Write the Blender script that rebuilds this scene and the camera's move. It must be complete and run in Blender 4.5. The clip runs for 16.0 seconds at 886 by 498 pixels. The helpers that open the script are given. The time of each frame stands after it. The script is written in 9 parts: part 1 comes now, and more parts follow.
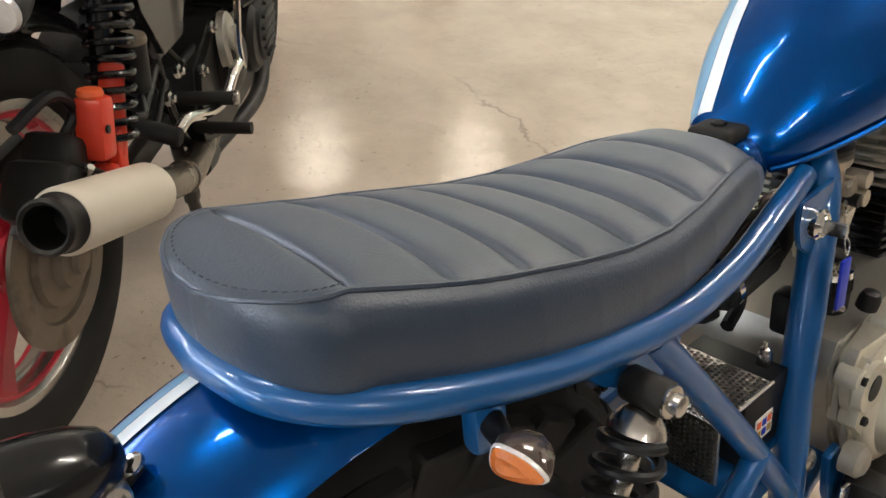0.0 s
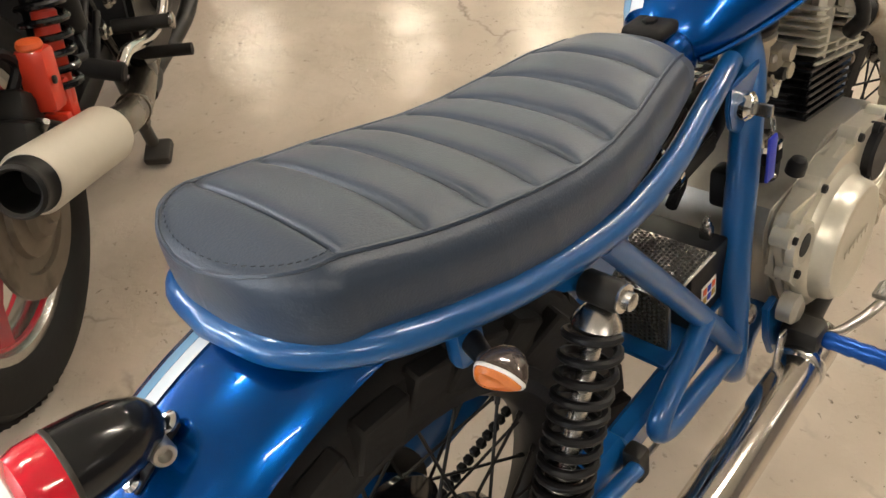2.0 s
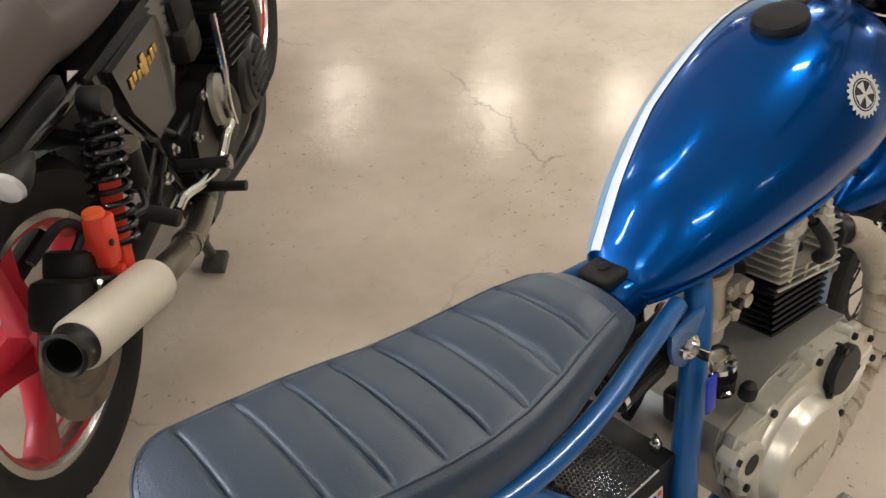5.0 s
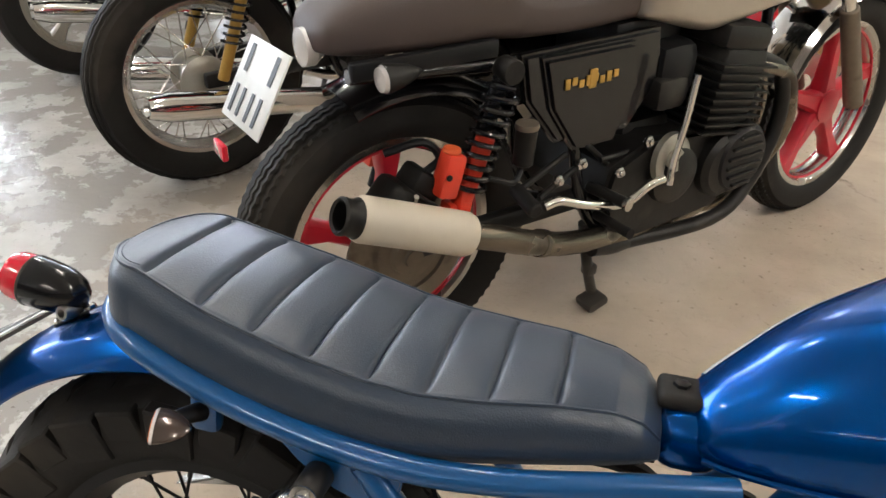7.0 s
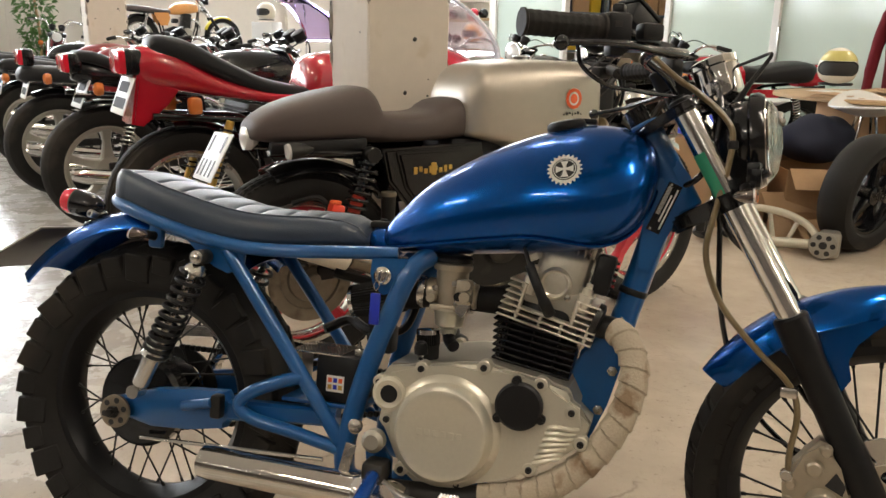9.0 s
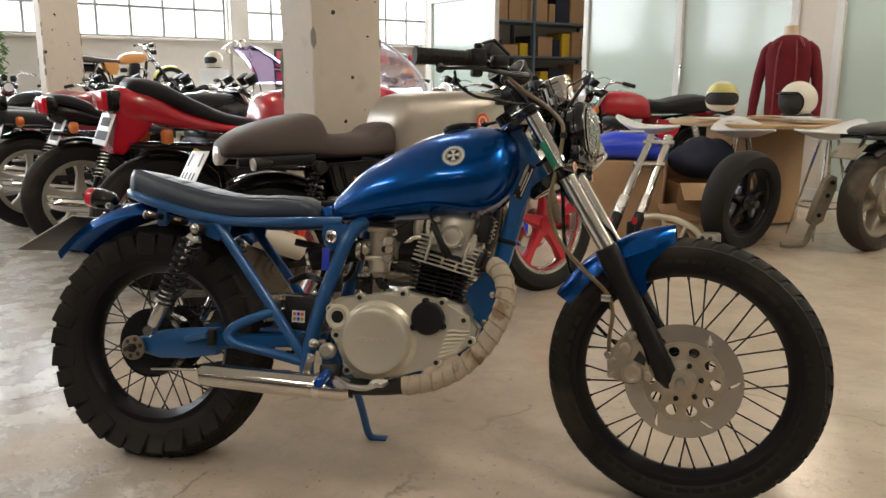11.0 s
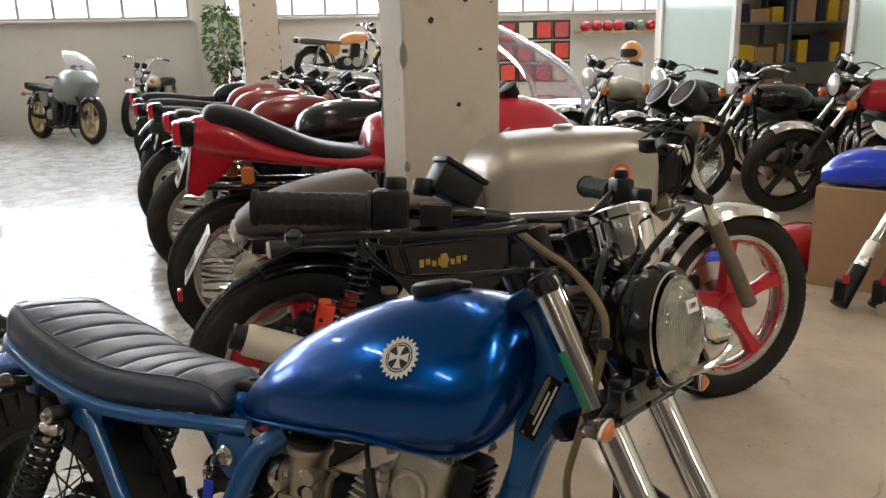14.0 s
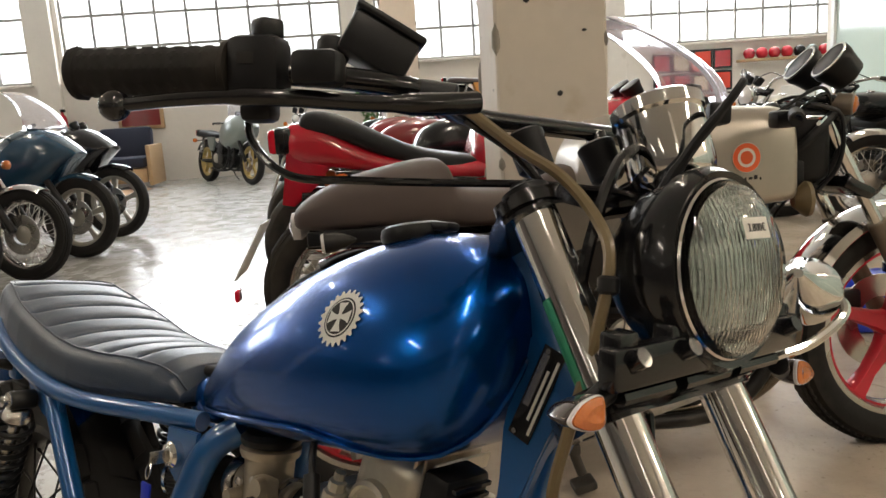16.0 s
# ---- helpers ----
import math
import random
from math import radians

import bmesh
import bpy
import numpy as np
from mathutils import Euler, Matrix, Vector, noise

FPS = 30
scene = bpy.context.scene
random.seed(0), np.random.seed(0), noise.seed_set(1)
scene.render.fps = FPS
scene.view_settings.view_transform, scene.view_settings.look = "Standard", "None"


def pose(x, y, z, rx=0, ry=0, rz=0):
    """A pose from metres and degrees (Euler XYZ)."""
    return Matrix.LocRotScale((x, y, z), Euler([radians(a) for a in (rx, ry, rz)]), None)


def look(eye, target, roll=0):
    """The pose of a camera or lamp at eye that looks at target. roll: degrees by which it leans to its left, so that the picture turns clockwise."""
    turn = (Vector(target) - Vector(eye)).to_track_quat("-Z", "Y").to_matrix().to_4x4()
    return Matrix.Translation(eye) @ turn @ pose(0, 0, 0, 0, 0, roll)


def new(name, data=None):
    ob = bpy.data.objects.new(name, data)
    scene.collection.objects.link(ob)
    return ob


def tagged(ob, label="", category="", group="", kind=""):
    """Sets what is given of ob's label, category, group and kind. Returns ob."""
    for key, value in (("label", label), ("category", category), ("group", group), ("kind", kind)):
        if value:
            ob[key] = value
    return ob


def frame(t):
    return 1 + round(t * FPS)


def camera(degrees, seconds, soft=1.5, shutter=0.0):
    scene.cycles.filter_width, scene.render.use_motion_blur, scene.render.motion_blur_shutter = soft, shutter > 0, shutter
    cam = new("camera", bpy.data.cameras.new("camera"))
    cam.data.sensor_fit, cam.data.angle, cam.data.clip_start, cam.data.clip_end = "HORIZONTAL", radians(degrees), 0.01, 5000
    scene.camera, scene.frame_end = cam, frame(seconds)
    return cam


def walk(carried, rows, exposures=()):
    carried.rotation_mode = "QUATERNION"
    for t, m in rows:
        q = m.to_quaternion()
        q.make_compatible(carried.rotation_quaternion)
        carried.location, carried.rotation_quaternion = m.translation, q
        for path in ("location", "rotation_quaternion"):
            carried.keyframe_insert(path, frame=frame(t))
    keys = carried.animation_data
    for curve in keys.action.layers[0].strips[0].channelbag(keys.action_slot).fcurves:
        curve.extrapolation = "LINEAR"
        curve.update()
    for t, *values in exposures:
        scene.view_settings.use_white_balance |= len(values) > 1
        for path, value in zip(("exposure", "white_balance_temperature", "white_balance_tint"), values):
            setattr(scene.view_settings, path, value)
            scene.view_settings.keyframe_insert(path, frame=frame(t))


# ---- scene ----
cam = camera(59.2, 16.0)
PATH = [
    (0, (-0.223, -0.179, 1.032), (0.895, 1.0, -0.134), 4.3),
    (0.5, (-0.25, -0.178, 0.948), (0.859, 1.041, -0.185), 2.7),
    (1, (-0.27, -0.166, 0.947), (0.847, 1.057, -0.174), 1.4),
    (1.5, (-0.252, -0.176, 1.009), (0.854, 0.956, -0.215), 1.0),
    (2, (-0.239, -0.182, 1.108), (0.809, 0.763, -0.309), 0.2),
    (2.5, (-0.269, -0.194, 1.237), (0.762, 0.712, -0.217), 0.5),
    (3, (-0.305, -0.2, 1.299), (0.747, 0.71, -0.138), 0.5),
    (3.5, (-0.31, -0.194, 1.341), (0.774, 0.745, -0.054), -0.1),
    (3.7, (-0.312, -0.19, 1.347), (0.776, 0.766, -0.031), -0.3),
    (5.8, (0.096, -0.258, 1.294), (0.68, 1.078, -0.076), 0.4),
    (6, (0.141, -0.224, 1.265), (0.58, 1.154, -0.116), 1.0),
    (6.5, (0.255, -0.262, 1.238), (0.233, 1.222, -0.102), 1.0),
    (7, (0.379, -0.417, 1.18), (-0.027, 1.218, 0.101), 1.8),
    (7.5, (0.447, -0.592, 1.089), (-0.04, 1.163, 0.264), 1.1),
    (8, (0.604, -0.76, 1.079), (0.088, 1.058, 0.424), -0.3),
    (8.4, (0.797, -0.925, 1.056), (0.252, 0.91, 0.478), 0.5),
    (8.5, (0.827, -0.971, 1.059), (0.286, 0.867, 0.486), 0.8),
    (9, (0.949, -1.221, 1.044), (0.456, 0.643, 0.511), 1.3),
    (9.2, (0.993, -1.319, 1.057), (0.525, 0.555, 0.54), 1.2),
    (11.3, (1.16, -1.811, 1.008), (0.792, 0.109, 0.587), 0.1),
    (11.5, (1.168, -1.763, 1.061), (0.797, 0.156, 0.639), -0.2),
    (12, (1.2, -1.636, 1.193), (0.822, 0.275, 0.742), -0.8),
    (12.5, (1.15, -1.498, 1.299), (0.757, 0.405, 0.824), -1.0),
    (13, (1.122, -1.304, 1.338), (0.672, 0.583, 0.85), -0.9),
    (13.5, (1.245, -1.015, 1.285), (0.533, 0.785, 0.783), -0.2),
    (13.8, (1.324, -0.836, 1.24), (0.429, 0.883, 0.743), -1.5),
    (14, (1.331, -0.721, 1.225), (0.377, 0.961, 0.713), -1.5),
    (14.5, (1.313, -0.52, 1.122), (0.266, 1.105, 0.609), -2.0),
    (15, (1.341, -0.429, 1.049), (0.159, 1.104, 0.545), -2.7),
    (15.5, (1.353, -0.388, 1.026), (0.095, 1.105, 0.593), -3.2),
    (16, (1.356, -0.394, 1.025), (0.056, 1.078, 0.649), -3.9),
]
walk(cam, [(t, look(eye, target, roll)) for t, eye, target, roll in PATH],
     [(0.0, -0.1, 6000, 10), (0.8, 0.12, 6150, 10), (1.5, -0.02, 6250, 10), (2.0, 0.0, 6350, 10), (3.5, -0.05, 6250, 10), (6.0, -0.1, 5700, 10), (7.0, -0.1, 5950, 10), (8.0, -0.12, 6250, 10), (9.0, -0.28, 6500, 10), (12.5, -0.65, 6250, 10), (13.5, -0.67, 6300, 10), (14.2, -0.79, 6300, 10), (14.7, -0.78, 6300, 10), (16.0, -0.69, 6550, 10)])

# ---- daylight behind the windows ----
HALL = radians(46)                      # the hall's grid is turned against the blue motorcycle
U, V = Vector((math.cos(HALL), math.sin(HALL), 0)), Vector((-math.sin(HALL), math.cos(HALL), 0))
WIN_V, OFFICE_U, CEIL = 12.2, 6.0, 4.3


def hall(u, v, z=0.0):
    return U * u + V * v + Vector((0, 0, z))


world = bpy.data.worlds.new("sky")
scene.world = world
world.use_nodes = True
wn = world.node_tree.nodes
sky = wn.new("ShaderNodeTexSky")
sky.sky_type, sky.sun_disc = "NISHITA", False
sky.sun_elevation, sky.sun_rotation = radians(40), radians(60)
wn["Background"].inputs["Strength"].default_value = 0.12
world.node_tree.links.new(sky.outputs[0], wn["Background"].inputs[0])

sun = new("sun", bpy.data.lights.new("sun", "SUN"))
sun.data.energy, sun.data.angle, sun.data.color = 1.5, radians(3), (1, 0.96, 0.9)
sun.matrix_world = look(hall(2, 30, 25), hall(2, 12, 0))

LAMP_POWER, WINDOW_POWER = 56, 540


def area(name, m, sx, sy, power, color):
    la = bpy.data.lights.new(name, "AREA")
    la.shape, la.size, la.size_y, la.energy, la.color = "RECTANGLE", sx, sy, power, color
    ob = new(name, la)
    ob.matrix_world = m
    return ob


# ---- materials ----
def mat(name, color, rough=0.5, metal=0.0, grain=0.0, scale=60.0, bump=0.0, coat=0.0, wear=None, wear_amt=0.0, rvar=0.0, emit=0.0, spec=0.5, big=3.0):
    """A surface with colour variation at two scales, optional wear colour, bump and clear coat."""
    m = bpy.data.materials.new(name)
    m.use_nodes = True
    nt = m.node_tree
    b = nt.nodes["Principled BSDF"]
    b.inputs["Base Color"].default_value = (*color, 1)
    b.inputs["Roughness"].default_value, b.inputs["Metallic"].default_value = rough, metal
    b.inputs["Specular IOR Level"].default_value = spec
    if coat:
        b.inputs["Coat Weight"].default_value, b.inputs["Coat Roughness"].default_value = coat, 0.04
    if emit:
        b.inputs["Emission Color"].default_value, b.inputs["Emission Strength"].default_value = (*color, 1), emit
    tc = nt.nodes.new("ShaderNodeTexCoord")
    if grain or bump or wear or rvar:
        n1 = nt.nodes.new("ShaderNodeTexNoise")
        n1.inputs["Scale"].default_value, n1.inputs["Detail"].default_value = scale, 6
        n2 = nt.nodes.new("ShaderNodeTexNoise")
        n2.inputs["Scale"].default_value, n2.inputs["Detail"].default_value = big, 4
        for n in (n1, n2):
            nt.links.new(tc.outputs["Object"], n.inputs["Vector"])
        last = None
        if grain:
            mul = nt.nodes.new("ShaderNodeMath"); mul.operation = "MULTIPLY_ADD"
            nt.links.new(n1.outputs["Fac"], mul.inputs[0]); mul.inputs[1].default_value = 0.5
            half = nt.nodes.new("ShaderNodeMath"); half.operation = "MULTIPLY"
            nt.links.new(n2.outputs["Fac"], half.inputs[0]); half.inputs[1].default_value = 0.5
            nt.links.new(half.outputs[0], mul.inputs[2])
            mix = nt.nodes.new("ShaderNodeMix"); mix.data_type = "RGBA"
            mix.inputs[6].default_value = (*[max(0, c * (1 - grain)) for c in color], 1)
            mix.inputs[7].default_value = (*[min(1, c * (1 + grain)) for c in color], 1)
            nt.links.new(mul.outputs[0], mix.inputs[0])
            last = mix.outputs[2]
        if wear:
            ramp = nt.nodes.new("ShaderNodeMapRange")
            ramp.inputs[1].default_value, ramp.inputs[2].default_value = 0.62 - wear_amt, 0.70 - wear_amt
            nt.links.new(n2.outputs["Fac"], ramp.inputs[0])
            mw = nt.nodes.new("ShaderNodeMix"); mw.data_type = "RGBA"
            if last:
                nt.links.new(last, mw.inputs[6])
            else:
                mw.inputs[6].default_value = (*color, 1)
            mw.inputs[7].default_value = (*wear, 1)
            nt.links.new(ramp.outputs[0], mw.inputs[0])
            last = mw.outputs[2]
        if last:
            nt.links.new(last, b.inputs["Base Color"])
        if rvar:
            mr = nt.nodes.new("ShaderNodeMapRange")
            mr.inputs[3].default_value, mr.inputs[4].default_value = max(0.02, rough - rvar), min(1, rough + rvar)
            nt.links.new(n2.outputs["Fac"], mr.inputs[0])
            nt.links.new(mr.outputs[0], b.inputs["Roughness"])
        if bump:
            bp = nt.nodes.new("ShaderNodeBump")
            bp.inputs["Strength"].default_value, bp.inputs["Distance"].default_value = bump, 0.002
            nt.links.new(n1.outputs["Fac"], bp.inputs["Height"])
            nt.links.new(bp.outputs[0], b.inputs["Normal"])
    return m


def glass(name, color=(1, 1, 1), rough=0.02, ior=1.45):
    m = bpy.data.materials.new(name)
    m.use_nodes = True
    b = m.node_tree.nodes["Principled BSDF"]
    b.inputs["Base Color"].default_value = (*color, 1)
    b.inputs["Transmission Weight"].default_value, b.inputs["Roughness"].default_value, b.inputs["IOR"].default_value = 1, rough, ior
    return m


BLUE = mat("metallic blue paint", (0.0003, 0.061, 0.265), 0.25, 0.72, 0.16, 900, 0.0, 0.4, spec=0.04)
FRAME_BLUE = mat("blue frame enamel", (0.005, 0.085, 0.27), 0.3, 0.15, 0.14, 200, 0.05, 0.5, wear=(0.014, 0.1, 0.29), wear_amt=0.0)
WHITE_STRIPE = mat("white stripe paint", (0.72, 0.78, 0.82), 0.25, 0, 0.03, 40, 0, 0.8)
PALE_BLUE = mat("pale blue stripe paint", (0.22, 0.42, 0.62), 0.25, 0, 0.04, 40, 0, 0.8)
LEATHER = mat("dark blue grey leather", (0.0145, 0.029, 0.056), 0.37, 0, 0.2, 520, 0.2, rvar=0.07, spec=0.68)
LEATHER.node_tree.nodes["Principled BSDF"].inputs["Sheen Weight"].default_value = 0.12
THREAD = mat("seat thread", (0.03, 0.036, 0.05), 0.8)
RUBBER = mat("tyre rubber", (0.013, 0.0118, 0.011), 0.68, 0, 0.35, 90, 0.25, wear=(0.034, 0.029, 0.023), wear_amt=0.08, spec=0.28)
BLACK = mat("black enamel", (0.006, 0.006, 0.007), 0.22, 0, 0.2, 120, 0.03, 0.45, spec=0.3)
SATIN_BLACK = mat("satin black parts", (0.008, 0.008, 0.009), 0.42, 0, 0.3, 150, 0.1, spec=0.28)
GRIMY = mat("oily dark metal", (0.019, 0.018, 0.017), 0.45, 0.5, 0.45, 70, 0.25, wear=(0.07, 0.064, 0.056), wear_amt=0.05)
CHROME = mat("chrome", (0.75, 0.74, 0.72), 0.09, 1, 0.06, 200, 0.0, rvar=0.05)
POLISHED = mat("polished steel", (0.62, 0.58, 0.53), 0.13, 1, 0.12, 160, 0.03, rvar=0.06)
STEEL = mat("brushed steel", (0.55, 0.53, 0.5), 0.27, 1, 0.15, 260, 0.06, rvar=0.1)
ALU = mat("cast aluminium", (0.40, 0.38, 0.33), 0.42, 0.75, 0.16, 130, 0.1, wear=(0.36, 0.34, 0.3), wear_amt=0.02, rvar=0.08)
ALU_PAINT = mat("silver painted case", (0.62, 0.585, 0.49), 0.33, 0.55, 0.12, 160, 0.06, rvar=0.08)
WRAP = mat("exhaust wrap cloth", (0.42, 0.36, 0.275), 0.85, 0, 0.3, 260, 0.6, wear=(0.23, 0.16, 0.1), wear_amt=0.06, big=14)
AMBER = mat("amber lens", (0.55, 0.15, 0.03), 0.15, 0, 0.3, 300, 0.3, 0.6)
CLEAR_LENS = mat("clear ribbed lens", (0.75, 0.72, 0.7), 0.12, 0.3, 0.1, 260, 0.3, 0.8)
RED_LENS = mat("red lens", (0.62, 0.008, 0.026), 0.14, 0, 0.1, 200, 0.1, 0.7)
LAMP_GLASS = glass("ribbed lamp glass", (1.0, 1.0, 0.985), 0.02, 1.3)
BLUE_ANOD = mat("blue anodised metal", (0.006, 0.075, 0.36), 0.25, 0.6, 0.1, 200)
BLUE_PLASTIC = mat("blue plastic", (0.01, 0.03, 0.45), 0.4)
STICKER = mat("white paper sticker", (0.75, 0.73, 0.68), 0.6, 0, 0.05, 90)
SMOKED_SHELL = mat("smoked dark lamp shell", (0.07, 0.05, 0.042), 0.16, 0.4, 0.2, 200, 0.05, 0.8)
CARB_ALLOY = mat("stained carburettor alloy", (0.44, 0.39, 0.31), 0.36, 0.6, 0.35, 60, 0.2, wear=(0.22, 0.17, 0.11), wear_amt=0.03)
DUSTY_BROWN = mat("brown dusty old alloy", (0.2, 0.165, 0.125), 0.5, 0.5, 0.35, 50, 0.2, wear=(0.11, 0.085, 0.06), wear_amt=0.05, big=9)
STAINED_PIPE = mat("heat stained exhaust steel", (0.17, 0.145, 0.115), 0.26, 0.85, 0.35, 40, 0.1, wear=(0.07, 0.06, 0.05), wear_amt=0.06, rvar=0.12, big=7)
PALE_YELLOW = mat("faded yellow helmet paint", (0.56, 0.5, 0.16), 0.35, 0, 0.1, 30, 0, 0.5)
CREAM_SHELL = mat("cream helmet paint", (0.72, 0.67, 0.57), 0.3, 0, 0.06, 30, 0, 0.6)
DUSTY_ALLOY = mat("dusty corroded alloy", (0.3, 0.26, 0.2), 0.55, 0.4, 0.35, 60, 0.3, wear=(0.19, 0.155, 0.115), wear_amt=0.04, big=8)
# lightened colour stands in for floor light on the holder's underside
PLATE_BACK = mat("grey black plastic lightened for floor bounce", (0.075, 0.064, 0.056), 0.5, 0, 0.25, 60, 0.1)
GAUGE_TEAL = mat("teal gauge glass", (0.02, 0.065, 0.06), 0.08, 0, 0.1, 60, 0, 0.8)
REFLECTOR = mat("silvered lamp reflector", (0.93, 0.92, 0.9), 0.1, 1, 0.03, 60)
FIN_ALLOY = mat("bright fin alloy", (0.66, 0.62, 0.53), 0.36, 0.7, 0.2, 120, 0.1, wear=(0.4, 0.36, 0.29), wear_amt=0.02)
GREY_INK = mat("faded grey ink", (0.1, 0.1, 0.1), 0.7)
INK = mat("black ink", (0.02, 0.02, 0.02), 0.7)
BRASS_HOSE = mat("aged clear hose", (0.15, 0.11, 0.055), 0.35, 0, 0.25, 80, 0.1, 0.3)
GREEN_TAPE = mat("green sticker", (0.02, 0.22, 0.12), 0.45, 0, 0.15, 90)
ORANGE = mat("orange red sticker", (0.75, 0.12, 0.03), 0.5, 0, 0.1, 80)
RED = mat("red paint", (0.45, 0.008, 0.022), 0.25, 0, 0.08, 60, 0, 0.8)
DARK_RED = mat("dark red paint", (0.20, 0.012, 0.014), 0.28, 0, 0.1, 60, 0, 0.7)
RED_WHEEL = mat("red wheel enamel", (0.52, 0.012, 0.03), 0.35, 0, 0.12, 60, 0.05, 0.3)
RED_ORANGE = mat("red orange enamel", (0.72, 0.05, 0.02), 0.4, 0, 0.15, 70, 0.05, 0.2)
BROWN_SEAT = mat("brown grey vinyl seat", (0.074, 0.054, 0.048), 0.55, 0, 0.14, 400, 0.2, rvar=0.06)
BLACK_SEAT = mat("black vinyl seat", (0.012, 0.012, 0.014), 0.46, 0, 0.2, 400, 0.2, rvar=0.06, spec=0.3)
BARE_TANK = mat("bare brushed tank metal", (0.46, 0.42, 0.36), 0.36, 0.62, 0.12, 25, 0.05, rvar=0.1, wear=(0.44, 0.4, 0.34), wear_amt=0.03)
IVORY = mat("ivory enamel", (0.62, 0.56, 0.46), 0.42, 0, 0.08, 40, 0.05, wear=(0.45, 0.38, 0.29), wear_amt=-0.02)
PLATE_WHITE = mat("number plate white", (0.70, 0.70, 0.66), 0.4, 0, 0.08, 30, 0.03)
GOLD = mat("gold emblem", (0.55, 0.34, 0.08), 0.4, 0.6, 0.2, 80)
GOLD_WHEEL = mat("gold cast wheel", (0.45, 0.33, 0.12), 0.4, 0.5, 0.15, 60)
GREY_FAIRING = mat("grey green fairing", (0.19, 0.22, 0.2), 0.3, 0.1, 0.1, 30, 0, 0.6)
NAVY = mat("navy fairing paint", (0.012, 0.045, 0.085), 0.25, 0.1, 0.1, 30, 0, 0.8)
CREAM = mat("cream paint", (0.62, 0.55, 0.38), 0.35, 0, 0.1, 30, 0, 0.5)
YELLOW = mat("yellow paint", (0.62, 0.5, 0.02), 0.35, 0, 0.1, 30, 0, 0.5)
ORANGE_PAINT = mat("orange paint", (0.62, 0.27, 0.07), 0.3, 0, 0.1, 30, 0, 0.7)
BRIGHT_BLUE = mat("bright blue plastic", (0.01, 0.05, 0.65), 0.28, 0, 0.06, 30, 0, 0.6)
PLASTER = mat("cream painted plaster", (0.72, 0.67, 0.60), 0.8, 0, 0.08, 14, 0.25, wear=(0.62, 0.56, 0.48), wear_amt=-0.03, big=2.0)
COLUMN = mat("worn cream column paint", (0.67, 0.6, 0.515), 0.75, 0, 0.1, 22, 0.3, wear=(0.6, 0.52, 0.41), wear_amt=0.0, big=5.0)
# assumed dark colour for unseen walls, cuts the light they bounce back
BOUNCE_CUT_WALL = mat("grey brown wall darkened to cut bounce", (0.2, 0.17, 0.145), 0.85, 0, 0.15, 14, 0.25, big=2.0)
CONCRETE_BARE = mat("bare chipped concrete", (0.3, 0.27, 0.23), 0.9, 0, 0.3, 60, 0.6)
WHITE_METAL = mat("white window frame", (0.72, 0.72, 0.70), 0.4, 0, 0.05, 30)
MULLION = mat("grey steel glazing bar", (0.30, 0.29, 0.27), 0.5, 0.2, 0.15, 60)
CARDBOARD = mat("cardboard", (0.42, 0.27, 0.15), 0.85, 0, 0.15, 40, 0.15)
YELLOW_BOX = mat("yellow cardboard", (0.62, 0.42, 0.02), 0.7, 0, 0.12, 30, 0.1)
WOOD = mat("pale wood", (0.42, 0.28, 0.15), 0.55, 0, 0.2, 30, 0.1)
WHITE_PLASTIC = mat("white moulded plastic", (0.66, 0.66, 0.65), 0.32, 0, 0.03, 20)
MAROON = mat("maroon knitted wool", (0.13, 0.006, 0.014), 0.95, 0, 0.25, 300, 0.5)
BEIGE = mat("beige mannequin plastic", (0.6, 0.48, 0.36), 0.5, 0, 0.06, 20)
SHELF_STEEL = mat("blue grey shelf steel", (0.12, 0.16, 0.22), 0.45, 0.3, 0.15, 40)
CEILING = mat("white ceiling paint", (0.66, 0.64, 0.6), 0.9, 0, 0.06, 8, 0.1)
SCREEN_CLEAR = glass("clear acrylic screen", (0.88, 0.88, 0.93), 0.06, 1.12)
SCREEN_CLEAR.node_tree.nodes["Principled BSDF"].inputs["Transmission Weight"].default_value = 0.82
SCREEN_PURPLE = glass("purple acrylic screen", (0.68, 0.56, 0.95), 0.03, 1.06)
DARK_CLOTH = mat("navy upholstery", (0.02, 0.024, 0.045), 0.85, 0, 0.2, 120, 0.2)
LEAF = mat("house plant leaf", (0.07, 0.17, 0.03), 0.5, 0, 0.3, 20)
LAMP_COVER = mat("glowing lamp cover", (1.0, 0.88, 0.7), 0.5, emit=12)
TUBE_LIGHT = mat("lit lamp tube", (1.0, 0.93, 0.82), 0.5, emit=22)


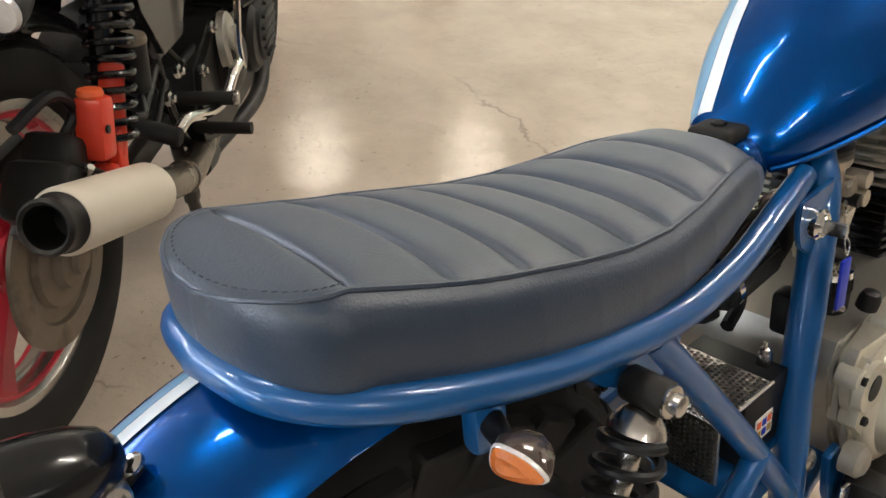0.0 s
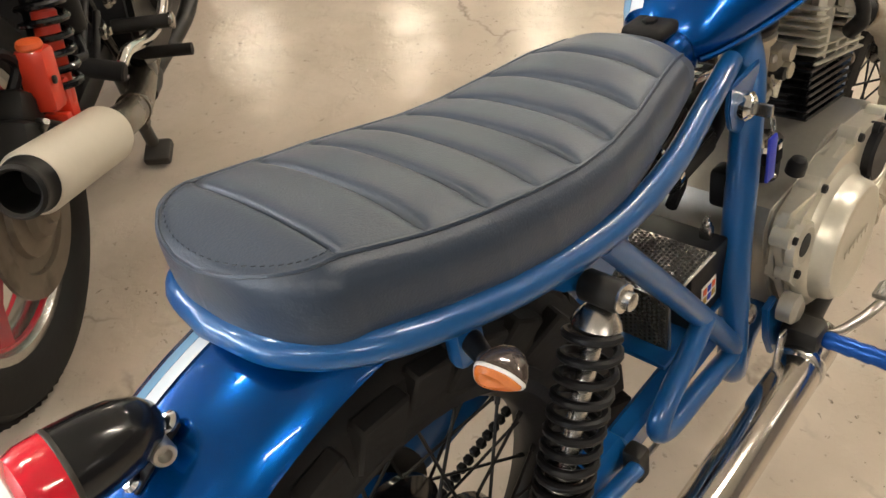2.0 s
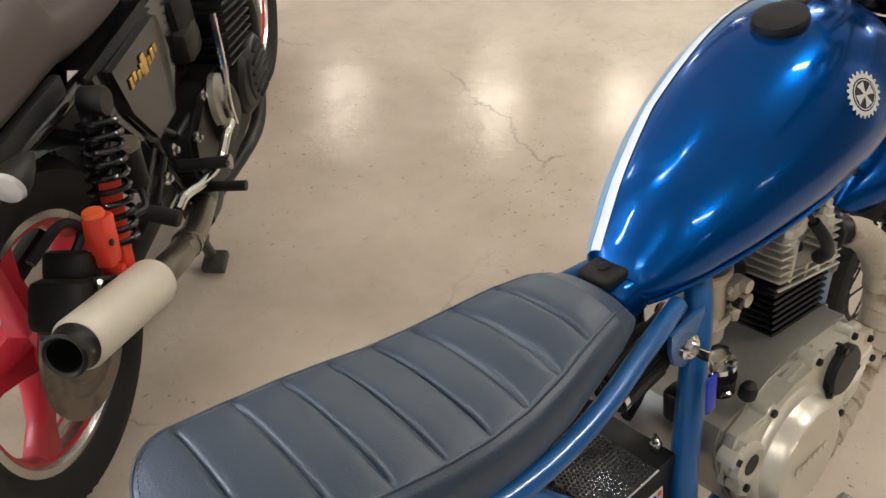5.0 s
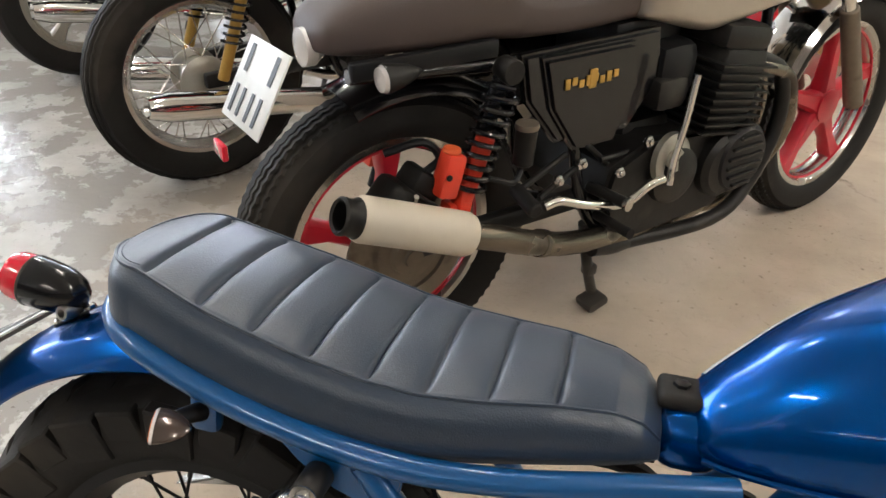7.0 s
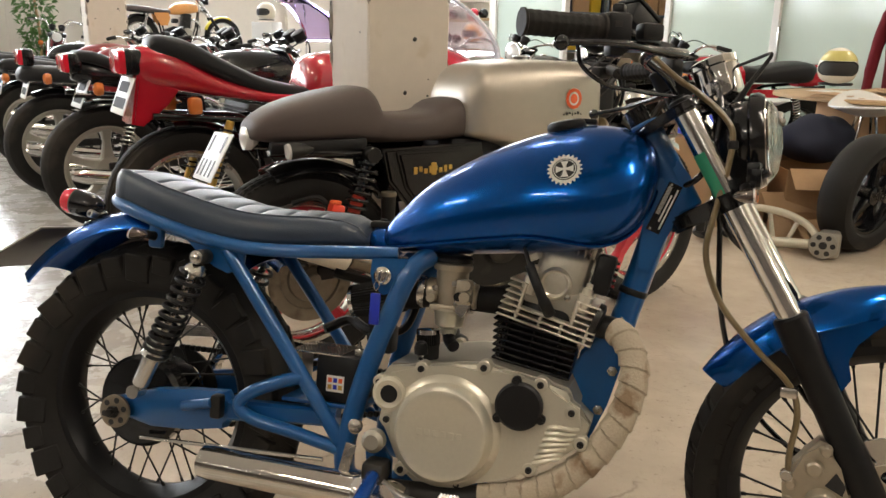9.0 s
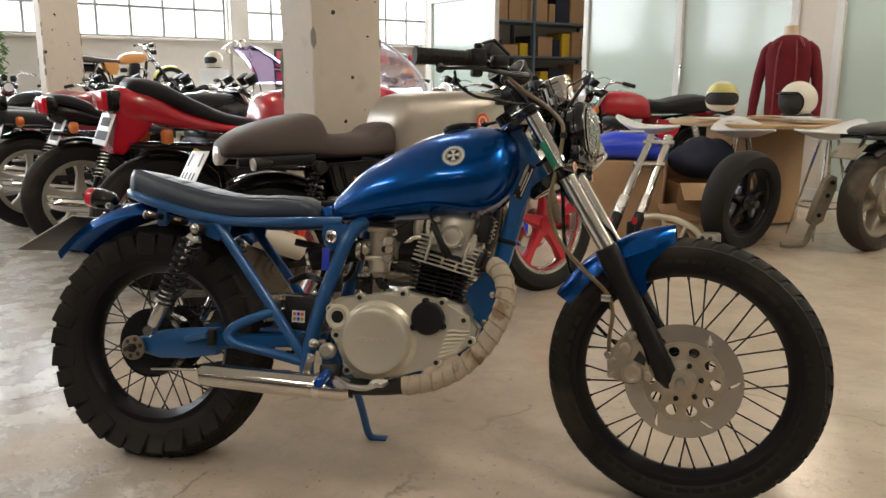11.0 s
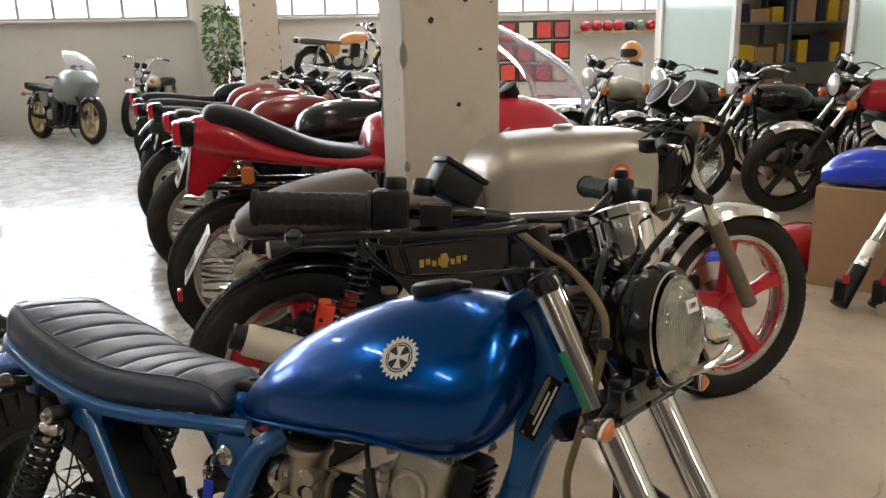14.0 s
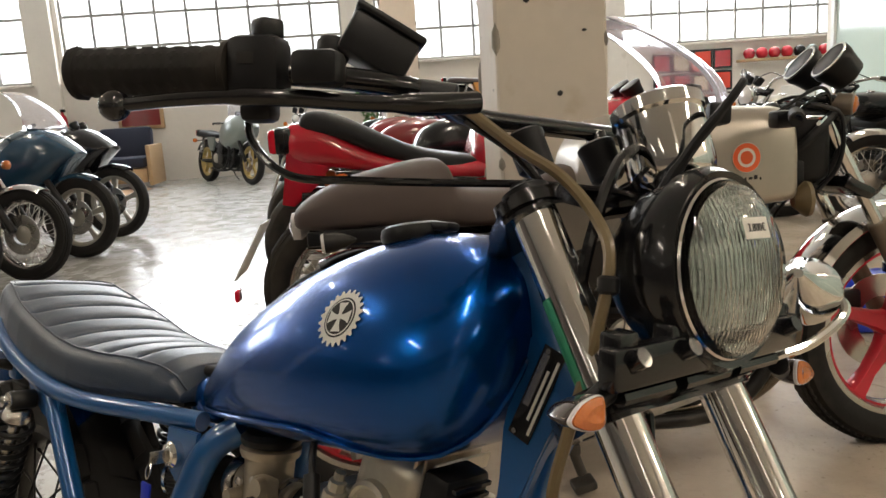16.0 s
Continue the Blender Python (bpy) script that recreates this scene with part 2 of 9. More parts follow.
def floor_material():
    """Painted concrete: glossy beige coat, worn lighter and rougher patches with cracks and pits."""
    m = bpy.data.materials.new("worn painted concrete floor")
    m.use_nodes = True
    nt = m.node_tree
    b = nt.nodes["Principled BSDF"]
    tc = nt.nodes.new("ShaderNodeTexCoord")

    def noise_node(scale, detail, rough=0.6):
        n = nt.nodes.new("ShaderNodeTexNoise")
        n.inputs["Scale"].default_value, n.inputs["Detail"].default_value, n.inputs["Roughness"].default_value = scale, detail, rough
        nt.links.new(tc.outputs["Object"], n.inputs["Vector"])
        return n

    def rng(src, a, z, lo, hi):
        r = nt.nodes.new("ShaderNodeMapRange")
        for k, x in zip((1, 2, 3, 4), (a, z, lo, hi)):
            r.inputs[k].default_value = x
        nt.links.new(src, r.inputs[0])
        return r.outputs[0]

    def mixc(fac, ca, cb):
        x = nt.nodes.new("ShaderNodeMix"); x.data_type = "RGBA"
        nt.links.new(fac, x.inputs[0])
        for k, c in ((6, ca), (7, cb)):
            if isinstance(c, tuple):
                x.inputs[k].default_value = (*c, 1)
            else:
                nt.links.new(c, x.inputs[k])
        return x.outputs[2]
    big, mid, fine = noise_node(0.55, 4), noise_node(4.0, 6), noise_node(38, 8, 0.7)
    sep = nt.nodes.new("ShaderNodeSeparateXYZ")
    nt.links.new(tc.outputs["Object"], sep.inputs[0])
    # the coat is worn through to grey concrete where the machines are pushed in and out
    zone = nt.nodes.new("ShaderNodeMath"); zone.operation = "MULTIPLY_ADD"
    nt.links.new(sep.outputs["X"], zone.inputs[0])
    zone.inputs[1].default_value = -0.42
    nt.links.new(rng(big.outputs["Fac"], 0.3, 0.7, -0.55, 0.45), zone.inputs[2])
    worn = rng(zone.outputs[0], 0.0, 0.35, 0, 1)
    base = mixc(rng(mid.outputs["Fac"], 0.3, 0.7, 0, 1), (0.455, 0.385, 0.305), (0.575, 0.492, 0.402))
    bare = mixc(rng(mid.outputs["Fac"], 0.35, 0.65, 0, 1), (0.45, 0.44, 0.42), (0.6, 0.59, 0.57))
    # flakes of the old coat left on the bare concrete
    flake = rng(noise_node(5.5, 9, 0.68).outputs["Fac"], 0.485, 0.515, 0, 1)
    bare = mixc(flake, bare, (0.36, 0.345, 0.32))
    col = mixc(worn, base, bare)
    pits = noise_node(9, 9, 0.75)
    col = mixc(rng(pits.outputs["Fac"], 0.645, 0.72, 0, 0.75), col, (0.17, 0.14, 0.11))
    specks = nt.nodes.new("ShaderNodeMath"); specks.operation = "MULTIPLY"
    nt.links.new(rng(noise_node(46, 5, 0.65).outputs["Fac"], 0.625, 0.67, 0, 0.8), specks.inputs[0])
    nt.links.new(rng(noise_node(1.7, 4).outputs["Fac"], 0.45, 0.62, 0.1, 1), specks.inputs[1])
    col = mixc(specks.outputs[0], col, (0.09, 0.07, 0.05))
    crack = nt.nodes.new("ShaderNodeTexVoronoi")
    crack.feature = "DISTANCE_TO_EDGE"
    crack.inputs["Scale"].default_value = 0.9
    warp = nt.nodes.new("ShaderNodeMix"); warp.data_type = "RGBA"
    warp.inputs[0].default_value = 0.22
    nt.links.new(tc.outputs["Object"], warp.inputs[6]); nt.links.new(noise_node(3, 5).outputs["Color"], warp.inputs[7])
    nt.links.new(warp.outputs[2], crack.inputs["Vector"])
    line = rng(crack.outputs["Distance"], 0.0, 0.005, 1, 0)
    gate = nt.nodes.new("ShaderNodeMath"); gate.operation = "MULTIPLY"
    nt.links.new(line, gate.inputs[0]); nt.links.new(rng(noise_node(1.3, 3).outputs["Fac"], 0.48, 0.56, 0, 0.55), gate.inputs[1])
    col = mixc(gate.outputs[0], col, (0.1, 0.08, 0.06))
    nt.links.new(col, b.inputs["Base Color"])
    ro = nt.nodes.new("ShaderNodeMath"); ro.operation = "ADD"
    nt.links.new(rng(mid.outputs["Fac"], 0.3, 0.7, 0.05, 0.12), ro.inputs[0])
    nt.links.new(rng(worn, 0, 1, 0, 0.1), ro.inputs[1])
    nt.links.new(ro.outputs[0], b.inputs["Roughness"])
    nt.links.new(rng(worn, 0, 1, 0.34, 0.7), b.inputs["Specular IOR Level"])
    bp = nt.nodes.new("ShaderNodeBump")
    bp.inputs["Strength"].default_value, bp.inputs["Distance"].default_value = 0.36, 0.006
    chip = nt.nodes.new("ShaderNodeMath"); chip.operation = "MULTIPLY"
    nt.links.new(flake, chip.inputs[0]); nt.links.new(rng(worn, 0, 1, 0.26, 0.75), chip.inputs[1])
    hs = nt.nodes.new("ShaderNodeMath"); hs.operation = "MULTIPLY_ADD"
    nt.links.new(fine.outputs["Fac"], hs.inputs[0]); hs.inputs[1].default_value = 0.25
    nt.links.new(noise_node(12, 5).outputs["Fac"], hs.inputs[2])
    high = nt.nodes.new("ShaderNodeMath"); high.operation = "ADD"
    nt.links.new(hs.outputs[0], high.inputs[0]); nt.links.new(chip.outputs[0], high.inputs[1])
    nt.links.new(high.outputs[0], bp.inputs["Height"])
    nt.links.new(bp.outputs[0], b.inputs["Normal"])
    return m


FLOOR = floor_material()


# ---- mesh helpers ----
def part(name, bm, material, parent=None, label="", m=None, sharp=38, flat=False):
    """Links a bmesh as one mesh object under a thing or a part."""
    if m is not None:
        bm.transform(m)
    bmesh.ops.recalc_face_normals(bm, faces=bm.faces)
    me = bpy.data.meshes.new(name)
    bm.to_mesh(me)
    bm.free()
    me.materials.append(material)
    if not flat:
        me.polygons.foreach_set("use_smooth", [True] * len(me.polygons))
        me.set_sharp_from_angle(angle=radians(sharp))
    ob = new(name, me)
    if parent is not None:
        ob.parent = parent
    if label:
        tagged(ob, label)
    return ob


def thing(name, m, label, category, group="", kind=""):
    ob = new(name)
    ob.empty_display_size = 0.1
    ob.matrix_basis = m
    return tagged(ob, label, category, group, kind)


def basis(p, axis):
    """A frame at p whose z points along axis."""
    z = Vector(axis).normalized()
    q = z.to_track_quat("Z", "Y")
    return Matrix.Translation(p) @ q.to_matrix().to_4x4()


def quads(bm, rings, closed_u=True, cap=False, wrap=False):
    vs = [[bm.verts.new(p) for p in r] for r in rings]
    n = len(vs[0])
    rows = list(zip(vs, vs[1:])) + ([(vs[-1], vs[0])] if wrap else [])
    for a, b in rows:
        for k in range(n if closed_u else n - 1):
            bm.faces.new((a[k], a[(k + 1) % n], b[(k + 1) % n], b[k]))
    if cap:
        bm.faces.new(vs[0][::-1])
        bm.faces.new(vs[-1])
    return bm


def box(c=(0, 0, 0), s=(1, 1, 1), bevel=0.0, bm=None, rot=None, seg=2):
    out = bm or bmesh.new()
    m = Matrix.Translation(c) @ (rot or Matrix()) @ Matrix.Diagonal((*s, 1))
    made = bmesh.ops.create_cube(out, size=1, matrix=m)["verts"]
    if bevel:
        edges = list({e for v in made for e in v.link_edges})
        bmesh.ops.bevel(out, geom=edges, offset=bevel, segments=seg, affect="EDGES", profile=0.5)
    return out


def lathe(prof, p=(0, 0, 0), axis=(0, 0, 1), n=28, bm=None, wrap=False):
    """Turns (radius, height) pairs about an axis."""
    out = bm or bmesh.new()
    m = basis(p, axis)
    rings = []
    for r, hh in prof:
        r = max(r, 1e-4)
        rings.append([m @ Vector((r * math.cos(2 * math.pi * k / n), r * math.sin(2 * math.pi * k / n), hh)) for k in range(n)])
    return quads(out, rings, cap=not wrap, wrap=wrap)


def cyl(p0, p1, r0, r1=None, n=18, bm=None, soft=0.0):
    p0, p1 = Vector(p0), Vector(p1)
    r1 = r0 if r1 is None else r1
    d = (p1 - p0).length
    prof = [(r0, 0), (r1, d)]
    if soft:
        prof = [(r0 - soft, 0), (r0, soft), (r1, d - soft), (r1 - soft, d)]
    return lathe(prof, p0, p1 - p0, n, bm)


def smooth(pts, per=6, closed=False):
    """Catmull-Rom through the points."""
    pts = [Vector(p) for p in pts]
    n = len(pts)
    out = []
    for k in range(n if closed else n - 1):
        a = pts[(k - 1) % n] if closed or k else pts[0] * 2 - pts[1]
        b, c = pts[k], pts[(k + 1) % n]
        d = pts[(k + 2) % n] if closed or k + 2 < n else c * 2 - b
        for j in range(per):
            t = j / per
            out.append(0.5 * ((2 * b) + (c - a) * t + (2 * a - 5 * b + 4 * c - d) * t * t + (3 * b - a - 3 * c + d) * t ** 3))
    if not closed:
        out.append(pts[-1])
    return out


def tube(pts, r, n=10, bm=None, closed=False, cap=True):
    """A round tube along points; r one radius or one each."""
    out = bm or bmesh.new()
    pts = [Vector(p) for p in pts]
    m = len(pts)
    rs = r if isinstance(r, (list, tuple)) else [r] * m
    tang = []
    for k in range(m):
        a = pts[(k - 1) % m] if closed or k else pts[0]
        b = pts[(k + 1) % m] if closed or k + 1 < m else pts[-1]
        tang.append((b - a).normalized())
    side = tang[0].orthogonal().normalized()
    rings = []
    for k in range(m):
        side = (side - tang[k] * side.dot(tang[k])).normalized()
        up = tang[k].cross(side)
        rings.append([pts[k] + (side * math.cos(2 * math.pi * j / n) + up * math.sin(2 * math.pi * j / n)) * rs[k] for j in range(n)])
    if closed:
        # line the seam up by the nearest corner
        first = rings[0][0]
        best = min(range(n), key=lambda j: (rings[-1][j] - first).length)
        rings = [rings[0]] + rings[1:]
        quads(out, rings[:])
        a = [out.verts.new(p) for p in rings[-1]]
        b = [out.verts.new(p) for p in rings[0]]
        for j in range(n):
            out.faces.new((a[(j + best) % n], a[(j + best + 1) % n], b[(j + 1) % n], b[j]))
        return out
    return quads(out, rings, cap=cap)


def plate(poly, y0, y1, bm=None, bevel=0.0):
    """A plate cut to an outline in x and z, between two values of y."""
    out = bm or bmesh.new()
    a = [out.verts.new((x, y0, z)) for x, z in poly]
    b = [out.verts.new((x, y1, z)) for x, z in poly]
    fa, fb = out.faces.new(a), out.faces.new(b[::-1])
    n = len(poly)
    for k in range(n):
        out.faces.new((a[k], b[k], b[(k + 1) % n], a[(k + 1) % n]))
    if bevel:
        bmesh.ops.bevel(out, geom=list({e for f in (fa, fb) for e in f.edges}), offset=bevel, segments=2, affect="EDGES")
    return out


def loft(rings, bm=None, cap=True, closed_u=True):
    return quads(bm or bmesh.new(), rings, closed_u=closed_u, cap=cap)


def coil(p0, p1, big_r, wire, turns, n=7, per=14):
    m = basis(p0, Vector(p1) - Vector(p0))
    d = (Vector(p1) - Vector(p0)).length
    steps = int(turns * per)
    return tube([m @ Vector((big_r * math.cos(2 * math.pi * k / per), big_r * math.sin(2 * math.pi * k / per), d * k / steps)) for k in range(steps + 1)], wire, n)


def text_mesh(body, size, m, material, parent, name="lettering", depth=0.0008):
    """Letters from the built-in font as a mesh."""
    cu = bpy.data.curves.new(name, "FONT")
    cu.body, cu.size, cu.extrude, cu.align_x, cu.align_y, cu.resolution_u = body, size, depth, "CENTER", "CENTER", 2
    tmp = bpy.data.objects.new(name, cu)
    scene.collection.objects.link(tmp)
    me = bpy.data.meshes.new_from_object(tmp.evaluated_get(bpy.context.evaluated_depsgraph_get()))
    bpy.data.objects.remove(tmp)
    me.transform(m)
    me.materials.clear()
    me.materials.append(material)
    ob = new(name, me)
    ob.parent = parent
    return ob


# ---- wheels ----
def tyre_bm(c, R, half, rim_r, blocks=0, axis=(0, 1, 0), n=72):
    """A tyre as a turned section; blocks gives a knobbly tread."""
    prof = [(rim_r, -half * 0.62), (rim_r + 0.012, -half * 0.86), (rim_r + (R - rim_r) * 0.45, -half), (rim_r + (R - rim_r) * 0.75, -half * 0.93),
            (R - 0.012, -half * 0.66), (R - 0.003, -half * 0.36), (R, 0)]
    prof = prof + [(r, -h) for r, h in prof[-2::-1]]
    return lathe(prof, c, axis, n, wrap=True)


def tread(c, R, half, count, bm, turn=None):
    """Chevron tread blocks round the tyre, slightly proud."""
    M = (Matrix.Translation(c) @ turn) if turn else Matrix.Translation(c)
    for k in range(count):
        for side in (-1, 1):
            a0 = 2 * math.pi * (k + (0.5 if side > 0 else 0)) / count
            w = 2 * math.pi / count
            rows = []
            for f in (0.04, 0.38, 0.66, 0.9):
                rr = R - (f ** 2.6) * 0.058 * half / 0.06 * (1 if f < 1 else 1.05)
                skew = f * w * 0.55
                y = side * half * f * 0.97
                rows.append([(rr, a0 + skew + w * 0.0, y), (rr, a0 + skew + w * 0.72, y)])
            top = [[M @ Vector((r * math.cos(a), y, r * math.sin(a))) for r, a, y in row] for row in rows]
            low = [[M @ Vector(((r - 0.024) * math.cos(a), y * 0.98, (r - 0.024) * math.sin(a))) for r, a, y in row] for row in rows]
            vt = [[bm.verts.new(p) for p in row] for row in top]
            vl = [[bm.verts.new(p) for p in row] for row in low]
            for i in range(3):
                bm.faces.new((vt[i][0], vt[i][1], vt[i + 1][1], vt[i + 1][0]))
                bm.faces.new((vt[i][0], vl[i][0], vl[i + 1][0], vt[i + 1][0]))
                bm.faces.new((vt[i][1], vl[i][1], vl[i + 1][1], vt[i + 1][1]))
            bm.faces.new((vt[0][0], vt[0][1], vl[0][1], vl[0][0]))
            bm.faces.new((vt[3][0], vt[3][1], vl[3][1], vl[3][0]))
    return bm


def shoulder_lugs(c, R, half, count, bm, turn=None):
    """Long and short rubber lugs down both shoulders of a block tread."""
    T = Matrix.Translation(c) @ (turn or Matrix())
    for k in range(count):
        for sd in (-1, 1):
            a = 2 * math.pi * (k + (0.5 if sd > 0 else 0.0)) / count
            long = k % 2 == 0
            ln = 0.06 if long else 0.042
            m = T @ Matrix.Rotation(-a, 4, "Y") @ Matrix.Translation((R - 0.026 - ln / 2, sd * half * 0.88, 0)) @ Matrix.Rotation(sd * radians(16), 4, "Z") @ Matrix.Rotation(radians(12 if long else 6), 4, "Y")
            box((0, 0, 0), (ln, 0.02, 2 * math.pi * R / count * (0.78 if long else 0.66)), 0.003, bm, m, seg=1)
    return bm


def grooves(c, R, half, count, bm, turn=None):
    """Fine zigzag ribs of a road tyre."""
    M = (Matrix.Translation(c) @ turn) if turn else Matrix.Translation(c)
    for f in (-0.62, -0.36, -0.12, 0.12, 0.36, 0.62):
        ring = []
        rr = R + 0.003 - abs(f) ** 2.6 * 0.04
        for k in range(count * 2):
            a = math.pi * k / count
            z = f * half + (0.003 if k % 2 else -0.003)
            ring.append([M @ Vector(((rr + d) * math.cos(a), z + o, (rr + d) * math.sin(a))) for d, o in ((-0.004, -0.006), (0.002, -0.0045), (0.002, 0.0045), (-0.004, 0.006))])
        quads(bm, ring, closed_u=False, wrap=True)
    return bm


def rim_bm(c, r, half, axis=(0, 1, 0), n=64):
    prof = [(r - 0.012, -half), (r + 0.006, -half), (r + 0.008, -half * 0.9), (r - 0.008, -half * 0.72), (r - 0.02, -half * 0.3),
            (r - 0.022, 0), (r - 0.02, half * 0.3), (r - 0.008, half * 0.72), (r + 0.008, half * 0.9), (r + 0.006, half), (r - 0.012, half),
            (r - 0.03, half * 0.35), (r - 0.032, 0), (r - 0.03, -half * 0.35)]
    return lathe(prof, c, axis, n, wrap=True)


def spoke_bm(c, r_hub, r_rim, half_hub, count, r=0.0016, axis_turn=None):
    bm = bmesh.new()
    M = (Matrix.Translation(c) @ axis_turn) if axis_turn else Matrix.Translation(c)
    for k in range(count):
        a = 2 * math.pi * k / count
        side = 1 if k % 2 else -1
        lean = 0.55 if (k // 2) % 2 else -0.55
        p0 = Vector((r_hub * math.cos(a + lean), side * half_hub, r_hub * math.sin(a + lean)))
        p1 = Vector((r_rim * math.cos(a), side * 0.006, r_rim * math.sin(a)))
        cyl(M @ p0, M @ p1, r, r, 6, bm)
        mid = p1 + (p0 - p1).normalized() * 0.02
        cyl(M @ p1, M @ mid, r * 1.9, r * 1.6, 6, bm)
    return bm


def wire_wheel(parent, name, c, R, half, rim_r, rim_mat, hub_mat, knob=0, turn=None, hub_r=0.055, hub_half=0.05, spokes=36, spoke_mat=None, tyre_label="", spoke_r=0.0016):
    """A spoked wheel under its machine: tyre, rim, hub, spokes."""
    T = turn or Matrix()
    ax = T.to_3x3() @ Vector((0, 1, 0))
    wheel = part(name, rim_bm(c, rim_r, half * 0.62, ax), rim_mat, parent)
    bm = tyre_bm(c, R - (0.006 if knob else 0.0), half * (0.96 if knob else 1), rim_r, axis=ax)
    part("tyre", bm, RUBBER, wheel, tyre_label)
    tr = tread(c, R, half, knob, bmesh.new(), T) if knob else grooves(c, R, half, 56, bmesh.new(), T)
    if knob and knob < 40:
        shoulder_lugs(c, R, half, knob, tr, T)
    tagged(part("tread", tr, RUBBER, wheel), kind="stuff")
    part("hub", lathe([(0.02, -hub_half - 0.02), (hub_r * 0.8, -hub_half - 0.012), (hub_r, -hub_half), (hub_r, -hub_half + 0.008), (hub_r * 0.72, -hub_half + 0.016),
                       (hub_r * 0.72, hub_half - 0.016), (hub_r, hub_half - 0.008), (hub_r, hub_half), (hub_r * 0.8, hub_half + 0.012), (0.02, hub_half + 0.02)], c, ax, 28), hub_mat, wheel)
    part("spokes", spoke_bm(c, hub_r * 0.95, rim_r - 0.02, hub_half - 0.004, spokes, spoke_r, T), spoke_mat or STEEL, wheel)
    return wheel


def mag_wheel(parent, name, c, R, half, rim_r, spoke_mat, lip_mat, arms=5, turn=None, hub_r=0.05, fine=True, arm_w=0.03):
    """A cast wheel with thick arms under its machine."""
    T = (Matrix.Translation(c) @ turn) if turn else Matrix.Translation(c)
    ax = T.to_3x3() @ Vector((0, 1, 0))
    wheel = part(name, rim_bm(c, rim_r, half * 0.66, ax, 56), lip_mat, parent)
    bm = tyre_bm(c, R, half, rim_r, axis=ax, n=56)
    part("tyre", bm, RUBBER, wheel)
    if fine:
        tagged(part("tread", grooves(c, R, half, 84, bmesh.new(), turn), RUBBER, wheel), kind="stuff")
    hub_bm = lathe([(0.018, -half * 0.75), (hub_r, -half * 0.6), (hub_r, half * 0.6), (0.018, half * 0.75)], c, ax, 24)
    for k in range(arms):
        a = 2 * math.pi * k / arms + 0.3
        rot = T @ Matrix.Rotation(-a, 4, "Y")
        rings = []
        for x, w, d in ((hub_r * 0.6, arm_w * 1.25, half * 0.55), (hub_r * 1.5, arm_w * 0.85, half * 0.42), (rim_r * 0.62, arm_w * 0.62, half * 0.34), (rim_r - 0.03, arm_w * 0.95, half * 0.42), (rim_r - 0.012, arm_w * 1.5, half * 0.5)):
            rings.append([rot @ Vector((x, yy * d, zz * w)) for yy, zz in ((-1, -0.7), (-1, 0.7), (-0.6, 1), (0.6, 1), (1, 0.7), (1, -0.7), (0.6, -1), (-0.6, -1))])
        part("arm", loft(rings), spoke_mat, wheel)
    lathe([(rim_r - 0.012, -half * 0.5), (rim_r - 0.024, -half * 0.5), (rim_r - 0.024, half * 0.5), (rim_r - 0.012, half * 0.5)], c, ax, 48, hub_bm, wrap=True)
    part("hub", hub_bm, spoke_mat, wheel)
    return wheel


# ---- the hall: floor, ceiling, walls ----
TURN = Matrix.Rotation(HALL, 4, "Z")


def wall(name, u0, u1, v0, v1, z0, z1, material, label, holes=(), along="u"):
    """A wall block in the hall's grid; holes are (a0, a1, z0, z1) along its length and go through it."""
    bm = bmesh.new()
    a0, a1 = (u0, u1) if along == "u" else (v0, v1)
    cuts = sorted({a0, a1, *[x for hl in holes for x in hl[:2]]})
    for p, q in zip(cuts, cuts[1:]):
        mid = (p + q) / 2
        inside = [hl for hl in holes if hl[0] < mid < hl[1]]
        spans = [(z0, z1)]
        for hl in inside:
            spans = [s for lo, hi in spans for s in ((lo, min(hi, hl[2])), (max(lo, hl[3]), hi)) if s[1] - s[0] > 1e-4]
        for lo, hi in spans:
            if along == "u":
                box(((p + q) / 2, (v0 + v1) / 2, (lo + hi) / 2), (q - p, v1 - v0, hi - lo), bm=bm)
            else:
                box(((u0 + u1) / 2, (p + q) / 2, (lo + hi) / 2), (u1 - u0, q - p, hi - lo), bm=bm)
    bmesh.ops.remove_doubles(bm, verts=bm.verts, dist=1e-5)
    ob = part(name, bm, material, None, m=TURN, flat=True)
    return tagged(ob, label, "wall", kind="structure")


bm = bmesh.new()
quads(bm, [[hall(u, v) for v in (-9, -3, 0, 3, 7, 12.6)] for u in (-14, -6, -2, 0, 2, 6, 13)], closed_u=False)
floor = tagged(part("floor", bm, FLOOR, flat=True), "worn beige painted concrete floor with pits and cracks", "floor", kind="structure")
ceiling = tagged(part("ceiling", box((-0.5, 1.7, CEIL + 0.1), (27, 22, 0.2)), CEILING, m=TURN, flat=True), "plain white painted ceiling of the hall", "ceiling", kind="structure")

SILL, HEAD = 1.70, 3.75
WINDOWS = [(-12.6, -9.2), (-8.9, -4.75), (-4.2, 0.3), (0.85, 4.7), (5.1, 9.6)]
wall("wall_windows", -14, 13, WIN_V, WIN_V + 0.3, 0, CEIL, PLASTER, "cream plastered outer wall, stained, under a band of windows", [(a, b, SILL, HEAD) for a, b in WINDOWS])
# west and south stay out of view; their darkened colour lowers side fill
wall("wall_west", -14.3, -14, -9, 12.6, 0, CEIL, BOUNCE_CUT_WALL, "unseen end wall of the hall, darkened grey brown to cut bounce light", along="v")
wall("wall_east", 13, 13.3, -9, 12.6, 0, CEIL, PLASTER, "plain cream plastered end wall behind the office", along="v")
wall("wall_south", -14, 13, -9.3, -9, 0, CEIL, BOUNCE_CUT_WALL, "unseen wall closing the hall, darkened grey brown to cut bounce light")


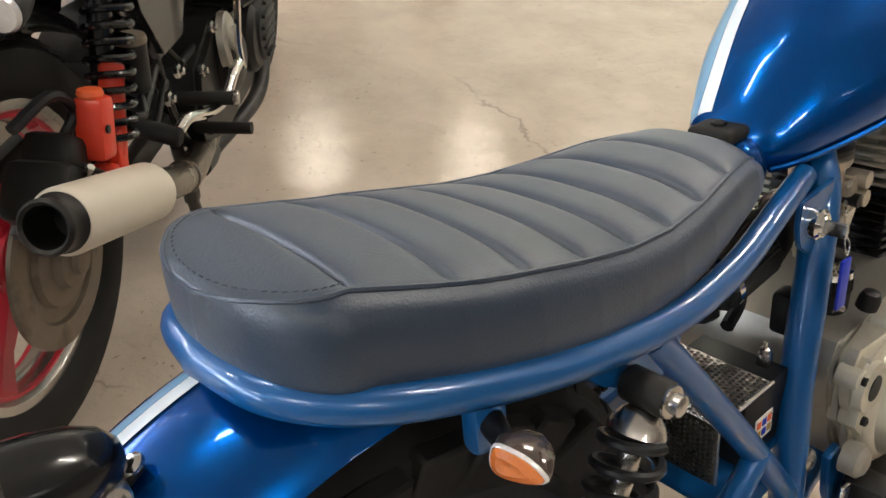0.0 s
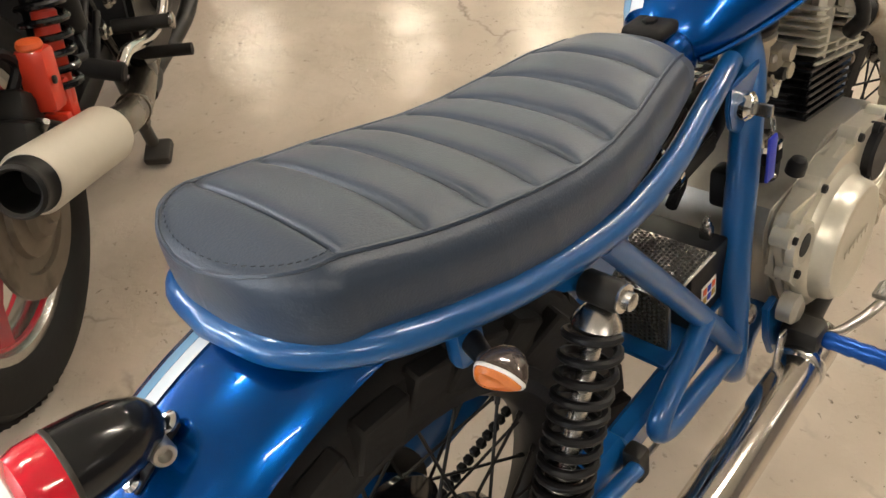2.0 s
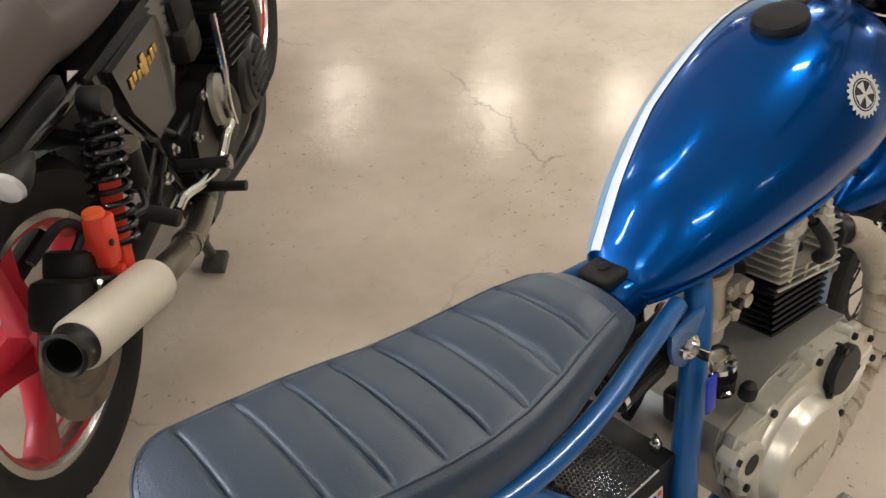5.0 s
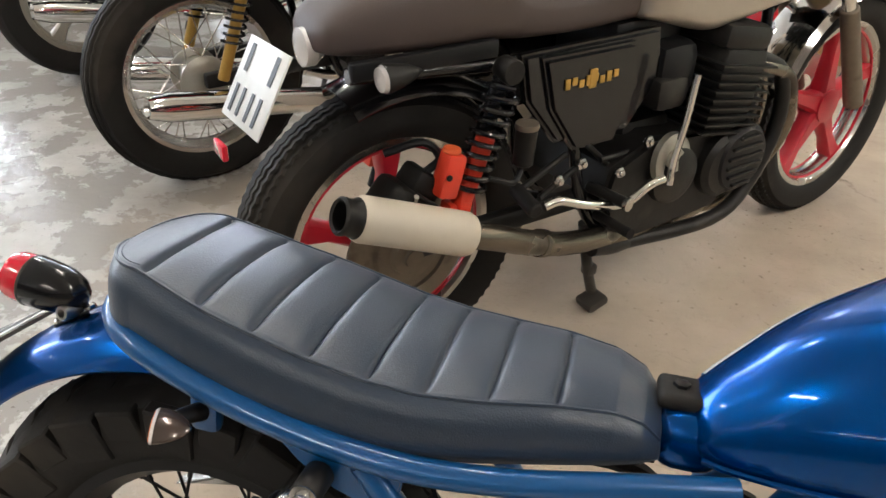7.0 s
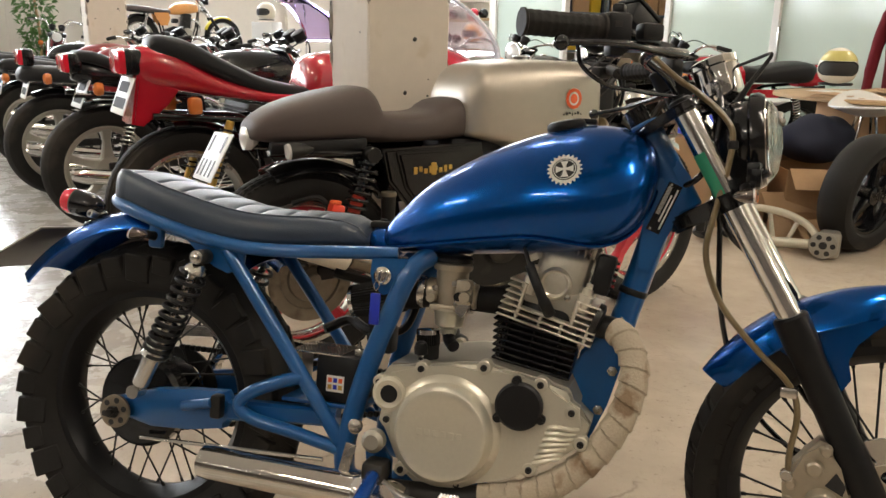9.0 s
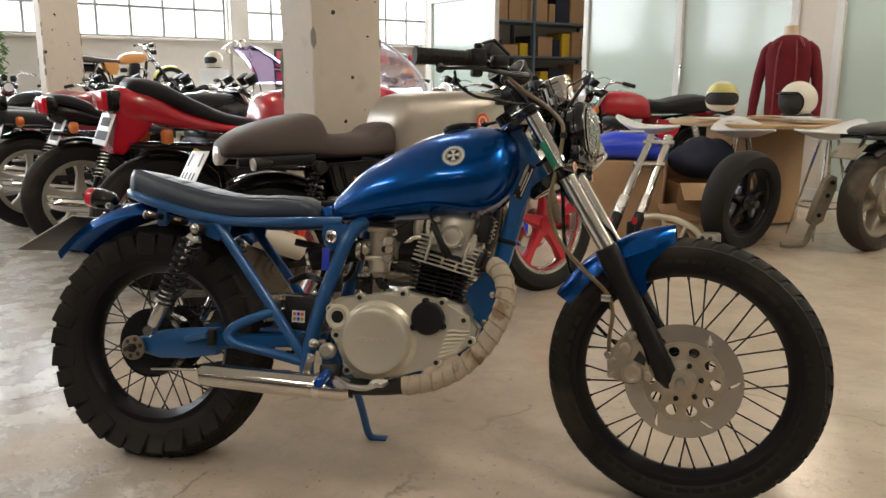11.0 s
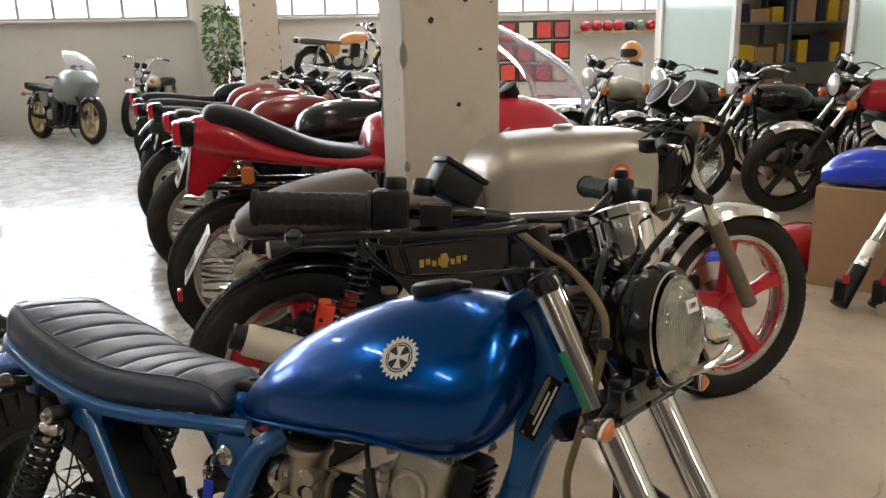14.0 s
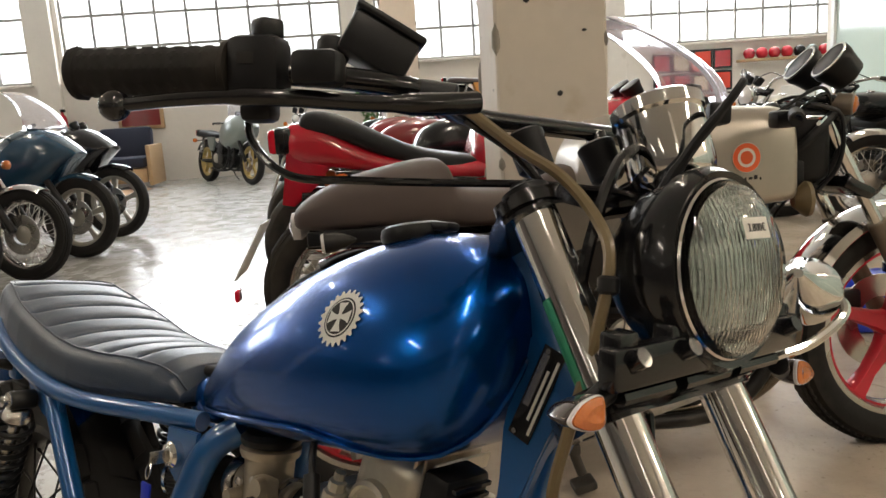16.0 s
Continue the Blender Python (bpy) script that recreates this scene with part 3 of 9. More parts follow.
def window(n, a, b):
    """A steel factory window of many panes, with sill."""
    win = thing("window_%d" % n, TURN @ pose(0, WIN_V + 0.12, 0), "steel factory window with many small milky panes", "window", "factory windows", "structure")
    cols = max(2, round((b - a) / 0.52))
    rows = 4
    fr = bmesh.new()
    for x in (a + 0.02, b - 0.02):
        box((x, 0, (SILL + HEAD) / 2), (0.04, 0.06, HEAD - SILL), 0, fr)
    for z in (SILL + 0.02, HEAD - 0.02):
        box(((a + b) / 2, 0, z), (b - a - 0.08, 0.058, 0.04), 0, fr)
    part("window_frame", fr, MULLION, win)
    for k in range(1, cols):
        part("glazing_bar", box((a + (b - a) * k / cols, 0, (SILL + HEAD) / 2), (0.044, 0.05, HEAD - SILL - 0.08)), MULLION, win, flat=True)
    for k in range(1, rows):
        part("glazing_bar", box(((a + b) / 2, 0.001, SILL + (HEAD - SILL) * k / rows), (b - a - 0.08, 0.046, 0.044)), MULLION, win, flat=True)
    part("window_sill", box(((a + b) / 2, -0.14, SILL - 0.022), (b - a + 0.06, 0.2, 0.04), 0.006), PLASTER, win)
    return win


for n, (a, b) in enumerate(WINDOWS):
    window(n + 1, a, b)
    area("daylight", TURN @ look(((a + b) / 2, WIN_V + 0.42, (SILL + HEAD) / 2 + 0.1), ((a + b) / 2, 0, 0.6)), b - a, HEAD - SILL, WINDOW_POWER * (b - a) / 4, (0.90, 0.95, 1.0))
SKYGLOW = mat("overcast sky beyond the panes", (0.95, 0.98, 1.0), 1.0, emit=1.7)
bm = box((-0.5, WIN_V + 3.0, 2.6), (34, 0.05, 9))
tagged(part("backdrop", bm, SKYGLOW, m=TURN, flat=True), "bright overcast sky beyond the windows", "sky", kind="structure")


def column(name, u, v, w, label):
    """A square painted column whose edges are chipped to the concrete."""
    col = thing(name, TURN @ pose(u, v, 0), label, "column", "columns", "structure")
    rows = 44
    rnd = random.Random(int(u * 100 + v * 1000))
    rings = []
    h = w / 2
    for k in range(rows + 1):
        z = CEIL * k / rows
        ring = []
        for sx, sy in ((-1, -1), (1, -1), (1, 1), (-1, 1)):
            c1, c2 = 0.006 + 0.02 * rnd.random() ** 3, 0.006 + 0.02 * rnd.random() ** 3
            a, b = Vector((sx * (h - c1), sy * h, z)), Vector((sx * h, sy * (h - c2), z))
            ring += [b, a] if sx * sy > 0 else [a, b]
        rings.append(ring)
    part("shaft", loft(rings, cap=False), COLUMN, col, flat=True)
    chips = bmesh.new()
    for k in range(60):
        z = rnd.uniform(0.2, 3.6)
        sx, sy = rnd.choice(((-1, -1), (1, -1), (-1, 1)))
        s = rnd.uniform(0.008, 0.03)
        bmesh.ops.create_icosphere(chips, subdivisions=1, radius=1, matrix=Matrix.Translation((sx * (h - 0.004), sy * (h - 0.004), z)) @ Matrix.Diagonal((s * 0.5, s * 0.5, s * rnd.uniform(0.8, 2.5), 1)))
    part("chipped_edge", chips, CONCRETE_BARE, col, "bare chipped concrete edge")
    holes = bmesh.new()
    for dx, z in ((0.02, 1.02), (0.05, 1.36), (-0.04, 1.62), (0.1, 1.2), (-0.08, 1.48)):
        bmesh.ops.create_icosphere(holes, subdivisions=1, radius=1, matrix=Matrix.Translation((dx, -h, z)) @ Matrix.Diagonal((rnd.uniform(0.004, 0.011), 0.003, rnd.uniform(0.004, 0.012), 1)))
    for k in range(34):
        z, s = rnd.uniform(0.3, 2.6), 0.002 + 0.009 * rnd.random() ** 3
        spot = (rnd.uniform(-0.9, 0.9) * h, -h, z) if k % 3 else (-h, rnd.uniform(-0.9, 0.9) * h, z)
        bmesh.ops.create_icosphere(holes, subdivisions=1, radius=1, matrix=Matrix.Translation(spot) @ Matrix.Diagonal((s * (1.6 if k % 3 else 0.3), s * (0.3 if k % 3 else 1.6), s * rnd.uniform(0.7, 2), 1)))
    part("drill_hole", holes, INK, col, "small dark drill holes")
    return col


column("column_1", 1.21, 1.27, 0.34, "square concrete column, worn cream paint, chipped edges")
column("column_2", 1.0, 6.9, 0.36, "square concrete column, worn cream paint, beside parked motorcycles")
column("column_3", -4.6, 6.9, 0.36, "square concrete column, worn cream paint, near the sofa")
column("column_4", -4.6, 1.27, 0.34, "square concrete column, worn cream paint")
column("column_5", 1.21, -4.3, 0.34, "square concrete column, worn cream paint")
for uu in (-4.45, 0.57, 4.9):
    tagged(part("trim", box((uu, WIN_V - 0.06, CEIL / 2), (0.34, 0.12, CEIL), 0.006), PLASTER, m=TURN, flat=True), "cream plastered pilaster between the windows", "pilaster", kind="structure")

# ---- office behind glass ----
office = thing("office_partition", TURN, "white framed glazed office partition with sliding doors", "partition", kind="structure")
OT = 2.06
FROST = glass("pale green frosted glass", (0.62, 0.72, 0.67), 0.09)
FROST.node_tree.nodes["Principled BSDF"].inputs["Transmission Weight"].default_value = 0.3
for n, v in enumerate((7.5, 6.05, 4.4, 3.12, 1.9, 1.5, -0.6, -2.2, -3.8, -5.4, -7.0)):
    part("post", box((OFFICE_U, v, OT / 2), (0.07, 0.07, OT), 0.004), WHITE_METAL, office, flat=True)
part("head_rail", box((OFFICE_U, -0.05, OT + 0.06), (0.09, 15.2, 0.12), 0.004), WHITE_METAL, office, flat=True)
part("bottom_rail", box((OFFICE_U, -1.5, 0.05), (0.06, 12, 0.1), 0.004), WHITE_METAL, office, flat=True)
for a, b in ((7.5, 6.05), (4.4, 3.12), (3.12, 1.9), (1.5, -0.6), (-0.6, -2.2), (-2.2, -3.8), (-3.8, -5.4), (-5.4, -7.0)):
    pane = part("pane", box((OFFICE_U, (a + b) / 2, OT / 2 + 0.05), (0.008, a - b - 0.07, OT - 0.1)), FROST, office, "pale green frosted pane", flat=True)
    pane.visible_shadow = False
part("pane", box((OFFICE_U, 1.7, OT / 2), (0.03, 0.36, OT), 0.002), PLASTER, office, "solid beige panel", flat=True)
part("upper_wall", box((OFFICE_U, -0.05, (OT + 0.12 + CEIL) / 2), (0.12, 15.2, CEIL - OT - 0.12)), PLASTER, office, "plain wall above the glass", flat=True)
part("end_wall", box((OFFICE_U + 3.0, 7.6, CEIL / 2), (6.0, 0.12, CEIL)), PLASTER, office, flat=True)
part("pull", box((OFFICE_U - 0.045, 3.06, 1.0), (0.02, 0.02, 0.34), 0.004), STEEL, office, "slim steel door pull")
wall("wall_office_back", 9.2, 9.3, -9, 7.5, 0, CEIL, PLASTER, "plain office wall behind the glass", along="v")

for v in (1.25, -0.1, -1.25):
    wl = thing("wall_lamp", TURN @ pose(OFFICE_U - 0.15, v, 2.38), "small lit wall lamp over the glass partition", "wall lamp", "lamps over the partition")
    part("housing", box((0.04, 0, 0.03), (0.16, 0.34, 0.12), 0.012), WHITE_METAL, wl)
    part("glass_cover", box((-0.05, 0, -0.01), (0.04, 0.28, 0.1), 0.012), LAMP_COVER, wl, "glowing glass cover")
    area("lamp_glow", TURN @ look((OFFICE_U - 0.24, v, 2.36), (OFFICE_U - 3.2, v, 0)), 0.3, 0.14, 9, (1.0, 0.84, 0.62))

# ---- ceiling lamps ----
for u in (-7.5, -3.2, 1.1, 4.6, 7.5):
    for v in (-6.0, -2.2, 1.6, 5.4, 9.2):
        if u == 4.6 and v == 1.6:
            continue
        lamp = thing("ceiling_lamp", TURN @ pose(u, v, CEIL - 0.55), "long white ceiling lamp with lit tubes, assumed, out of view", "ceiling lamp", "ceiling lamps")
        part("housing", box((0, 0, 0.05), (0.16, 1.3, 0.06), 0.008), WHITE_METAL, lamp, flat=True)
        for dx in (-0.04, 0.04):
            part("lamp_tube", cyl((dx, -0.6, 0), (dx, 0.6, 0), 0.014, n=10), TUBE_LIGHT, lamp)
        for dy in (-0.5, 0.5):
            part("hanger", cyl((0, dy, 0.08), (0, dy, 0.55), 0.004, n=6), STEEL, lamp)
        # the pair at u 7.5 is added to brighten the office panes from behind
        if (u, v) in ((-3.2, -2.2), (1.1, -2.2), (1.1, 1.6), (-3.2, 1.6), (4.6, 5.4), (4.6, -2.2), (4.6, -6.0), (1.1, 5.4), (-3.2, 5.4), (7.5, 5.4), (7.5, 1.6)):
            # u 4.6 with v < 0 is boosted as fill for the right-hand floor
            area("tube_glow_and_fill", TURN @ look((u, v, CEIL - 0.6), (u, v, 0)), 0.14, 1.25, LAMP_POWER * (0.4 if u > 6 else 1.5 if u == 4.6 and v < 0 else 1), (1.0, 0.88, 0.72))


# ---- the blue motorcycle ----
LEAN = Matrix.Rotation(radians(-13), 4, "X")
blue = thing("blue_motorcycle", LEAN, "custom blue motorcycle leaning on its side stand, white striped tank", "motorcycle")

# steering: the front end is turned a little to its right about the raked head
RAKE = radians(31)
HEAD_P = Vector((0.965, 0, 0.86))
AXIS = Vector((-math.sin(RAKE), 0, math.cos(RAKE)))
STEER = Matrix.Translation(HEAD_P) @ Matrix.Rotation(radians(-11), 4, AXIS) @ Matrix.Translation(-HEAD_P)
FWD = Vector((math.cos(RAKE), 0, math.sin(RAKE)))


def fork_at(s, off=0.08, y=0.0):
    """A point of the front end: s metres up the steering axis from the head, off metres ahead of it."""
    return HEAD_P + AXIS * s + FWD * off + Vector((0, y, 0))


# wheels
wire_wheel(blue, "rear_wheel", Vector((0, 0, 0.31)), 0.325, 0.062, 0.22, SATIN_BLACK, BLACK, 30, None, 0.075, 0.045, 36, GRIMY, "chunky black block tread tyre", 0.002)
FW = Vector((1.384, 0, 0.325))
FTURN = STEER.to_3x3().to_4x4()
FC = STEER @ FW
front_wheel = wire_wheel(blue, "front_wheel", FC, 0.329, 0.047, 0.266, SATIN_BLACK, BLACK, 46, FTURN, 0.06, 0.05, 36, SATIN_BLACK, "black block tread front tyre", 0.0021)

# brake disc with slots, its carrier with round holes
def pierced_ring(c, r0, r1, count, y0, y1, hole, n=24):
    """A flat ring about the y axis, pierced by a ring of alike holes; hole(t) gives a hole's edge (outwards, along) at angle t."""
    bm = bmesh.new()
    rm, hr, ha = (r0 + r1) / 2, (r1 - r0) / 2, math.pi / count
    for k in range(count):
        a0 = 2 * math.pi * k / count
        cols = []
        for j in range(n):
            t = 2 * math.pi * j / n
            ct, sn = math.cos(t), math.sin(t)
            sc = 1 / max(abs(ct), abs(sn))
            dr, da = hole(t)
            edge, inner = (rm + hr * ct * sc, a0 + ha * sn * sc), (rm + dr, a0 + da / rm)
            cols.append([bm.verts.new(c + Vector((r * math.cos(a), y, r * math.sin(a)))) for r, a, y in ((*edge, y0), (*inner, y0), (*inner, y1), (*edge, y1))])
        for j in range(n):
            p, q = cols[j], cols[(j + 1) % n]
            for i in range(4):
                bm.faces.new((p[i], p[(i + 1) % 4], q[(i + 1) % 4], q[i]))
    bmesh.ops.remove_doubles(bm, verts=bm.verts, dist=1e-5)
    return bm


def slot(t):
    x, y = 0.017 * math.cos(t), 0.0032 * math.sin(t)
    return x * math.cos(0.55) - y * math.sin(0.55), x * math.sin(0.55) + y * math.cos(0.55)


HUB_C = FW + Vector((0.004, 0, -0.004))
part("brake_disc", pierced_ring(HUB_C, 0.09, 0.135, 6, -0.0665, -0.0615, slot), STEEL, front_wheel, "bare steel brake disc with slots", m=STEER, flat=True)
part("disc_carrier", pierced_ring(HUB_C, 0.05, 0.0935, 10, -0.07, -0.062, lambda t: (0.0125 * math.cos(t), 0.0125 * math.sin(t))), CARB_ALLOY, front_wheel, "cast disc carrier with round holes", m=STEER, flat=True)
part("hub_face", lathe([(0.052, -0.062), (0.052, -0.07), (0.034, -0.074), (0.03, -0.09), (0.02, -0.092)], HUB_C, (0, 1, 0), 32), CARB_ALLOY, front_wheel, m=STEER)
for k in range(6):
    a = 2 * math.pi * k / 6 + 0.2
    part("bolt", lathe([(0.0068, 0), (0.0068, 0.006), (0.004, 0.008), (0.001, 0.008)], HUB_C + Vector((0.042 * math.cos(a), -0.071, 0.042 * math.sin(a))), (0, -1, 0), 6), BLACK, front_wheel, m=STEER)
part("axle", cyl(FW + Vector((0, -0.125, 0)), FW + Vector((0, 0.125, 0)), 0.011, n=14), STEEL, blue, m=STEER)

# forks
for side in (-1, 1):
    y = 0.071 * side
    top, low = fork_at(0.062, y=y), fork_at(-0.35, y=y)
    leg = part("fork_tube", cyl(low, top, 0.0195, n=24, soft=0.003), CHROME, blue, "polished chrome fork tube", m=STEER)
    part("fork_cap", lathe([(0.0205, 0), (0.0205, 0.005), (0.015, 0.008), (0.011, 0.008), (0.011, 0.012), (0.001, 0.0125)], top, AXIS, 20), SATIN_BLACK, leg, m=STEER)
    foot = FW + Vector((-0.03, y, 0.0))
    d = (foot - low).normalized()
    low2 = low + AXIS * 0.03
    part("fork_lower", lathe([(0.024, 0), (0.0275, 0.004), (0.0275, 0.05), (0.025, 0.07), (0.025, 0.2), (0.027, 0.24), (0.027, (foot - low2).length - 0.01), (0.018, (foot - low2).length + 0.012)],
                             low2, foot - low2, 22), SATIN_BLACK, blue, "satin black fork lower", m=STEER)
    part("axle_clamp", box(FW + Vector((-0.012, y, 0)), (0.06, 0.03, 0.045), 0.01), SATIN_BLACK, blue, m=STEER)
# green sticker round the right tube
half = bmesh.new()
rings = []
for k in range(2):
    rings.append([fork_at(-0.104 + 0.078 * k, y=-0.071) + Vector((0, -math.cos(a), 0)) * 0.0202 - FWD * math.sin(a) * 0.0202 for a in [radians(0 + 8 * j) for j in range(14)]])
quads(half, rings, closed_u=False)
part("sticker", half, GREEN_TAPE, blue, "faded green paper sticker", m=STEER)

for s, w, name in ((0.052, 0.018, "top_yoke"), (-0.115, 0.028, "bottom_yoke")):
    bm = bmesh.new()
    poly = smooth([fork_at(s, 0.08, -0.102), fork_at(s, 0.107, -0.078), fork_at(s, 0.09, 0), fork_at(s, 0.107, 0.078), fork_at(s, 0.08, 0.102), fork_at(s, 0.05, 0.08), fork_at(s, -0.028, 0.03), fork_at(s, -0.028, -0.03), fork_at(s, 0.05, -0.08)], 4, True)
    quads(bm, [[p - AXIS * w / 2 for p in poly], [p + AXIS * w / 2 for p in poly]], cap=True)
    bmesh.ops.bevel(bm, geom=[e for e in bm.edges if len(e.link_faces) == 2 and max(len(f.verts) for f in e.link_faces) > 4], offset=0.005, segments=2, affect="EDGES")
    part(name, bm, BLACK, blue, m=STEER)
part("steering_stem", cyl(fork_at(-0.13, 0), fork_at(0.1, 0), 0.02, n=20), BLACK, blue, m=STEER)

# perforated bracket under the headlamp, carrying the signals
brk = part("lamp_bracket", box(fork_at(-0.1, 0.132, 0), (0.016, 0.25, 0.03), 0.003), BLACK, blue, "black bolted lamp bracket", m=STEER)
for yy in (-0.105, -0.045, 0.045, 0.105):
    part("lug", box(fork_at(-0.09, 0.132, yy), (0.02, 0.022, 0.032), 0.004), BLACK, brk, m=STEER)
    part("bush", cyl(fork_at(-0.1, 0.137, yy), fork_at(-0.1, 0.151, yy), 0.007, 0.007, 12), BLACK, brk, m=STEER)
for yy in (-0.075, 0.0, 0.075):
    part("cross_pin", cyl(fork_at(-0.118, 0.117, yy - 0.03), fork_at(-0.118, 0.117, yy + 0.03), 0.006, 0.006, 8), BLACK, brk, m=STEER)


def signal(parent, p, ahead, name="turn_signal", stalk=None, out=-1):
    """A small almond-shaped indicator: a pointed amber lens with a clear edge on a dark shell; out is the side it points to."""
    d = Vector(ahead).normalized()
    u = Vector((0, out, 0))
    u = (u - d * u.dot(d)).normalized()
    v = u.cross(d) * (1 if u.cross(d).z > 0 else -1)
    face = smooth([(-0.019, -0.011, 0), (-0.0205, 0.001, 0), (-0.016, 0.0135, 0), (-0.002, 0.0135, 0), (0.014, 0.0085, 0), (0.026, -0.001, 0), (0.0275, -0.006, 0), (0.021, -0.0105, 0), (0.006, -0.0145, 0), (-0.01, -0.0155, 0)], 3, True)
    mid = Vector((0.0, -0.001, 0))

    def rim(scale, depth, drift=0.0):
        return [Vector(p) + (u * (mid.x + (q.x - mid.x) * scale + drift) + v * (mid.y + (q.y - mid.y) * scale) + d * depth) * 0.78 for q in face]
    sig = part(name, loft([rim(1.0, 0.0), rim(1.0, -0.004), rim(0.93, -0.012), rim(0.76, -0.022, 0.001), rim(0.5, -0.031, 0.002), rim(0.16, -0.037, 0.003)]), SMOKED_SHELL, parent)
    part("lens_edge", loft([rim(1.0, 0.0005), rim(1.02, 0.002), rim(0.985, 0.004), rim(0.935, 0.0045), rim(0.92, 0.0005)]), CLEAR_LENS, sig, "clear edge of the lens")
    facet = loft([rim(0.93, 0.001), rim(0.9, 0.0055), rim(0.5, 0.008, -0.003), rim(0.04, 0.006, -0.004)])
    part("lens", facet, AMBER, sig, "faceted amber lens", sharp=12)
    if stalk is not None:
        part("stalk", cyl(Vector(p) - d * 0.012 - u * 0.012, stalk, 0.0075, 0.0095, n=14, soft=0.001), SATIN_BLACK, sig)
    return sig


signal(blue, Vector((1.104, -0.162, 0.802)), (0.98, -0.13, 0.1), "front_turn_signal", Vector((1.098, -0.118, 0.815)))
signal(blue, Vector((1.146, 0.15, 0.812)), (0.98, -0.13, 0.1), "front_turn_signal", Vector((1.138, 0.11, 0.82)), 1)

# headlamp
LC = Vector((1.108, 0.018, 0.899))
LD = Vector((0.985, 0, 0.12)).normalized()
lamp_r = 0.074
bowl = part("headlamp", lathe([(0.012, -0.062), (0.035, -0.058), (0.055, -0.047), (0.069, -0.028), (lamp_r - 0.001, -0.008), (lamp_r, 0), (lamp_r - 0.001, 0.004)], LC, LD, 44), BLACK, blue, "gloss black headlamp bowl", m=STEER)
part("peak", lathe([(lamp_r, 0.0), (lamp_r + 0.006, 0.004), (lamp_r + 0.007, 0.016), (lamp_r + 0.002, 0.026), (lamp_r - 0.004, 0.024), (lamp_r - 0.004, 0.004)], LC, LD, 44, wrap=True), BLACK, bowl, m=STEER)
part("bezel", lathe([(lamp_r - 0.0045, 0.022), (lamp_r - 0.0035, 0.026), (lamp_r - 0.005, 0.0275), (lamp_r - 0.0065, 0.026)], LC, LD, 44, wrap=True), CHROME, bowl, "chrome bezel", m=STEER)
part("reflector", lathe([(0.012, -0.03), (0.035, -0.022), (0.06, 0.002), (lamp_r - 0.005, 0.023)], LC, LD, 40), REFLECTOR, bowl, m=STEER)
part("bulb_shield", lathe([(0.001, 0.012), (0.011, 0.009), (0.0125, -0.002), (0.009, -0.03)], LC, LD, 22), CHROME, bowl, m=STEER)
lens = lathe([(lamp_r - 0.005, 0.025), (lamp_r - 0.01, 0.034), (0.052, 0.044), (0.03, 0.049), (0.001, 0.051), (0.001, 0.048), (0.03, 0.046), (0.052, 0.041), (lamp_r - 0.011, 0.031)], LC, LD, 40)
part("lens", lens, LAMP_GLASS, bowl, "ribbed clear lamp glass", m=STEER)
flutes = bmesh.new()
# upright flutes of the glass
right = Vector((0, -1, 0))
upw = LD.cross(right) * -1
for k in range(-15, 16):
    x = k * 0.0044
    hh = math.sqrt(max(0, (lamp_r - 0.007) ** 2 - x * x)) * 0.97
    pts = [LC + right * x + upw * (hh * f) + LD * (0.0515 - 0.022 * ((x * x + (hh * f) ** 2) / lamp_r ** 2)) for f in (-1, -0.6, -0.2, 0.2, 0.6, 1)]
    tube(pts, 0.001, 5, flutes)
tagged(part("flute", flutes, LAMP_GLASS, bowl, m=STEER), kind="stuff")
sticker = part("price_sticker", box((0, 0, 0), (0.034, 0.016, 0.0006)), STICKER, bowl, "white price sticker", flat=True)
# the sticker on the glass, upper part at the machine's left
ex, ey, ez = right * -1 * -1, upw, LD
place = LC + right * 0.006 + upw * 0.03 + LD * 0.0525
tilt = Matrix(((ex.x, ey.x, ez.x, place.x), (ex.y, ey.y, ez.y, place.y), (ex.z, ey.z, ez.z, place.z), (0, 0, 0, 1)))
tilt = tilt @ Matrix.Rotation(radians(-10), 4, "X")
if tilt.to_3x3().determinant() < 0:
    tilt = tilt @ Matrix.Diagonal((-1, 1, 1, 1))
sticker.data.transform(STEER @ tilt)
text_mesh("3.800€", 0.0088, STEER @ tilt @ Matrix.Translation((0, 0, 0.0006)), INK, bowl, "price", 0.0002)

# handlebar
left_g = STEER @ Vector((0.915, 0.286, 1.052))
left_t = STEER @ Vector((0.828, 0.36, 1.048))
right_g, right_t = STEER @ Vector((0.915, -0.286, 1.045)), STEER @ Vector((0.828, -0.36, 1.044))
part("handlebar", tube(smooth([right_t, right_g, (0.94, -0.185, 1.02), (0.925, -0.1, 1.014), (0.938, 0.0, 1.02), (0.955, 0.09, 1.026), (0.955, 0.19, 1.034), left_g, left_t], 6), 0.0088, 12), BLACK, blue, "black steel drag handlebar")
for side in (-1, 1):
    part("fork_clamp", lathe([(0.021, -0.009), (0.0235, -0.006), (0.0235, 0.006), (0.021, 0.009)], fork_at(0.052, 0.08, 0.071 * side), AXIS, 22), BLACK, blue, m=STEER)


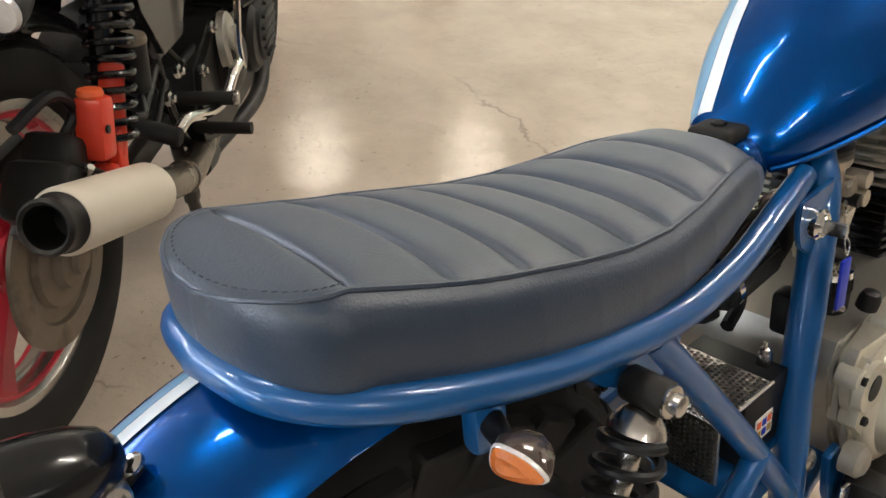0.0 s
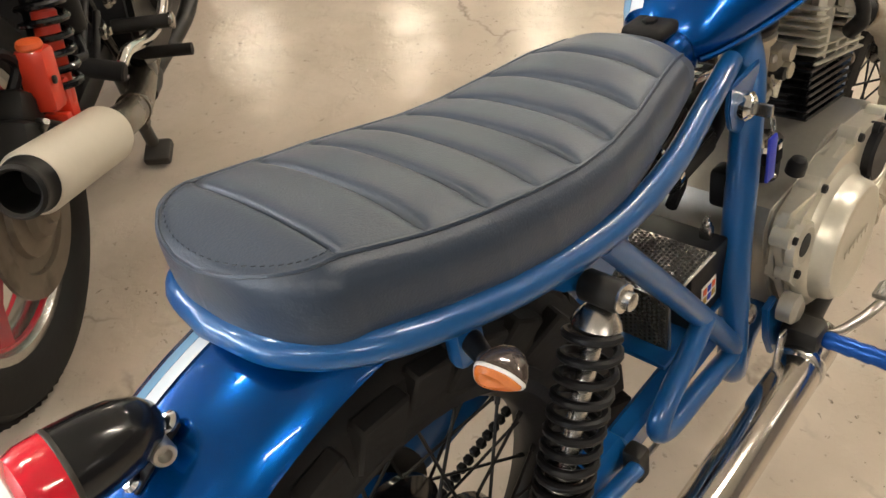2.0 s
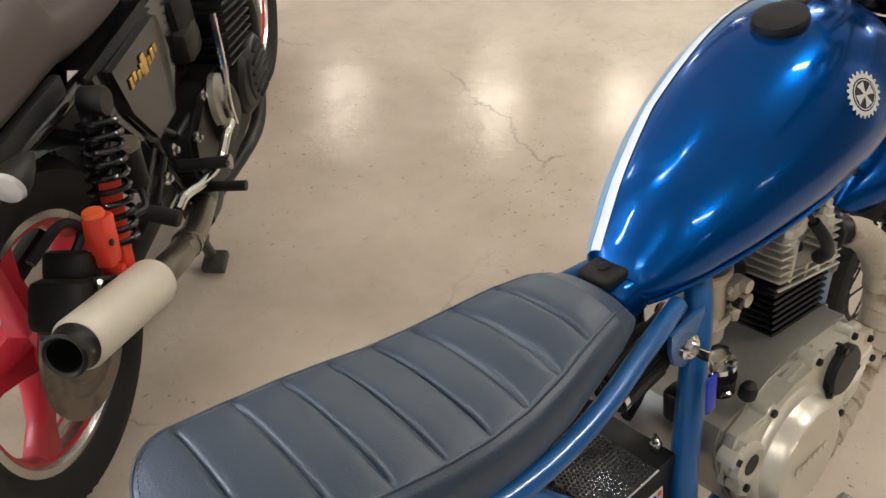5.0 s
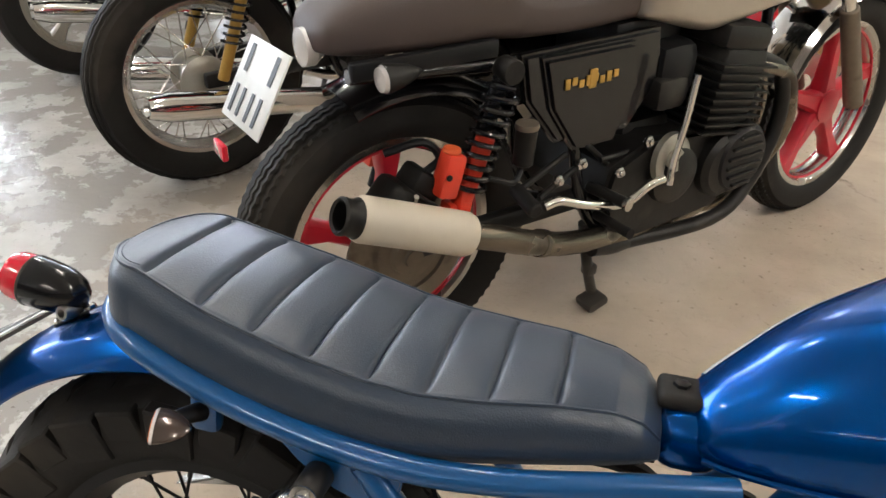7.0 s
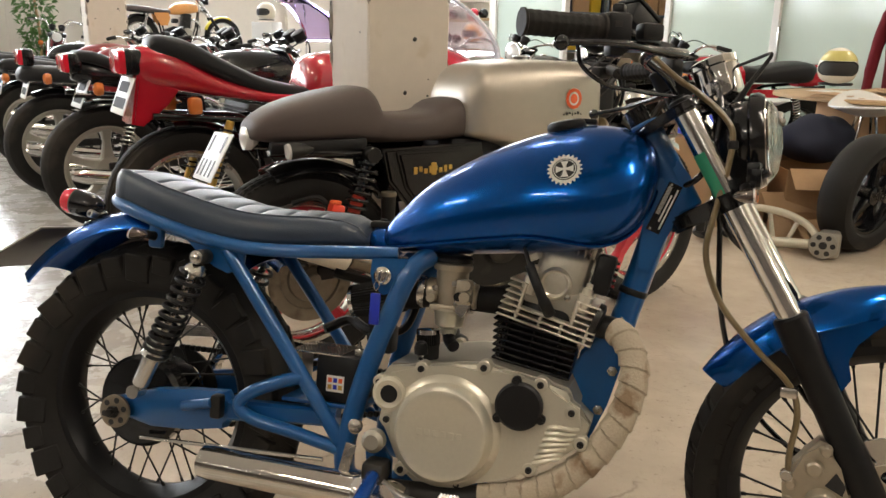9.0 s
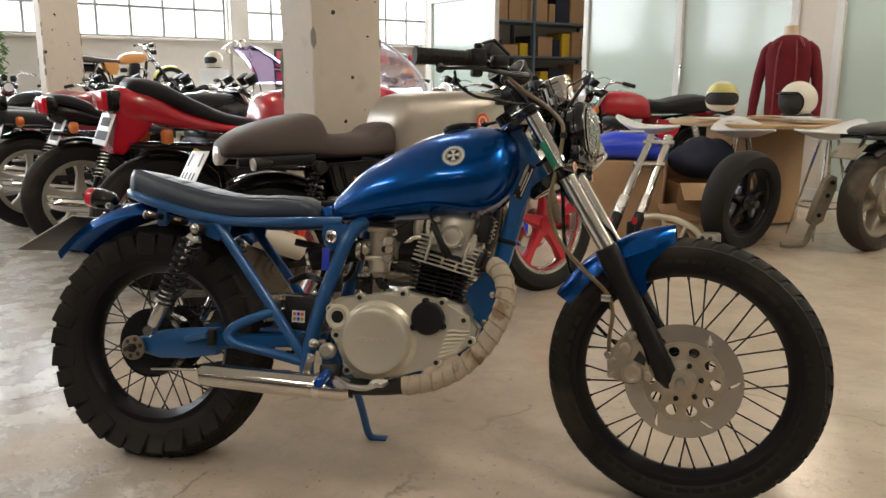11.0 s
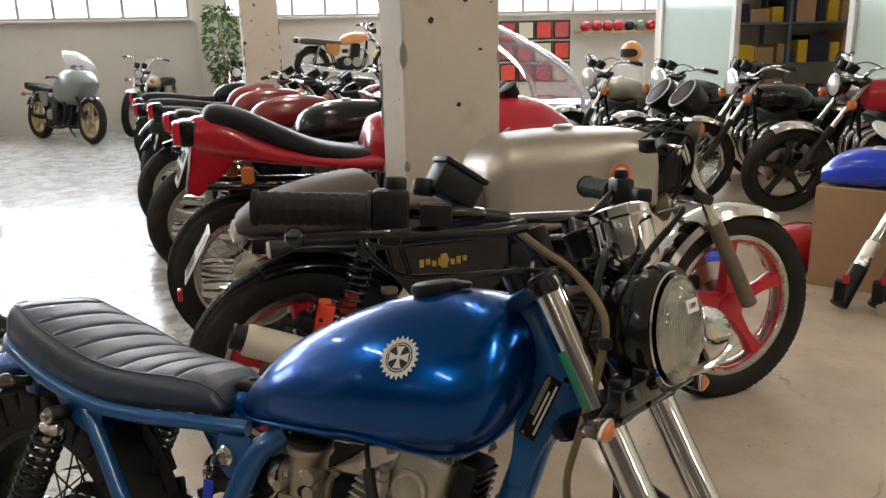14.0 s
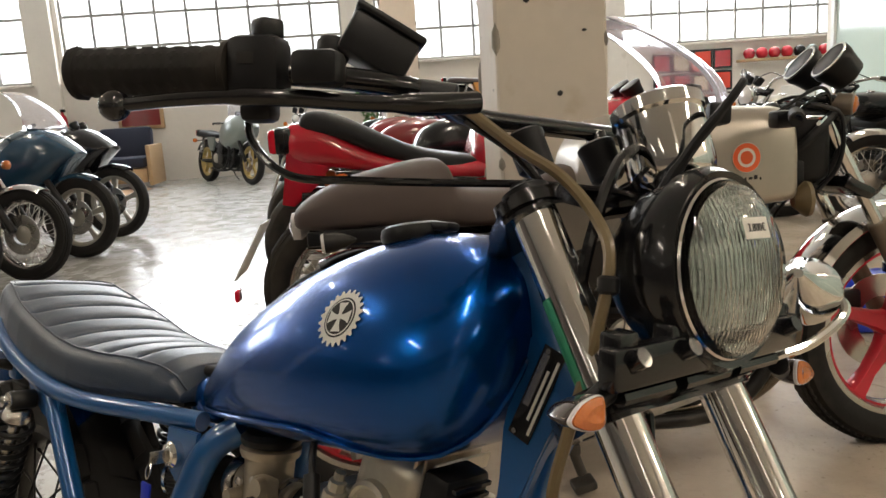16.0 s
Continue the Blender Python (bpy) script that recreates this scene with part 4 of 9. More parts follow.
def grip_set(side):
    def P(x, y, z):
        return Vector((x, y * (1 if side < 0 else -1), z))
    g0, g1 = P(0.82, -0.366, 1.044), P(0.915, -0.286, 1.045)
    d = (g1 - g0).normalized()
    L = (g1 - g0).length
    m = basis(g0, d)
    rings = []
    n, steps = 40, 66
    for i in range(steps + 1):
        z = L * i / steps
        # lozenge pattern pressed into the rubber
        row = []
        for k in range(n):
            a = 2 * math.pi * k / n
            loz = max(0.0, math.cos(5 * a + z * 260) * math.cos(5 * a - z * 260))
            r = 0.0172 + 0.0009 * (loz > 0.25) * (0.03 < i / steps < 0.93) + (0.0022 if i < 3 else 0) + (0.0035 if i > steps - 3 else 0)
            row.append(m @ Vector((r * math.cos(a), r * math.sin(a), z)))
        rings.append(row)
    part("grip", loft(rings), RUBBER, blue, "patterned black rubber grip", m=STEER, sharp=25)
    sw = g1 + d * 0.02
    turn = d.to_track_quat("X", "Z").to_matrix().to_4x4()
    block = part("switch_block", box(sw, (0.04, 0.032, 0.046), 0.007, rot=turn), SATIN_BLACK, blue, m=STEER)
    part("button", box(sw + d * 0.008 + Vector((-0.004, 0, 0.028)), (0.018, 0.02, 0.016), 0.004), SATIN_BLACK, block, m=STEER)
    part("lower_half", box(sw + Vector((0, 0, -0.028)), (0.026, 0.022, 0.02), 0.006, rot=turn), SATIN_BLACK, block, m=STEER)
    part("starter_label", box(sw + d * -0.004 + (turn @ Vector((0, -0.0165, 0.006))), (0.012, 0.0008, 0.008), rot=turn), GRIMY, block, m=STEER, flat=True)
    front = Vector((0.72, -0.62 if side < 0 else 0.62, -0.16)).normalized()
    # the lever as it stands on the turned bar, mirrored for the other side
    e = [P(0.985, -0.155, 1.012), P(0.972, -0.185, 1.006), P(0.94, -0.232, 1.0), P(0.91, -0.283, 0.996), P(0.87, -0.322, 0.99), P(0.818, -0.352, 0.982)]
    back = STEER.inverted()
    e = [back @ p if side < 0 else back @ p for p in e]
    lev = part("lever", tube(smooth(e, 5), [0.0085] * 8 + [0.0065] * 10 + [0.005] * 8, 10), BLACK, blue, m=STEER)
    bm = bmesh.new()
    bmesh.ops.create_uvsphere(bm, u_segments=18, v_segments=12, radius=0.0112, matrix=Matrix.Translation(e[-1]))
    part("lever_ball", bm, BLACK, lev, m=STEER)
    part("lever_mount", box(sw + d * 0.046 + front * 0.012, (0.034, 0.026, 0.024), 0.005, rot=turn), SATIN_BLACK, blue, m=STEER)


grip_set(-1)
grip_set(1)
RES = Matrix.Translation((0.908, -0.19, 1.05)) @ Matrix.Rotation(radians(52), 4, "Z") @ Matrix.Rotation(radians(24), 4, "Y")
res = part("brake_reservoir", box((0, 0, 0), (0.056, 0.04, 0.034), 0.004), SATIN_BLACK, blue, "square black brake fluid reservoir", m=RES)
part("cap", box((0, 0, 0.02), (0.06, 0.044, 0.007), 0.0025), SATIN_BLACK, res, m=RES)
part("master_cylinder", cyl((0.905, -0.2, 1.02), (0.965, -0.155, 1.016), 0.0115, n=14, soft=0.002), SATIN_BLACK, res)
part("mirror_boss", lathe([(0.011, 0), (0.013, 0.004), (0.013, 0.016), (0.01, 0.02)], (0.885, -0.215, 1.036), (0, 0, 1), 16), SATIN_BLACK, blue)

# speedometer: chrome can
SC = Vector((1.048, 0.03, 1.014))
SD = Vector((-0.36, 0.05, 0.93)).normalized()
can = part("speedometer", lathe([(0.01, -0.056), (0.026, -0.052), (0.035, -0.044), (0.0385, -0.034), (0.039, 0.012), (0.0415, 0.015), (0.0415, 0.026), (0.037, 0.029)], SC, SD, 36), CHROME, blue, "chrome speedometer can")
part("face", lathe([(0.037, 0.0255), (0.001, 0.026)], SC, SD, 32), INK, can)
part("speedo_bracket", tube([SC - SD * 0.05, (1.035, 0.02, 0.95), (1.0, 0.0, 0.94)], 0.008, 8), BLACK, blue)
part("riser", tube([(0.985, 0.062, 0.95), (0.968, 0.07, 0.99), (0.955, 0.075, 1.022)], 0.011, 10), BLACK, blue)
for px_, py_ in ((0.957, -0.04), (0.99, 0.03)):
    pod_ = part("indicator_pod", lathe([(0.012, -0.02), (0.0165, -0.016), (0.017, 0.01), (0.018, 0.012), (0.018, 0.017), (0.0155, 0.019)], (px_, py_, 0.99), (-0.45, -0.1, 0.88), 20), SATIN_BLACK, blue)
    part("pod_glass", lathe([(0.0155, 0.016), (0.001, 0.017)], (px_, py_, 0.99), (-0.45, -0.1, 0.88), 18), BLACK, pod_)
# small chrome horn at the left of the lamp, and its bent stay
part("horn", lathe([(0.004, -0.03), (0.008, -0.02), (0.018, 0.0), (0.032, 0.02), (0.033, 0.024), (0.026, 0.019), (0.008, 0.0)], Vector((1.146, 0.13, 0.893)), Vector((-0.1, 0.62, -0.2)), 26), CHROME, blue, "chrome horn trumpet")
part("chrome_stay", tube(smooth([(1.135, 0.11, 0.826), (1.16, 0.13, 0.842), (1.178, 0.15, 0.868), (1.17, 0.16, 0.882), (1.15, 0.15, 0.888)], 5), 0.0048, 8), CHROME, blue)
# bent rod from the bar to the lamp
part("mirror_stem", tube(smooth([(1.085, 0.06, 1.04), (1.11, 0.025, 1.046), (1.129, -0.008, 1.048), (1.12, -0.016, 1.028), (1.1, -0.022, 0.997), (1.083, -0.026, 0.965), (1.066, -0.03, 0.925)], 6), [0.003] * 12 + [0.0036] * 8 + [0.0045] * 8 + [0.006] * 9, 8), SATIN_BLACK, blue, "bent dark rod beside the speedometer")


def cable(pts, r, material, name="cable", label="", m=None):
    return part(name, tube(smooth(pts, 7), r, 8), material, blue, label, m=m)


cal = FW + Vector((-0.125, -0.075, 0.045))
# brake hose
cable([(0.937, -0.11, 1.017), (0.98, -0.09, 0.986), (1.018, -0.08, 0.964), (1.055, -0.085, 0.932), (1.073, -0.092, 0.9), (1.069, -0.097, 0.84), (1.056, -0.102, 0.77), (1.048, -0.104, 0.715), (1.06, -0.105, 0.665), (1.088, -0.105, 0.615), (1.14, -0.105, 0.56), (1.193, -0.105, 0.51), (1.208, -0.105, 0.465), (1.203, -0.103, 0.405), STEER @ (FW + Vector((-0.163, -0.1, 0.052)))], 0.005, BRASS_HOSE, "brake_hose", "aged yellowish brake hose")
part("hose_clamp", box(FW + Vector((-0.175, -0.098, 0.185)), (0.026, 0.02, 0.018), 0.004), STEEL, blue, m=STEER)
part("hose_collar", lathe([(0.006, -0.007), (0.0085, -0.005), (0.0085, 0.005), (0.006, 0.007)], (1.0745, -0.094, 0.883), (0.05, -0.05, -1), 14), SATIN_BLACK, blue)
# throttle, clutch and speedometer cables
cable([(0.83, -0.25, 1.0), (0.839, -0.25, 0.971), (0.876, -0.24, 0.946), (0.91, -0.2, 0.947), (0.942, -0.14, 0.952), (0.981, -0.08, 0.958), (1.008, -0.03, 0.96), (1.045, 0.0, 0.954), (1.06, 0.02, 0.92)], 0.0034, BLACK, "throttle_cable", "")
cable([(0.93, -0.1, 1.01), (0.965, -0.075, 0.985), (0.985, -0.05, 0.95), (0.975, -0.01, 0.91), (0.93, 0.0, 0.84)], 0.0045, BLACK, "wiring_loom", "")
cable([SC - SD * 0.06, fork_at(0.05, 0.12, 0.03), fork_at(-0.05, 0.09, 0.05), fork_at(-0.16, 0.05, -0.03), FW + Vector((-0.18, 0.03, 0.32)), FW + Vector((-0.19, 0.07, 0.2)), FW + Vector((-0.05, 0.08, 0.02))], 0.005, BLACK, "speedometer_cable", "", STEER)
cable([fork_at(0.14, 0.05, 0.2), fork_at(0.1, 0.11, 0.1), fork_at(0.06, 0.14, -0.02), fork_at(-0.02, 0.1, -0.07), fork_at(-0.06, 0.04, -0.03), (0.95, 0.0, 0.8)], 0.0052, BLACK, "clutch_cable", "", STEER)
# caliper
def from_axle(x, y, z):
    return FW + Vector((x, y, z))


CALIPER = [(-0.166, -0.004), (-0.17, 0.03), (-0.16, 0.06), (-0.142, 0.086), (-0.122, 0.112), (-0.104, 0.106), (-0.094, 0.07), (-0.068, 0.034), (-0.058, 0.008), (-0.07, -0.012), (-0.1, -0.016), (-0.14, -0.014)]
clp = part("brake_caliper", plate([(FW.x + x, FW.z + z) for x, z in CALIPER], -0.094, -0.05, bevel=0.007), CARB_ALLOY, blue, "dusty cast brake caliper", m=STEER)
part("piston_cover", lathe([(0.025, 0), (0.024, 0.014), (0.02, 0.019), (0.014, 0.0195), (0.012, 0.018), (0.001, 0.018)], from_axle(-0.11, -0.094, 0.012), (0, -1, 0), 28), CARB_ALLOY, clp, m=STEER)
for x, z, r_ in ((-0.126, 0.068, 0.013), (-0.158, 0.036, 0.0085), (-0.073, 0.006, 0.0115), (-0.158, 0.004, 0.0085), (-0.112, 0.1, 0.009)):
    part("boss", lathe([(r_ * 1.15, 0), (r_, 0.013), (r_ * 0.75, 0.016), (0.001, 0.0165)], from_axle(x, -0.092, z), (0, -1, 0), 16), CARB_ALLOY, clp, m=STEER)
part("pad_slot", plate([(FW.x + x, FW.z + z) for x, z in ((-0.108, 0.042), (-0.094, 0.066), (-0.078, 0.046), (-0.082, 0.03))], -0.0955, -0.09), INK, clp, m=STEER)
part("banjo", cyl(from_axle(-0.165, -0.092, 0.05), from_axle(-0.165, -0.108, 0.05), 0.0095, n=14, soft=0.002), STEEL, clp, m=STEER)


# front mudguard: an arched shell with stays
def arch(c, radius, half, a0, a1, crown, n=30, thick=0.003, taper=0.0, lip=0.022):
    """A mudguard shell round a wheel, from angle a0 to a1 in degrees over the x axis."""
    bm = bmesh.new()
    out_r = []
    for k in range(n + 1):
        f = k / n
        a = radians(a0 + (a1 - a0) * f)
        w = half * (1 - taper * abs(2 * f - 1) ** 3)
        d = Vector((math.cos(a), 0, math.sin(a)))
        row, low = [], []
        for j in range(13):
            s = -1 + 2 * j / 12
            drop = crown * abs(s) ** 2.2 + (lip * max(0, abs(s) - 0.85) / 0.15)
            row.append(c + d * (radius - drop) + Vector((0, s * w, 0)))
            low.append(c + d * (radius - drop - thick) + Vector((0, s * w * 0.97, 0)))
        out_r.append(row + low[::-1])
    quads(bm, out_r, cap=True)
    return bm


ff = part("front_mudguard", arch(FW, 0.36, 0.062, 151, 95, 0.034, taper=0.62, lip=0.014), BLUE, blue, "metallic blue front mudguard", m=STEER)
for side in (-1, 1):
    part("stay", plate([(1.345, 0.636), (1.322, 0.614), (1.3, 0.59), (1.29, 0.562), (1.298, 0.532), (1.283, 0.505), (1.252, 0.512), (1.23, 0.54), (1.185, 0.566), (1.24, 0.602), (1.3, 0.627)], 0.05 * side, 0.0535 * side, bevel=0.0008), BLUE, ff, m=STEER)

# frame
fr = bmesh.new()
RAIL = [(-0.093, 0.0, 0.715), (-0.08, -0.062, 0.712), (-0.033, -0.101, 0.700), (0.06, -0.117, 0.675), (0.15, -0.12, 0.655), (0.24, -0.118, 0.644), (0.33, -0.108, 0.645), (0.42, -0.089, 0.651), (0.52, -0.0663, 0.656)]
rail_r = smooth(RAIL, 7)
rail = [Vector((p.x, -p.y, p.z)) for p in rail_r[::-1]] + rail_r[1:]
part("seat_rail", tube(rail, 0.0125, 14), FRAME_BLUE, blue, "blue enamelled seat rail loop")
for side in (-1, 1):
    s = -side  # y sign for the right side is negative
    def Y(p):
        return Vector((p[0], p[1] * side, p[2]))
    part("diagonal_tube", tube(smooth([Y((0.2, 0.112, 0.636)), Y((0.23, 0.114, 0.60)), Y((0.33, 0.118, 0.475)), Y((0.43, 0.12, 0.345)), Y((0.463, 0.118, 0.298))], 5), 0.0135, 12), FRAME_BLUE, blue)
    part("seat_tube", tube(smooth([Y((0.58, 0.05, 0.66)), Y((0.548, 0.075, 0.625)), Y((0.515, 0.09, 0.53)), Y((0.488, 0.1, 0.44)), Y((0.472, 0.11, 0.36)), Y((0.463, 0.116, 0.29)), Y((0.48, 0.11, 0.245)), Y((0.56, 0.09, 0.247)), Y((0.72, 0.08, 0.25))], 5), 0.0185, 16), FRAME_BLUE, blue)
    part("lower_loop", tube(smooth([Y((0.375, 0.121, 0.42)), Y((0.33, 0.127, 0.405)), Y((0.275, 0.131, 0.378)), Y((0.256, 0.132, 0.352)), Y((0.285, 0.131, 0.332)), Y((0.36, 0.126, 0.318)), Y((0.462, 0.118, 0.296))], 5), 0.0125, 12), FRAME_BLUE, blue)
    part("gusset", plate([(0.105, 0.655), (0.24, 0.638), (0.235, 0.605), (0.205, 0.592), (0.175, 0.602), (0.14, 0.625)], 0.108 * side, 0.116 * side, bevel=0.002), FRAME_BLUE, blue)
    part("engine_plate", plate([(0.925, 0.585), (0.945, 0.57), (0.93, 0.49), (0.915, 0.43), (0.885, 0.355), (0.84, 0.33), (0.825, 0.36), (0.868, 0.40), (0.873, 0.44), (0.85, 0.478), (0.855, 0.5)], 0.052 * side, 0.058 * side, bevel=0.001), FRAME_BLUE, blue)
part("down_tube", tube(smooth([(0.985, 0, 0.82), (0.965, 0, 0.72), (0.945, 0, 0.64), (0.925, 0, 0.56), (0.91, 0, 0.5)], 5), 0.0235, 16), FRAME_BLUE, blue)
part("backbone", tube(smooth([(0.97, 0, 0.85), (0.85, 0, 0.8), (0.68, 0, 0.71), (0.52, 0, 0.665)], 5), 0.026, 14), FRAME_BLUE, blue)
hp = part("head_gusset", plate([(0.995, 0.86), (1.02, 0.83), (1.015, 0.78), (0.985, 0.72), (0.965, 0.66), (0.94, 0.665), (0.945, 0.74), (0.955, 0.82)], -0.029, 0.029, bevel=0.005), FRAME_BLUE, blue)
part("head_tube", cyl(HEAD_P - AXIS * 0.1, HEAD_P + AXIS * 0.07, 0.031, n=22, soft=0.003), FRAME_BLUE, blue)
vm = Matrix.Translation((0.979, -0.0305, 0.776)) @ Matrix.Rotation(radians(90), 4, "X") @ Matrix.Rotation(radians(69), 4, "Z")
vin = part("maker_plate", box((0, 0, 0), (0.09, 0.024, 0.0012)), BLACK, hp, "black riveted maker's plate", m=vm, flat=True)
part("plate_bar", box((0.012, 0.006, 0.001), (0.052, 0.007, 0.0006)), STEEL, vin, m=vm, flat=True)
for yy, ww in ((-0.002, 0.05), (-0.008, 0.074)):
    part("plate_bar", box((0.0, yy, 0.001), (ww, 0.0028, 0.0006)), STICKER, vin, m=vm, flat=True)
for xx in (-0.044, 0.044):
    part("rivet", cyl((xx * 0.93, 0.006, 0), (xx * 0.93, 0.006, 0.002), 0.0025, n=10), STEEL, vin, m=vm)
part("lock_plate", plate([(0.478, 0.645), (0.545, 0.65), (0.54, 0.612), (0.526, 0.588), (0.503, 0.58), (0.484, 0.594), (0.476, 0.618)], -0.088, -0.082, bevel=0.0015), FRAME_BLUE, blue)
lockb = part("ignition_lock", lathe([(0.0165, 0), (0.0165, 0.01), (0.013, 0.013), (0.011, 0.0125), (0.0095, 0.015), (0.001, 0.015)], (0.503, -0.088, 0.616), (0, -1, 0), 24), CHROME, blue, "chrome ignition lock")
kb = bmesh.new()
box((0.503, -0.112, 0.615), (0.004, 0.024, 0.016), 0.0015, kb)
tube(smooth([(0.503, -0.122, 0.611), (0.508, -0.125, 0.601), (0.503, -0.126, 0.591), (0.498, -0.125, 0.601)], 4, True), 0.001, 5, kb, closed=True)
part("key", kb, STEEL, lockb)
part("key_tag", box((0.503, -0.126, 0.559), (0.019, 0.004, 0.056), 0.0018), BLUE_PLASTIC, lockb, "blue plastic key tag")

# rear mudguard with stripe
RC = Vector((0, 0, 0.31))
guard = part("rear_mudguard", arch(RC, 0.39, 0.078, 142, 52, 0.026, n=40, lip=0.016), BLUE, blue, "metallic blue rear mudguard")


def guard_band(y0, y1, material, name):
    bm = bmesh.new()
    rings = []
    for k in range(37):
        a = radians(142 - 86 * k / 36)
        d = Vector((math.cos(a), 0, math.sin(a)))
        rings.append([RC + d * (0.3912 - 0.026 * abs(y / 0.078) ** 2.2) + Vector((0, y, 0)) for y in [y0 + (y1 - y0) * j / 4 for j in range(5)]])
    quads(bm, rings, closed_u=False)
    part(name, bm, material, guard)


guard_band(0.0345, 0.05, PALE_BLUE, "pale_stripe")
guard_band(0.018, 0.034, WHITE_STRIPE, "white_stripe")
# number plate at the tail: dark holder, white face to the rear
pm = Matrix.Translation((-0.312, 0, 0.592)) @ Matrix.Rotation(radians(-31), 4, "Y")
holder = part("plate_holder", box((0, 0, 0), (0.19, 0.19, 0.004), 0.0015), PLATE_BACK, blue, "grey black number plate holder, lightened for floor bounce", m=pm)
face = part("number_plate", box((0, 0, 0.0035), (0.186, 0.186, 0.002)), PLATE_WHITE, holder, "white number plate", m=pm, flat=True)
for xx in (-0.04, 0.035):
    part("plate_bar", box((xx, 0, 0.005), (0.045, 0.14, 0.0008)), GREY_INK, face, m=pm, flat=True)

# tail lamp
TL = Vector((-0.19, -0.012, 0.693))
TD = Vector((-0.985, 0, 0.13)).normalized()
tail = part("tail_lamp", lathe([(0.0023, -0.0380), (0.0106, -0.0357), (0.0190, -0.0274), (0.0251, -0.0122), (0.0277, 0.0061), (0.0285, 0.0228), (0.0285, 0.0258)], TL, TD, 32), BLACK, blue, "bullet tail lamp, black shell")
part("ring", lathe([(0.0285, 0.0258), (0.029, 0.0266), (0.029, 0.0286), (0.0283, 0.0294)], TL, TD, 32, wrap=True), GRIMY, tail)
part("lens", lathe([(0.0283, 0.0289), (0.0277, 0.0441), (0.0251, 0.0517), (0.0167, 0.0555), (0.0008, 0.0562)], TL, TD, 32), RED_LENS, tail, "red lens")
strap_turn = Matrix.Rotation(radians(-31), 4, "Y")
brk = part("bracket", box((-0.169, -0.012, 0.6635), (0.052, 0.017, 0.003), 0.001, rot=strap_turn), SATIN_BLACK, tail, "flat black strap bolted to the mudguard")
part("stem", box((-0.164, -0.012, 0.674), (0.012, 0.012, 0.022), 0.003, rot=strap_turn), SATIN_BLACK, brk)
part("socket", lathe([(0.0075, 0), (0.0085, 0.002), (0.0085, 0.022), (0.0075, 0.024), (0.0048, 0.024), (0.0048, 0.014), (0.0005, 0.014)], (-0.165, -0.012, 0.673), (-0.1, -1, 0.15), 18), STEEL, brk, "dull steel socket screw")
for xx, zz in ((-0.187, 0.6535), (-0.15, 0.6755)):
    part("screw", lathe([(0.008, 0), (0.008, 0.003), (0.0055, 0.0055), (0.001, 0.006)], (xx, -0.012, zz), (-0.51, 0, 0.86), 16), CHROME, brk)
for side in (-1, 1):
    part("signal_lug", box((0.04, 0.1 * side, 0.652), (0.03, 0.018, 0.055), 0.007), FRAME_BLUE, blue)
    signal(blue, Vector((0.02, 0.148 * side, 0.652)), (-0.93, 0.3 * side, 0.0), "rear_turn_signal", Vector((0.04, 0.106 * side, 0.648)), side)

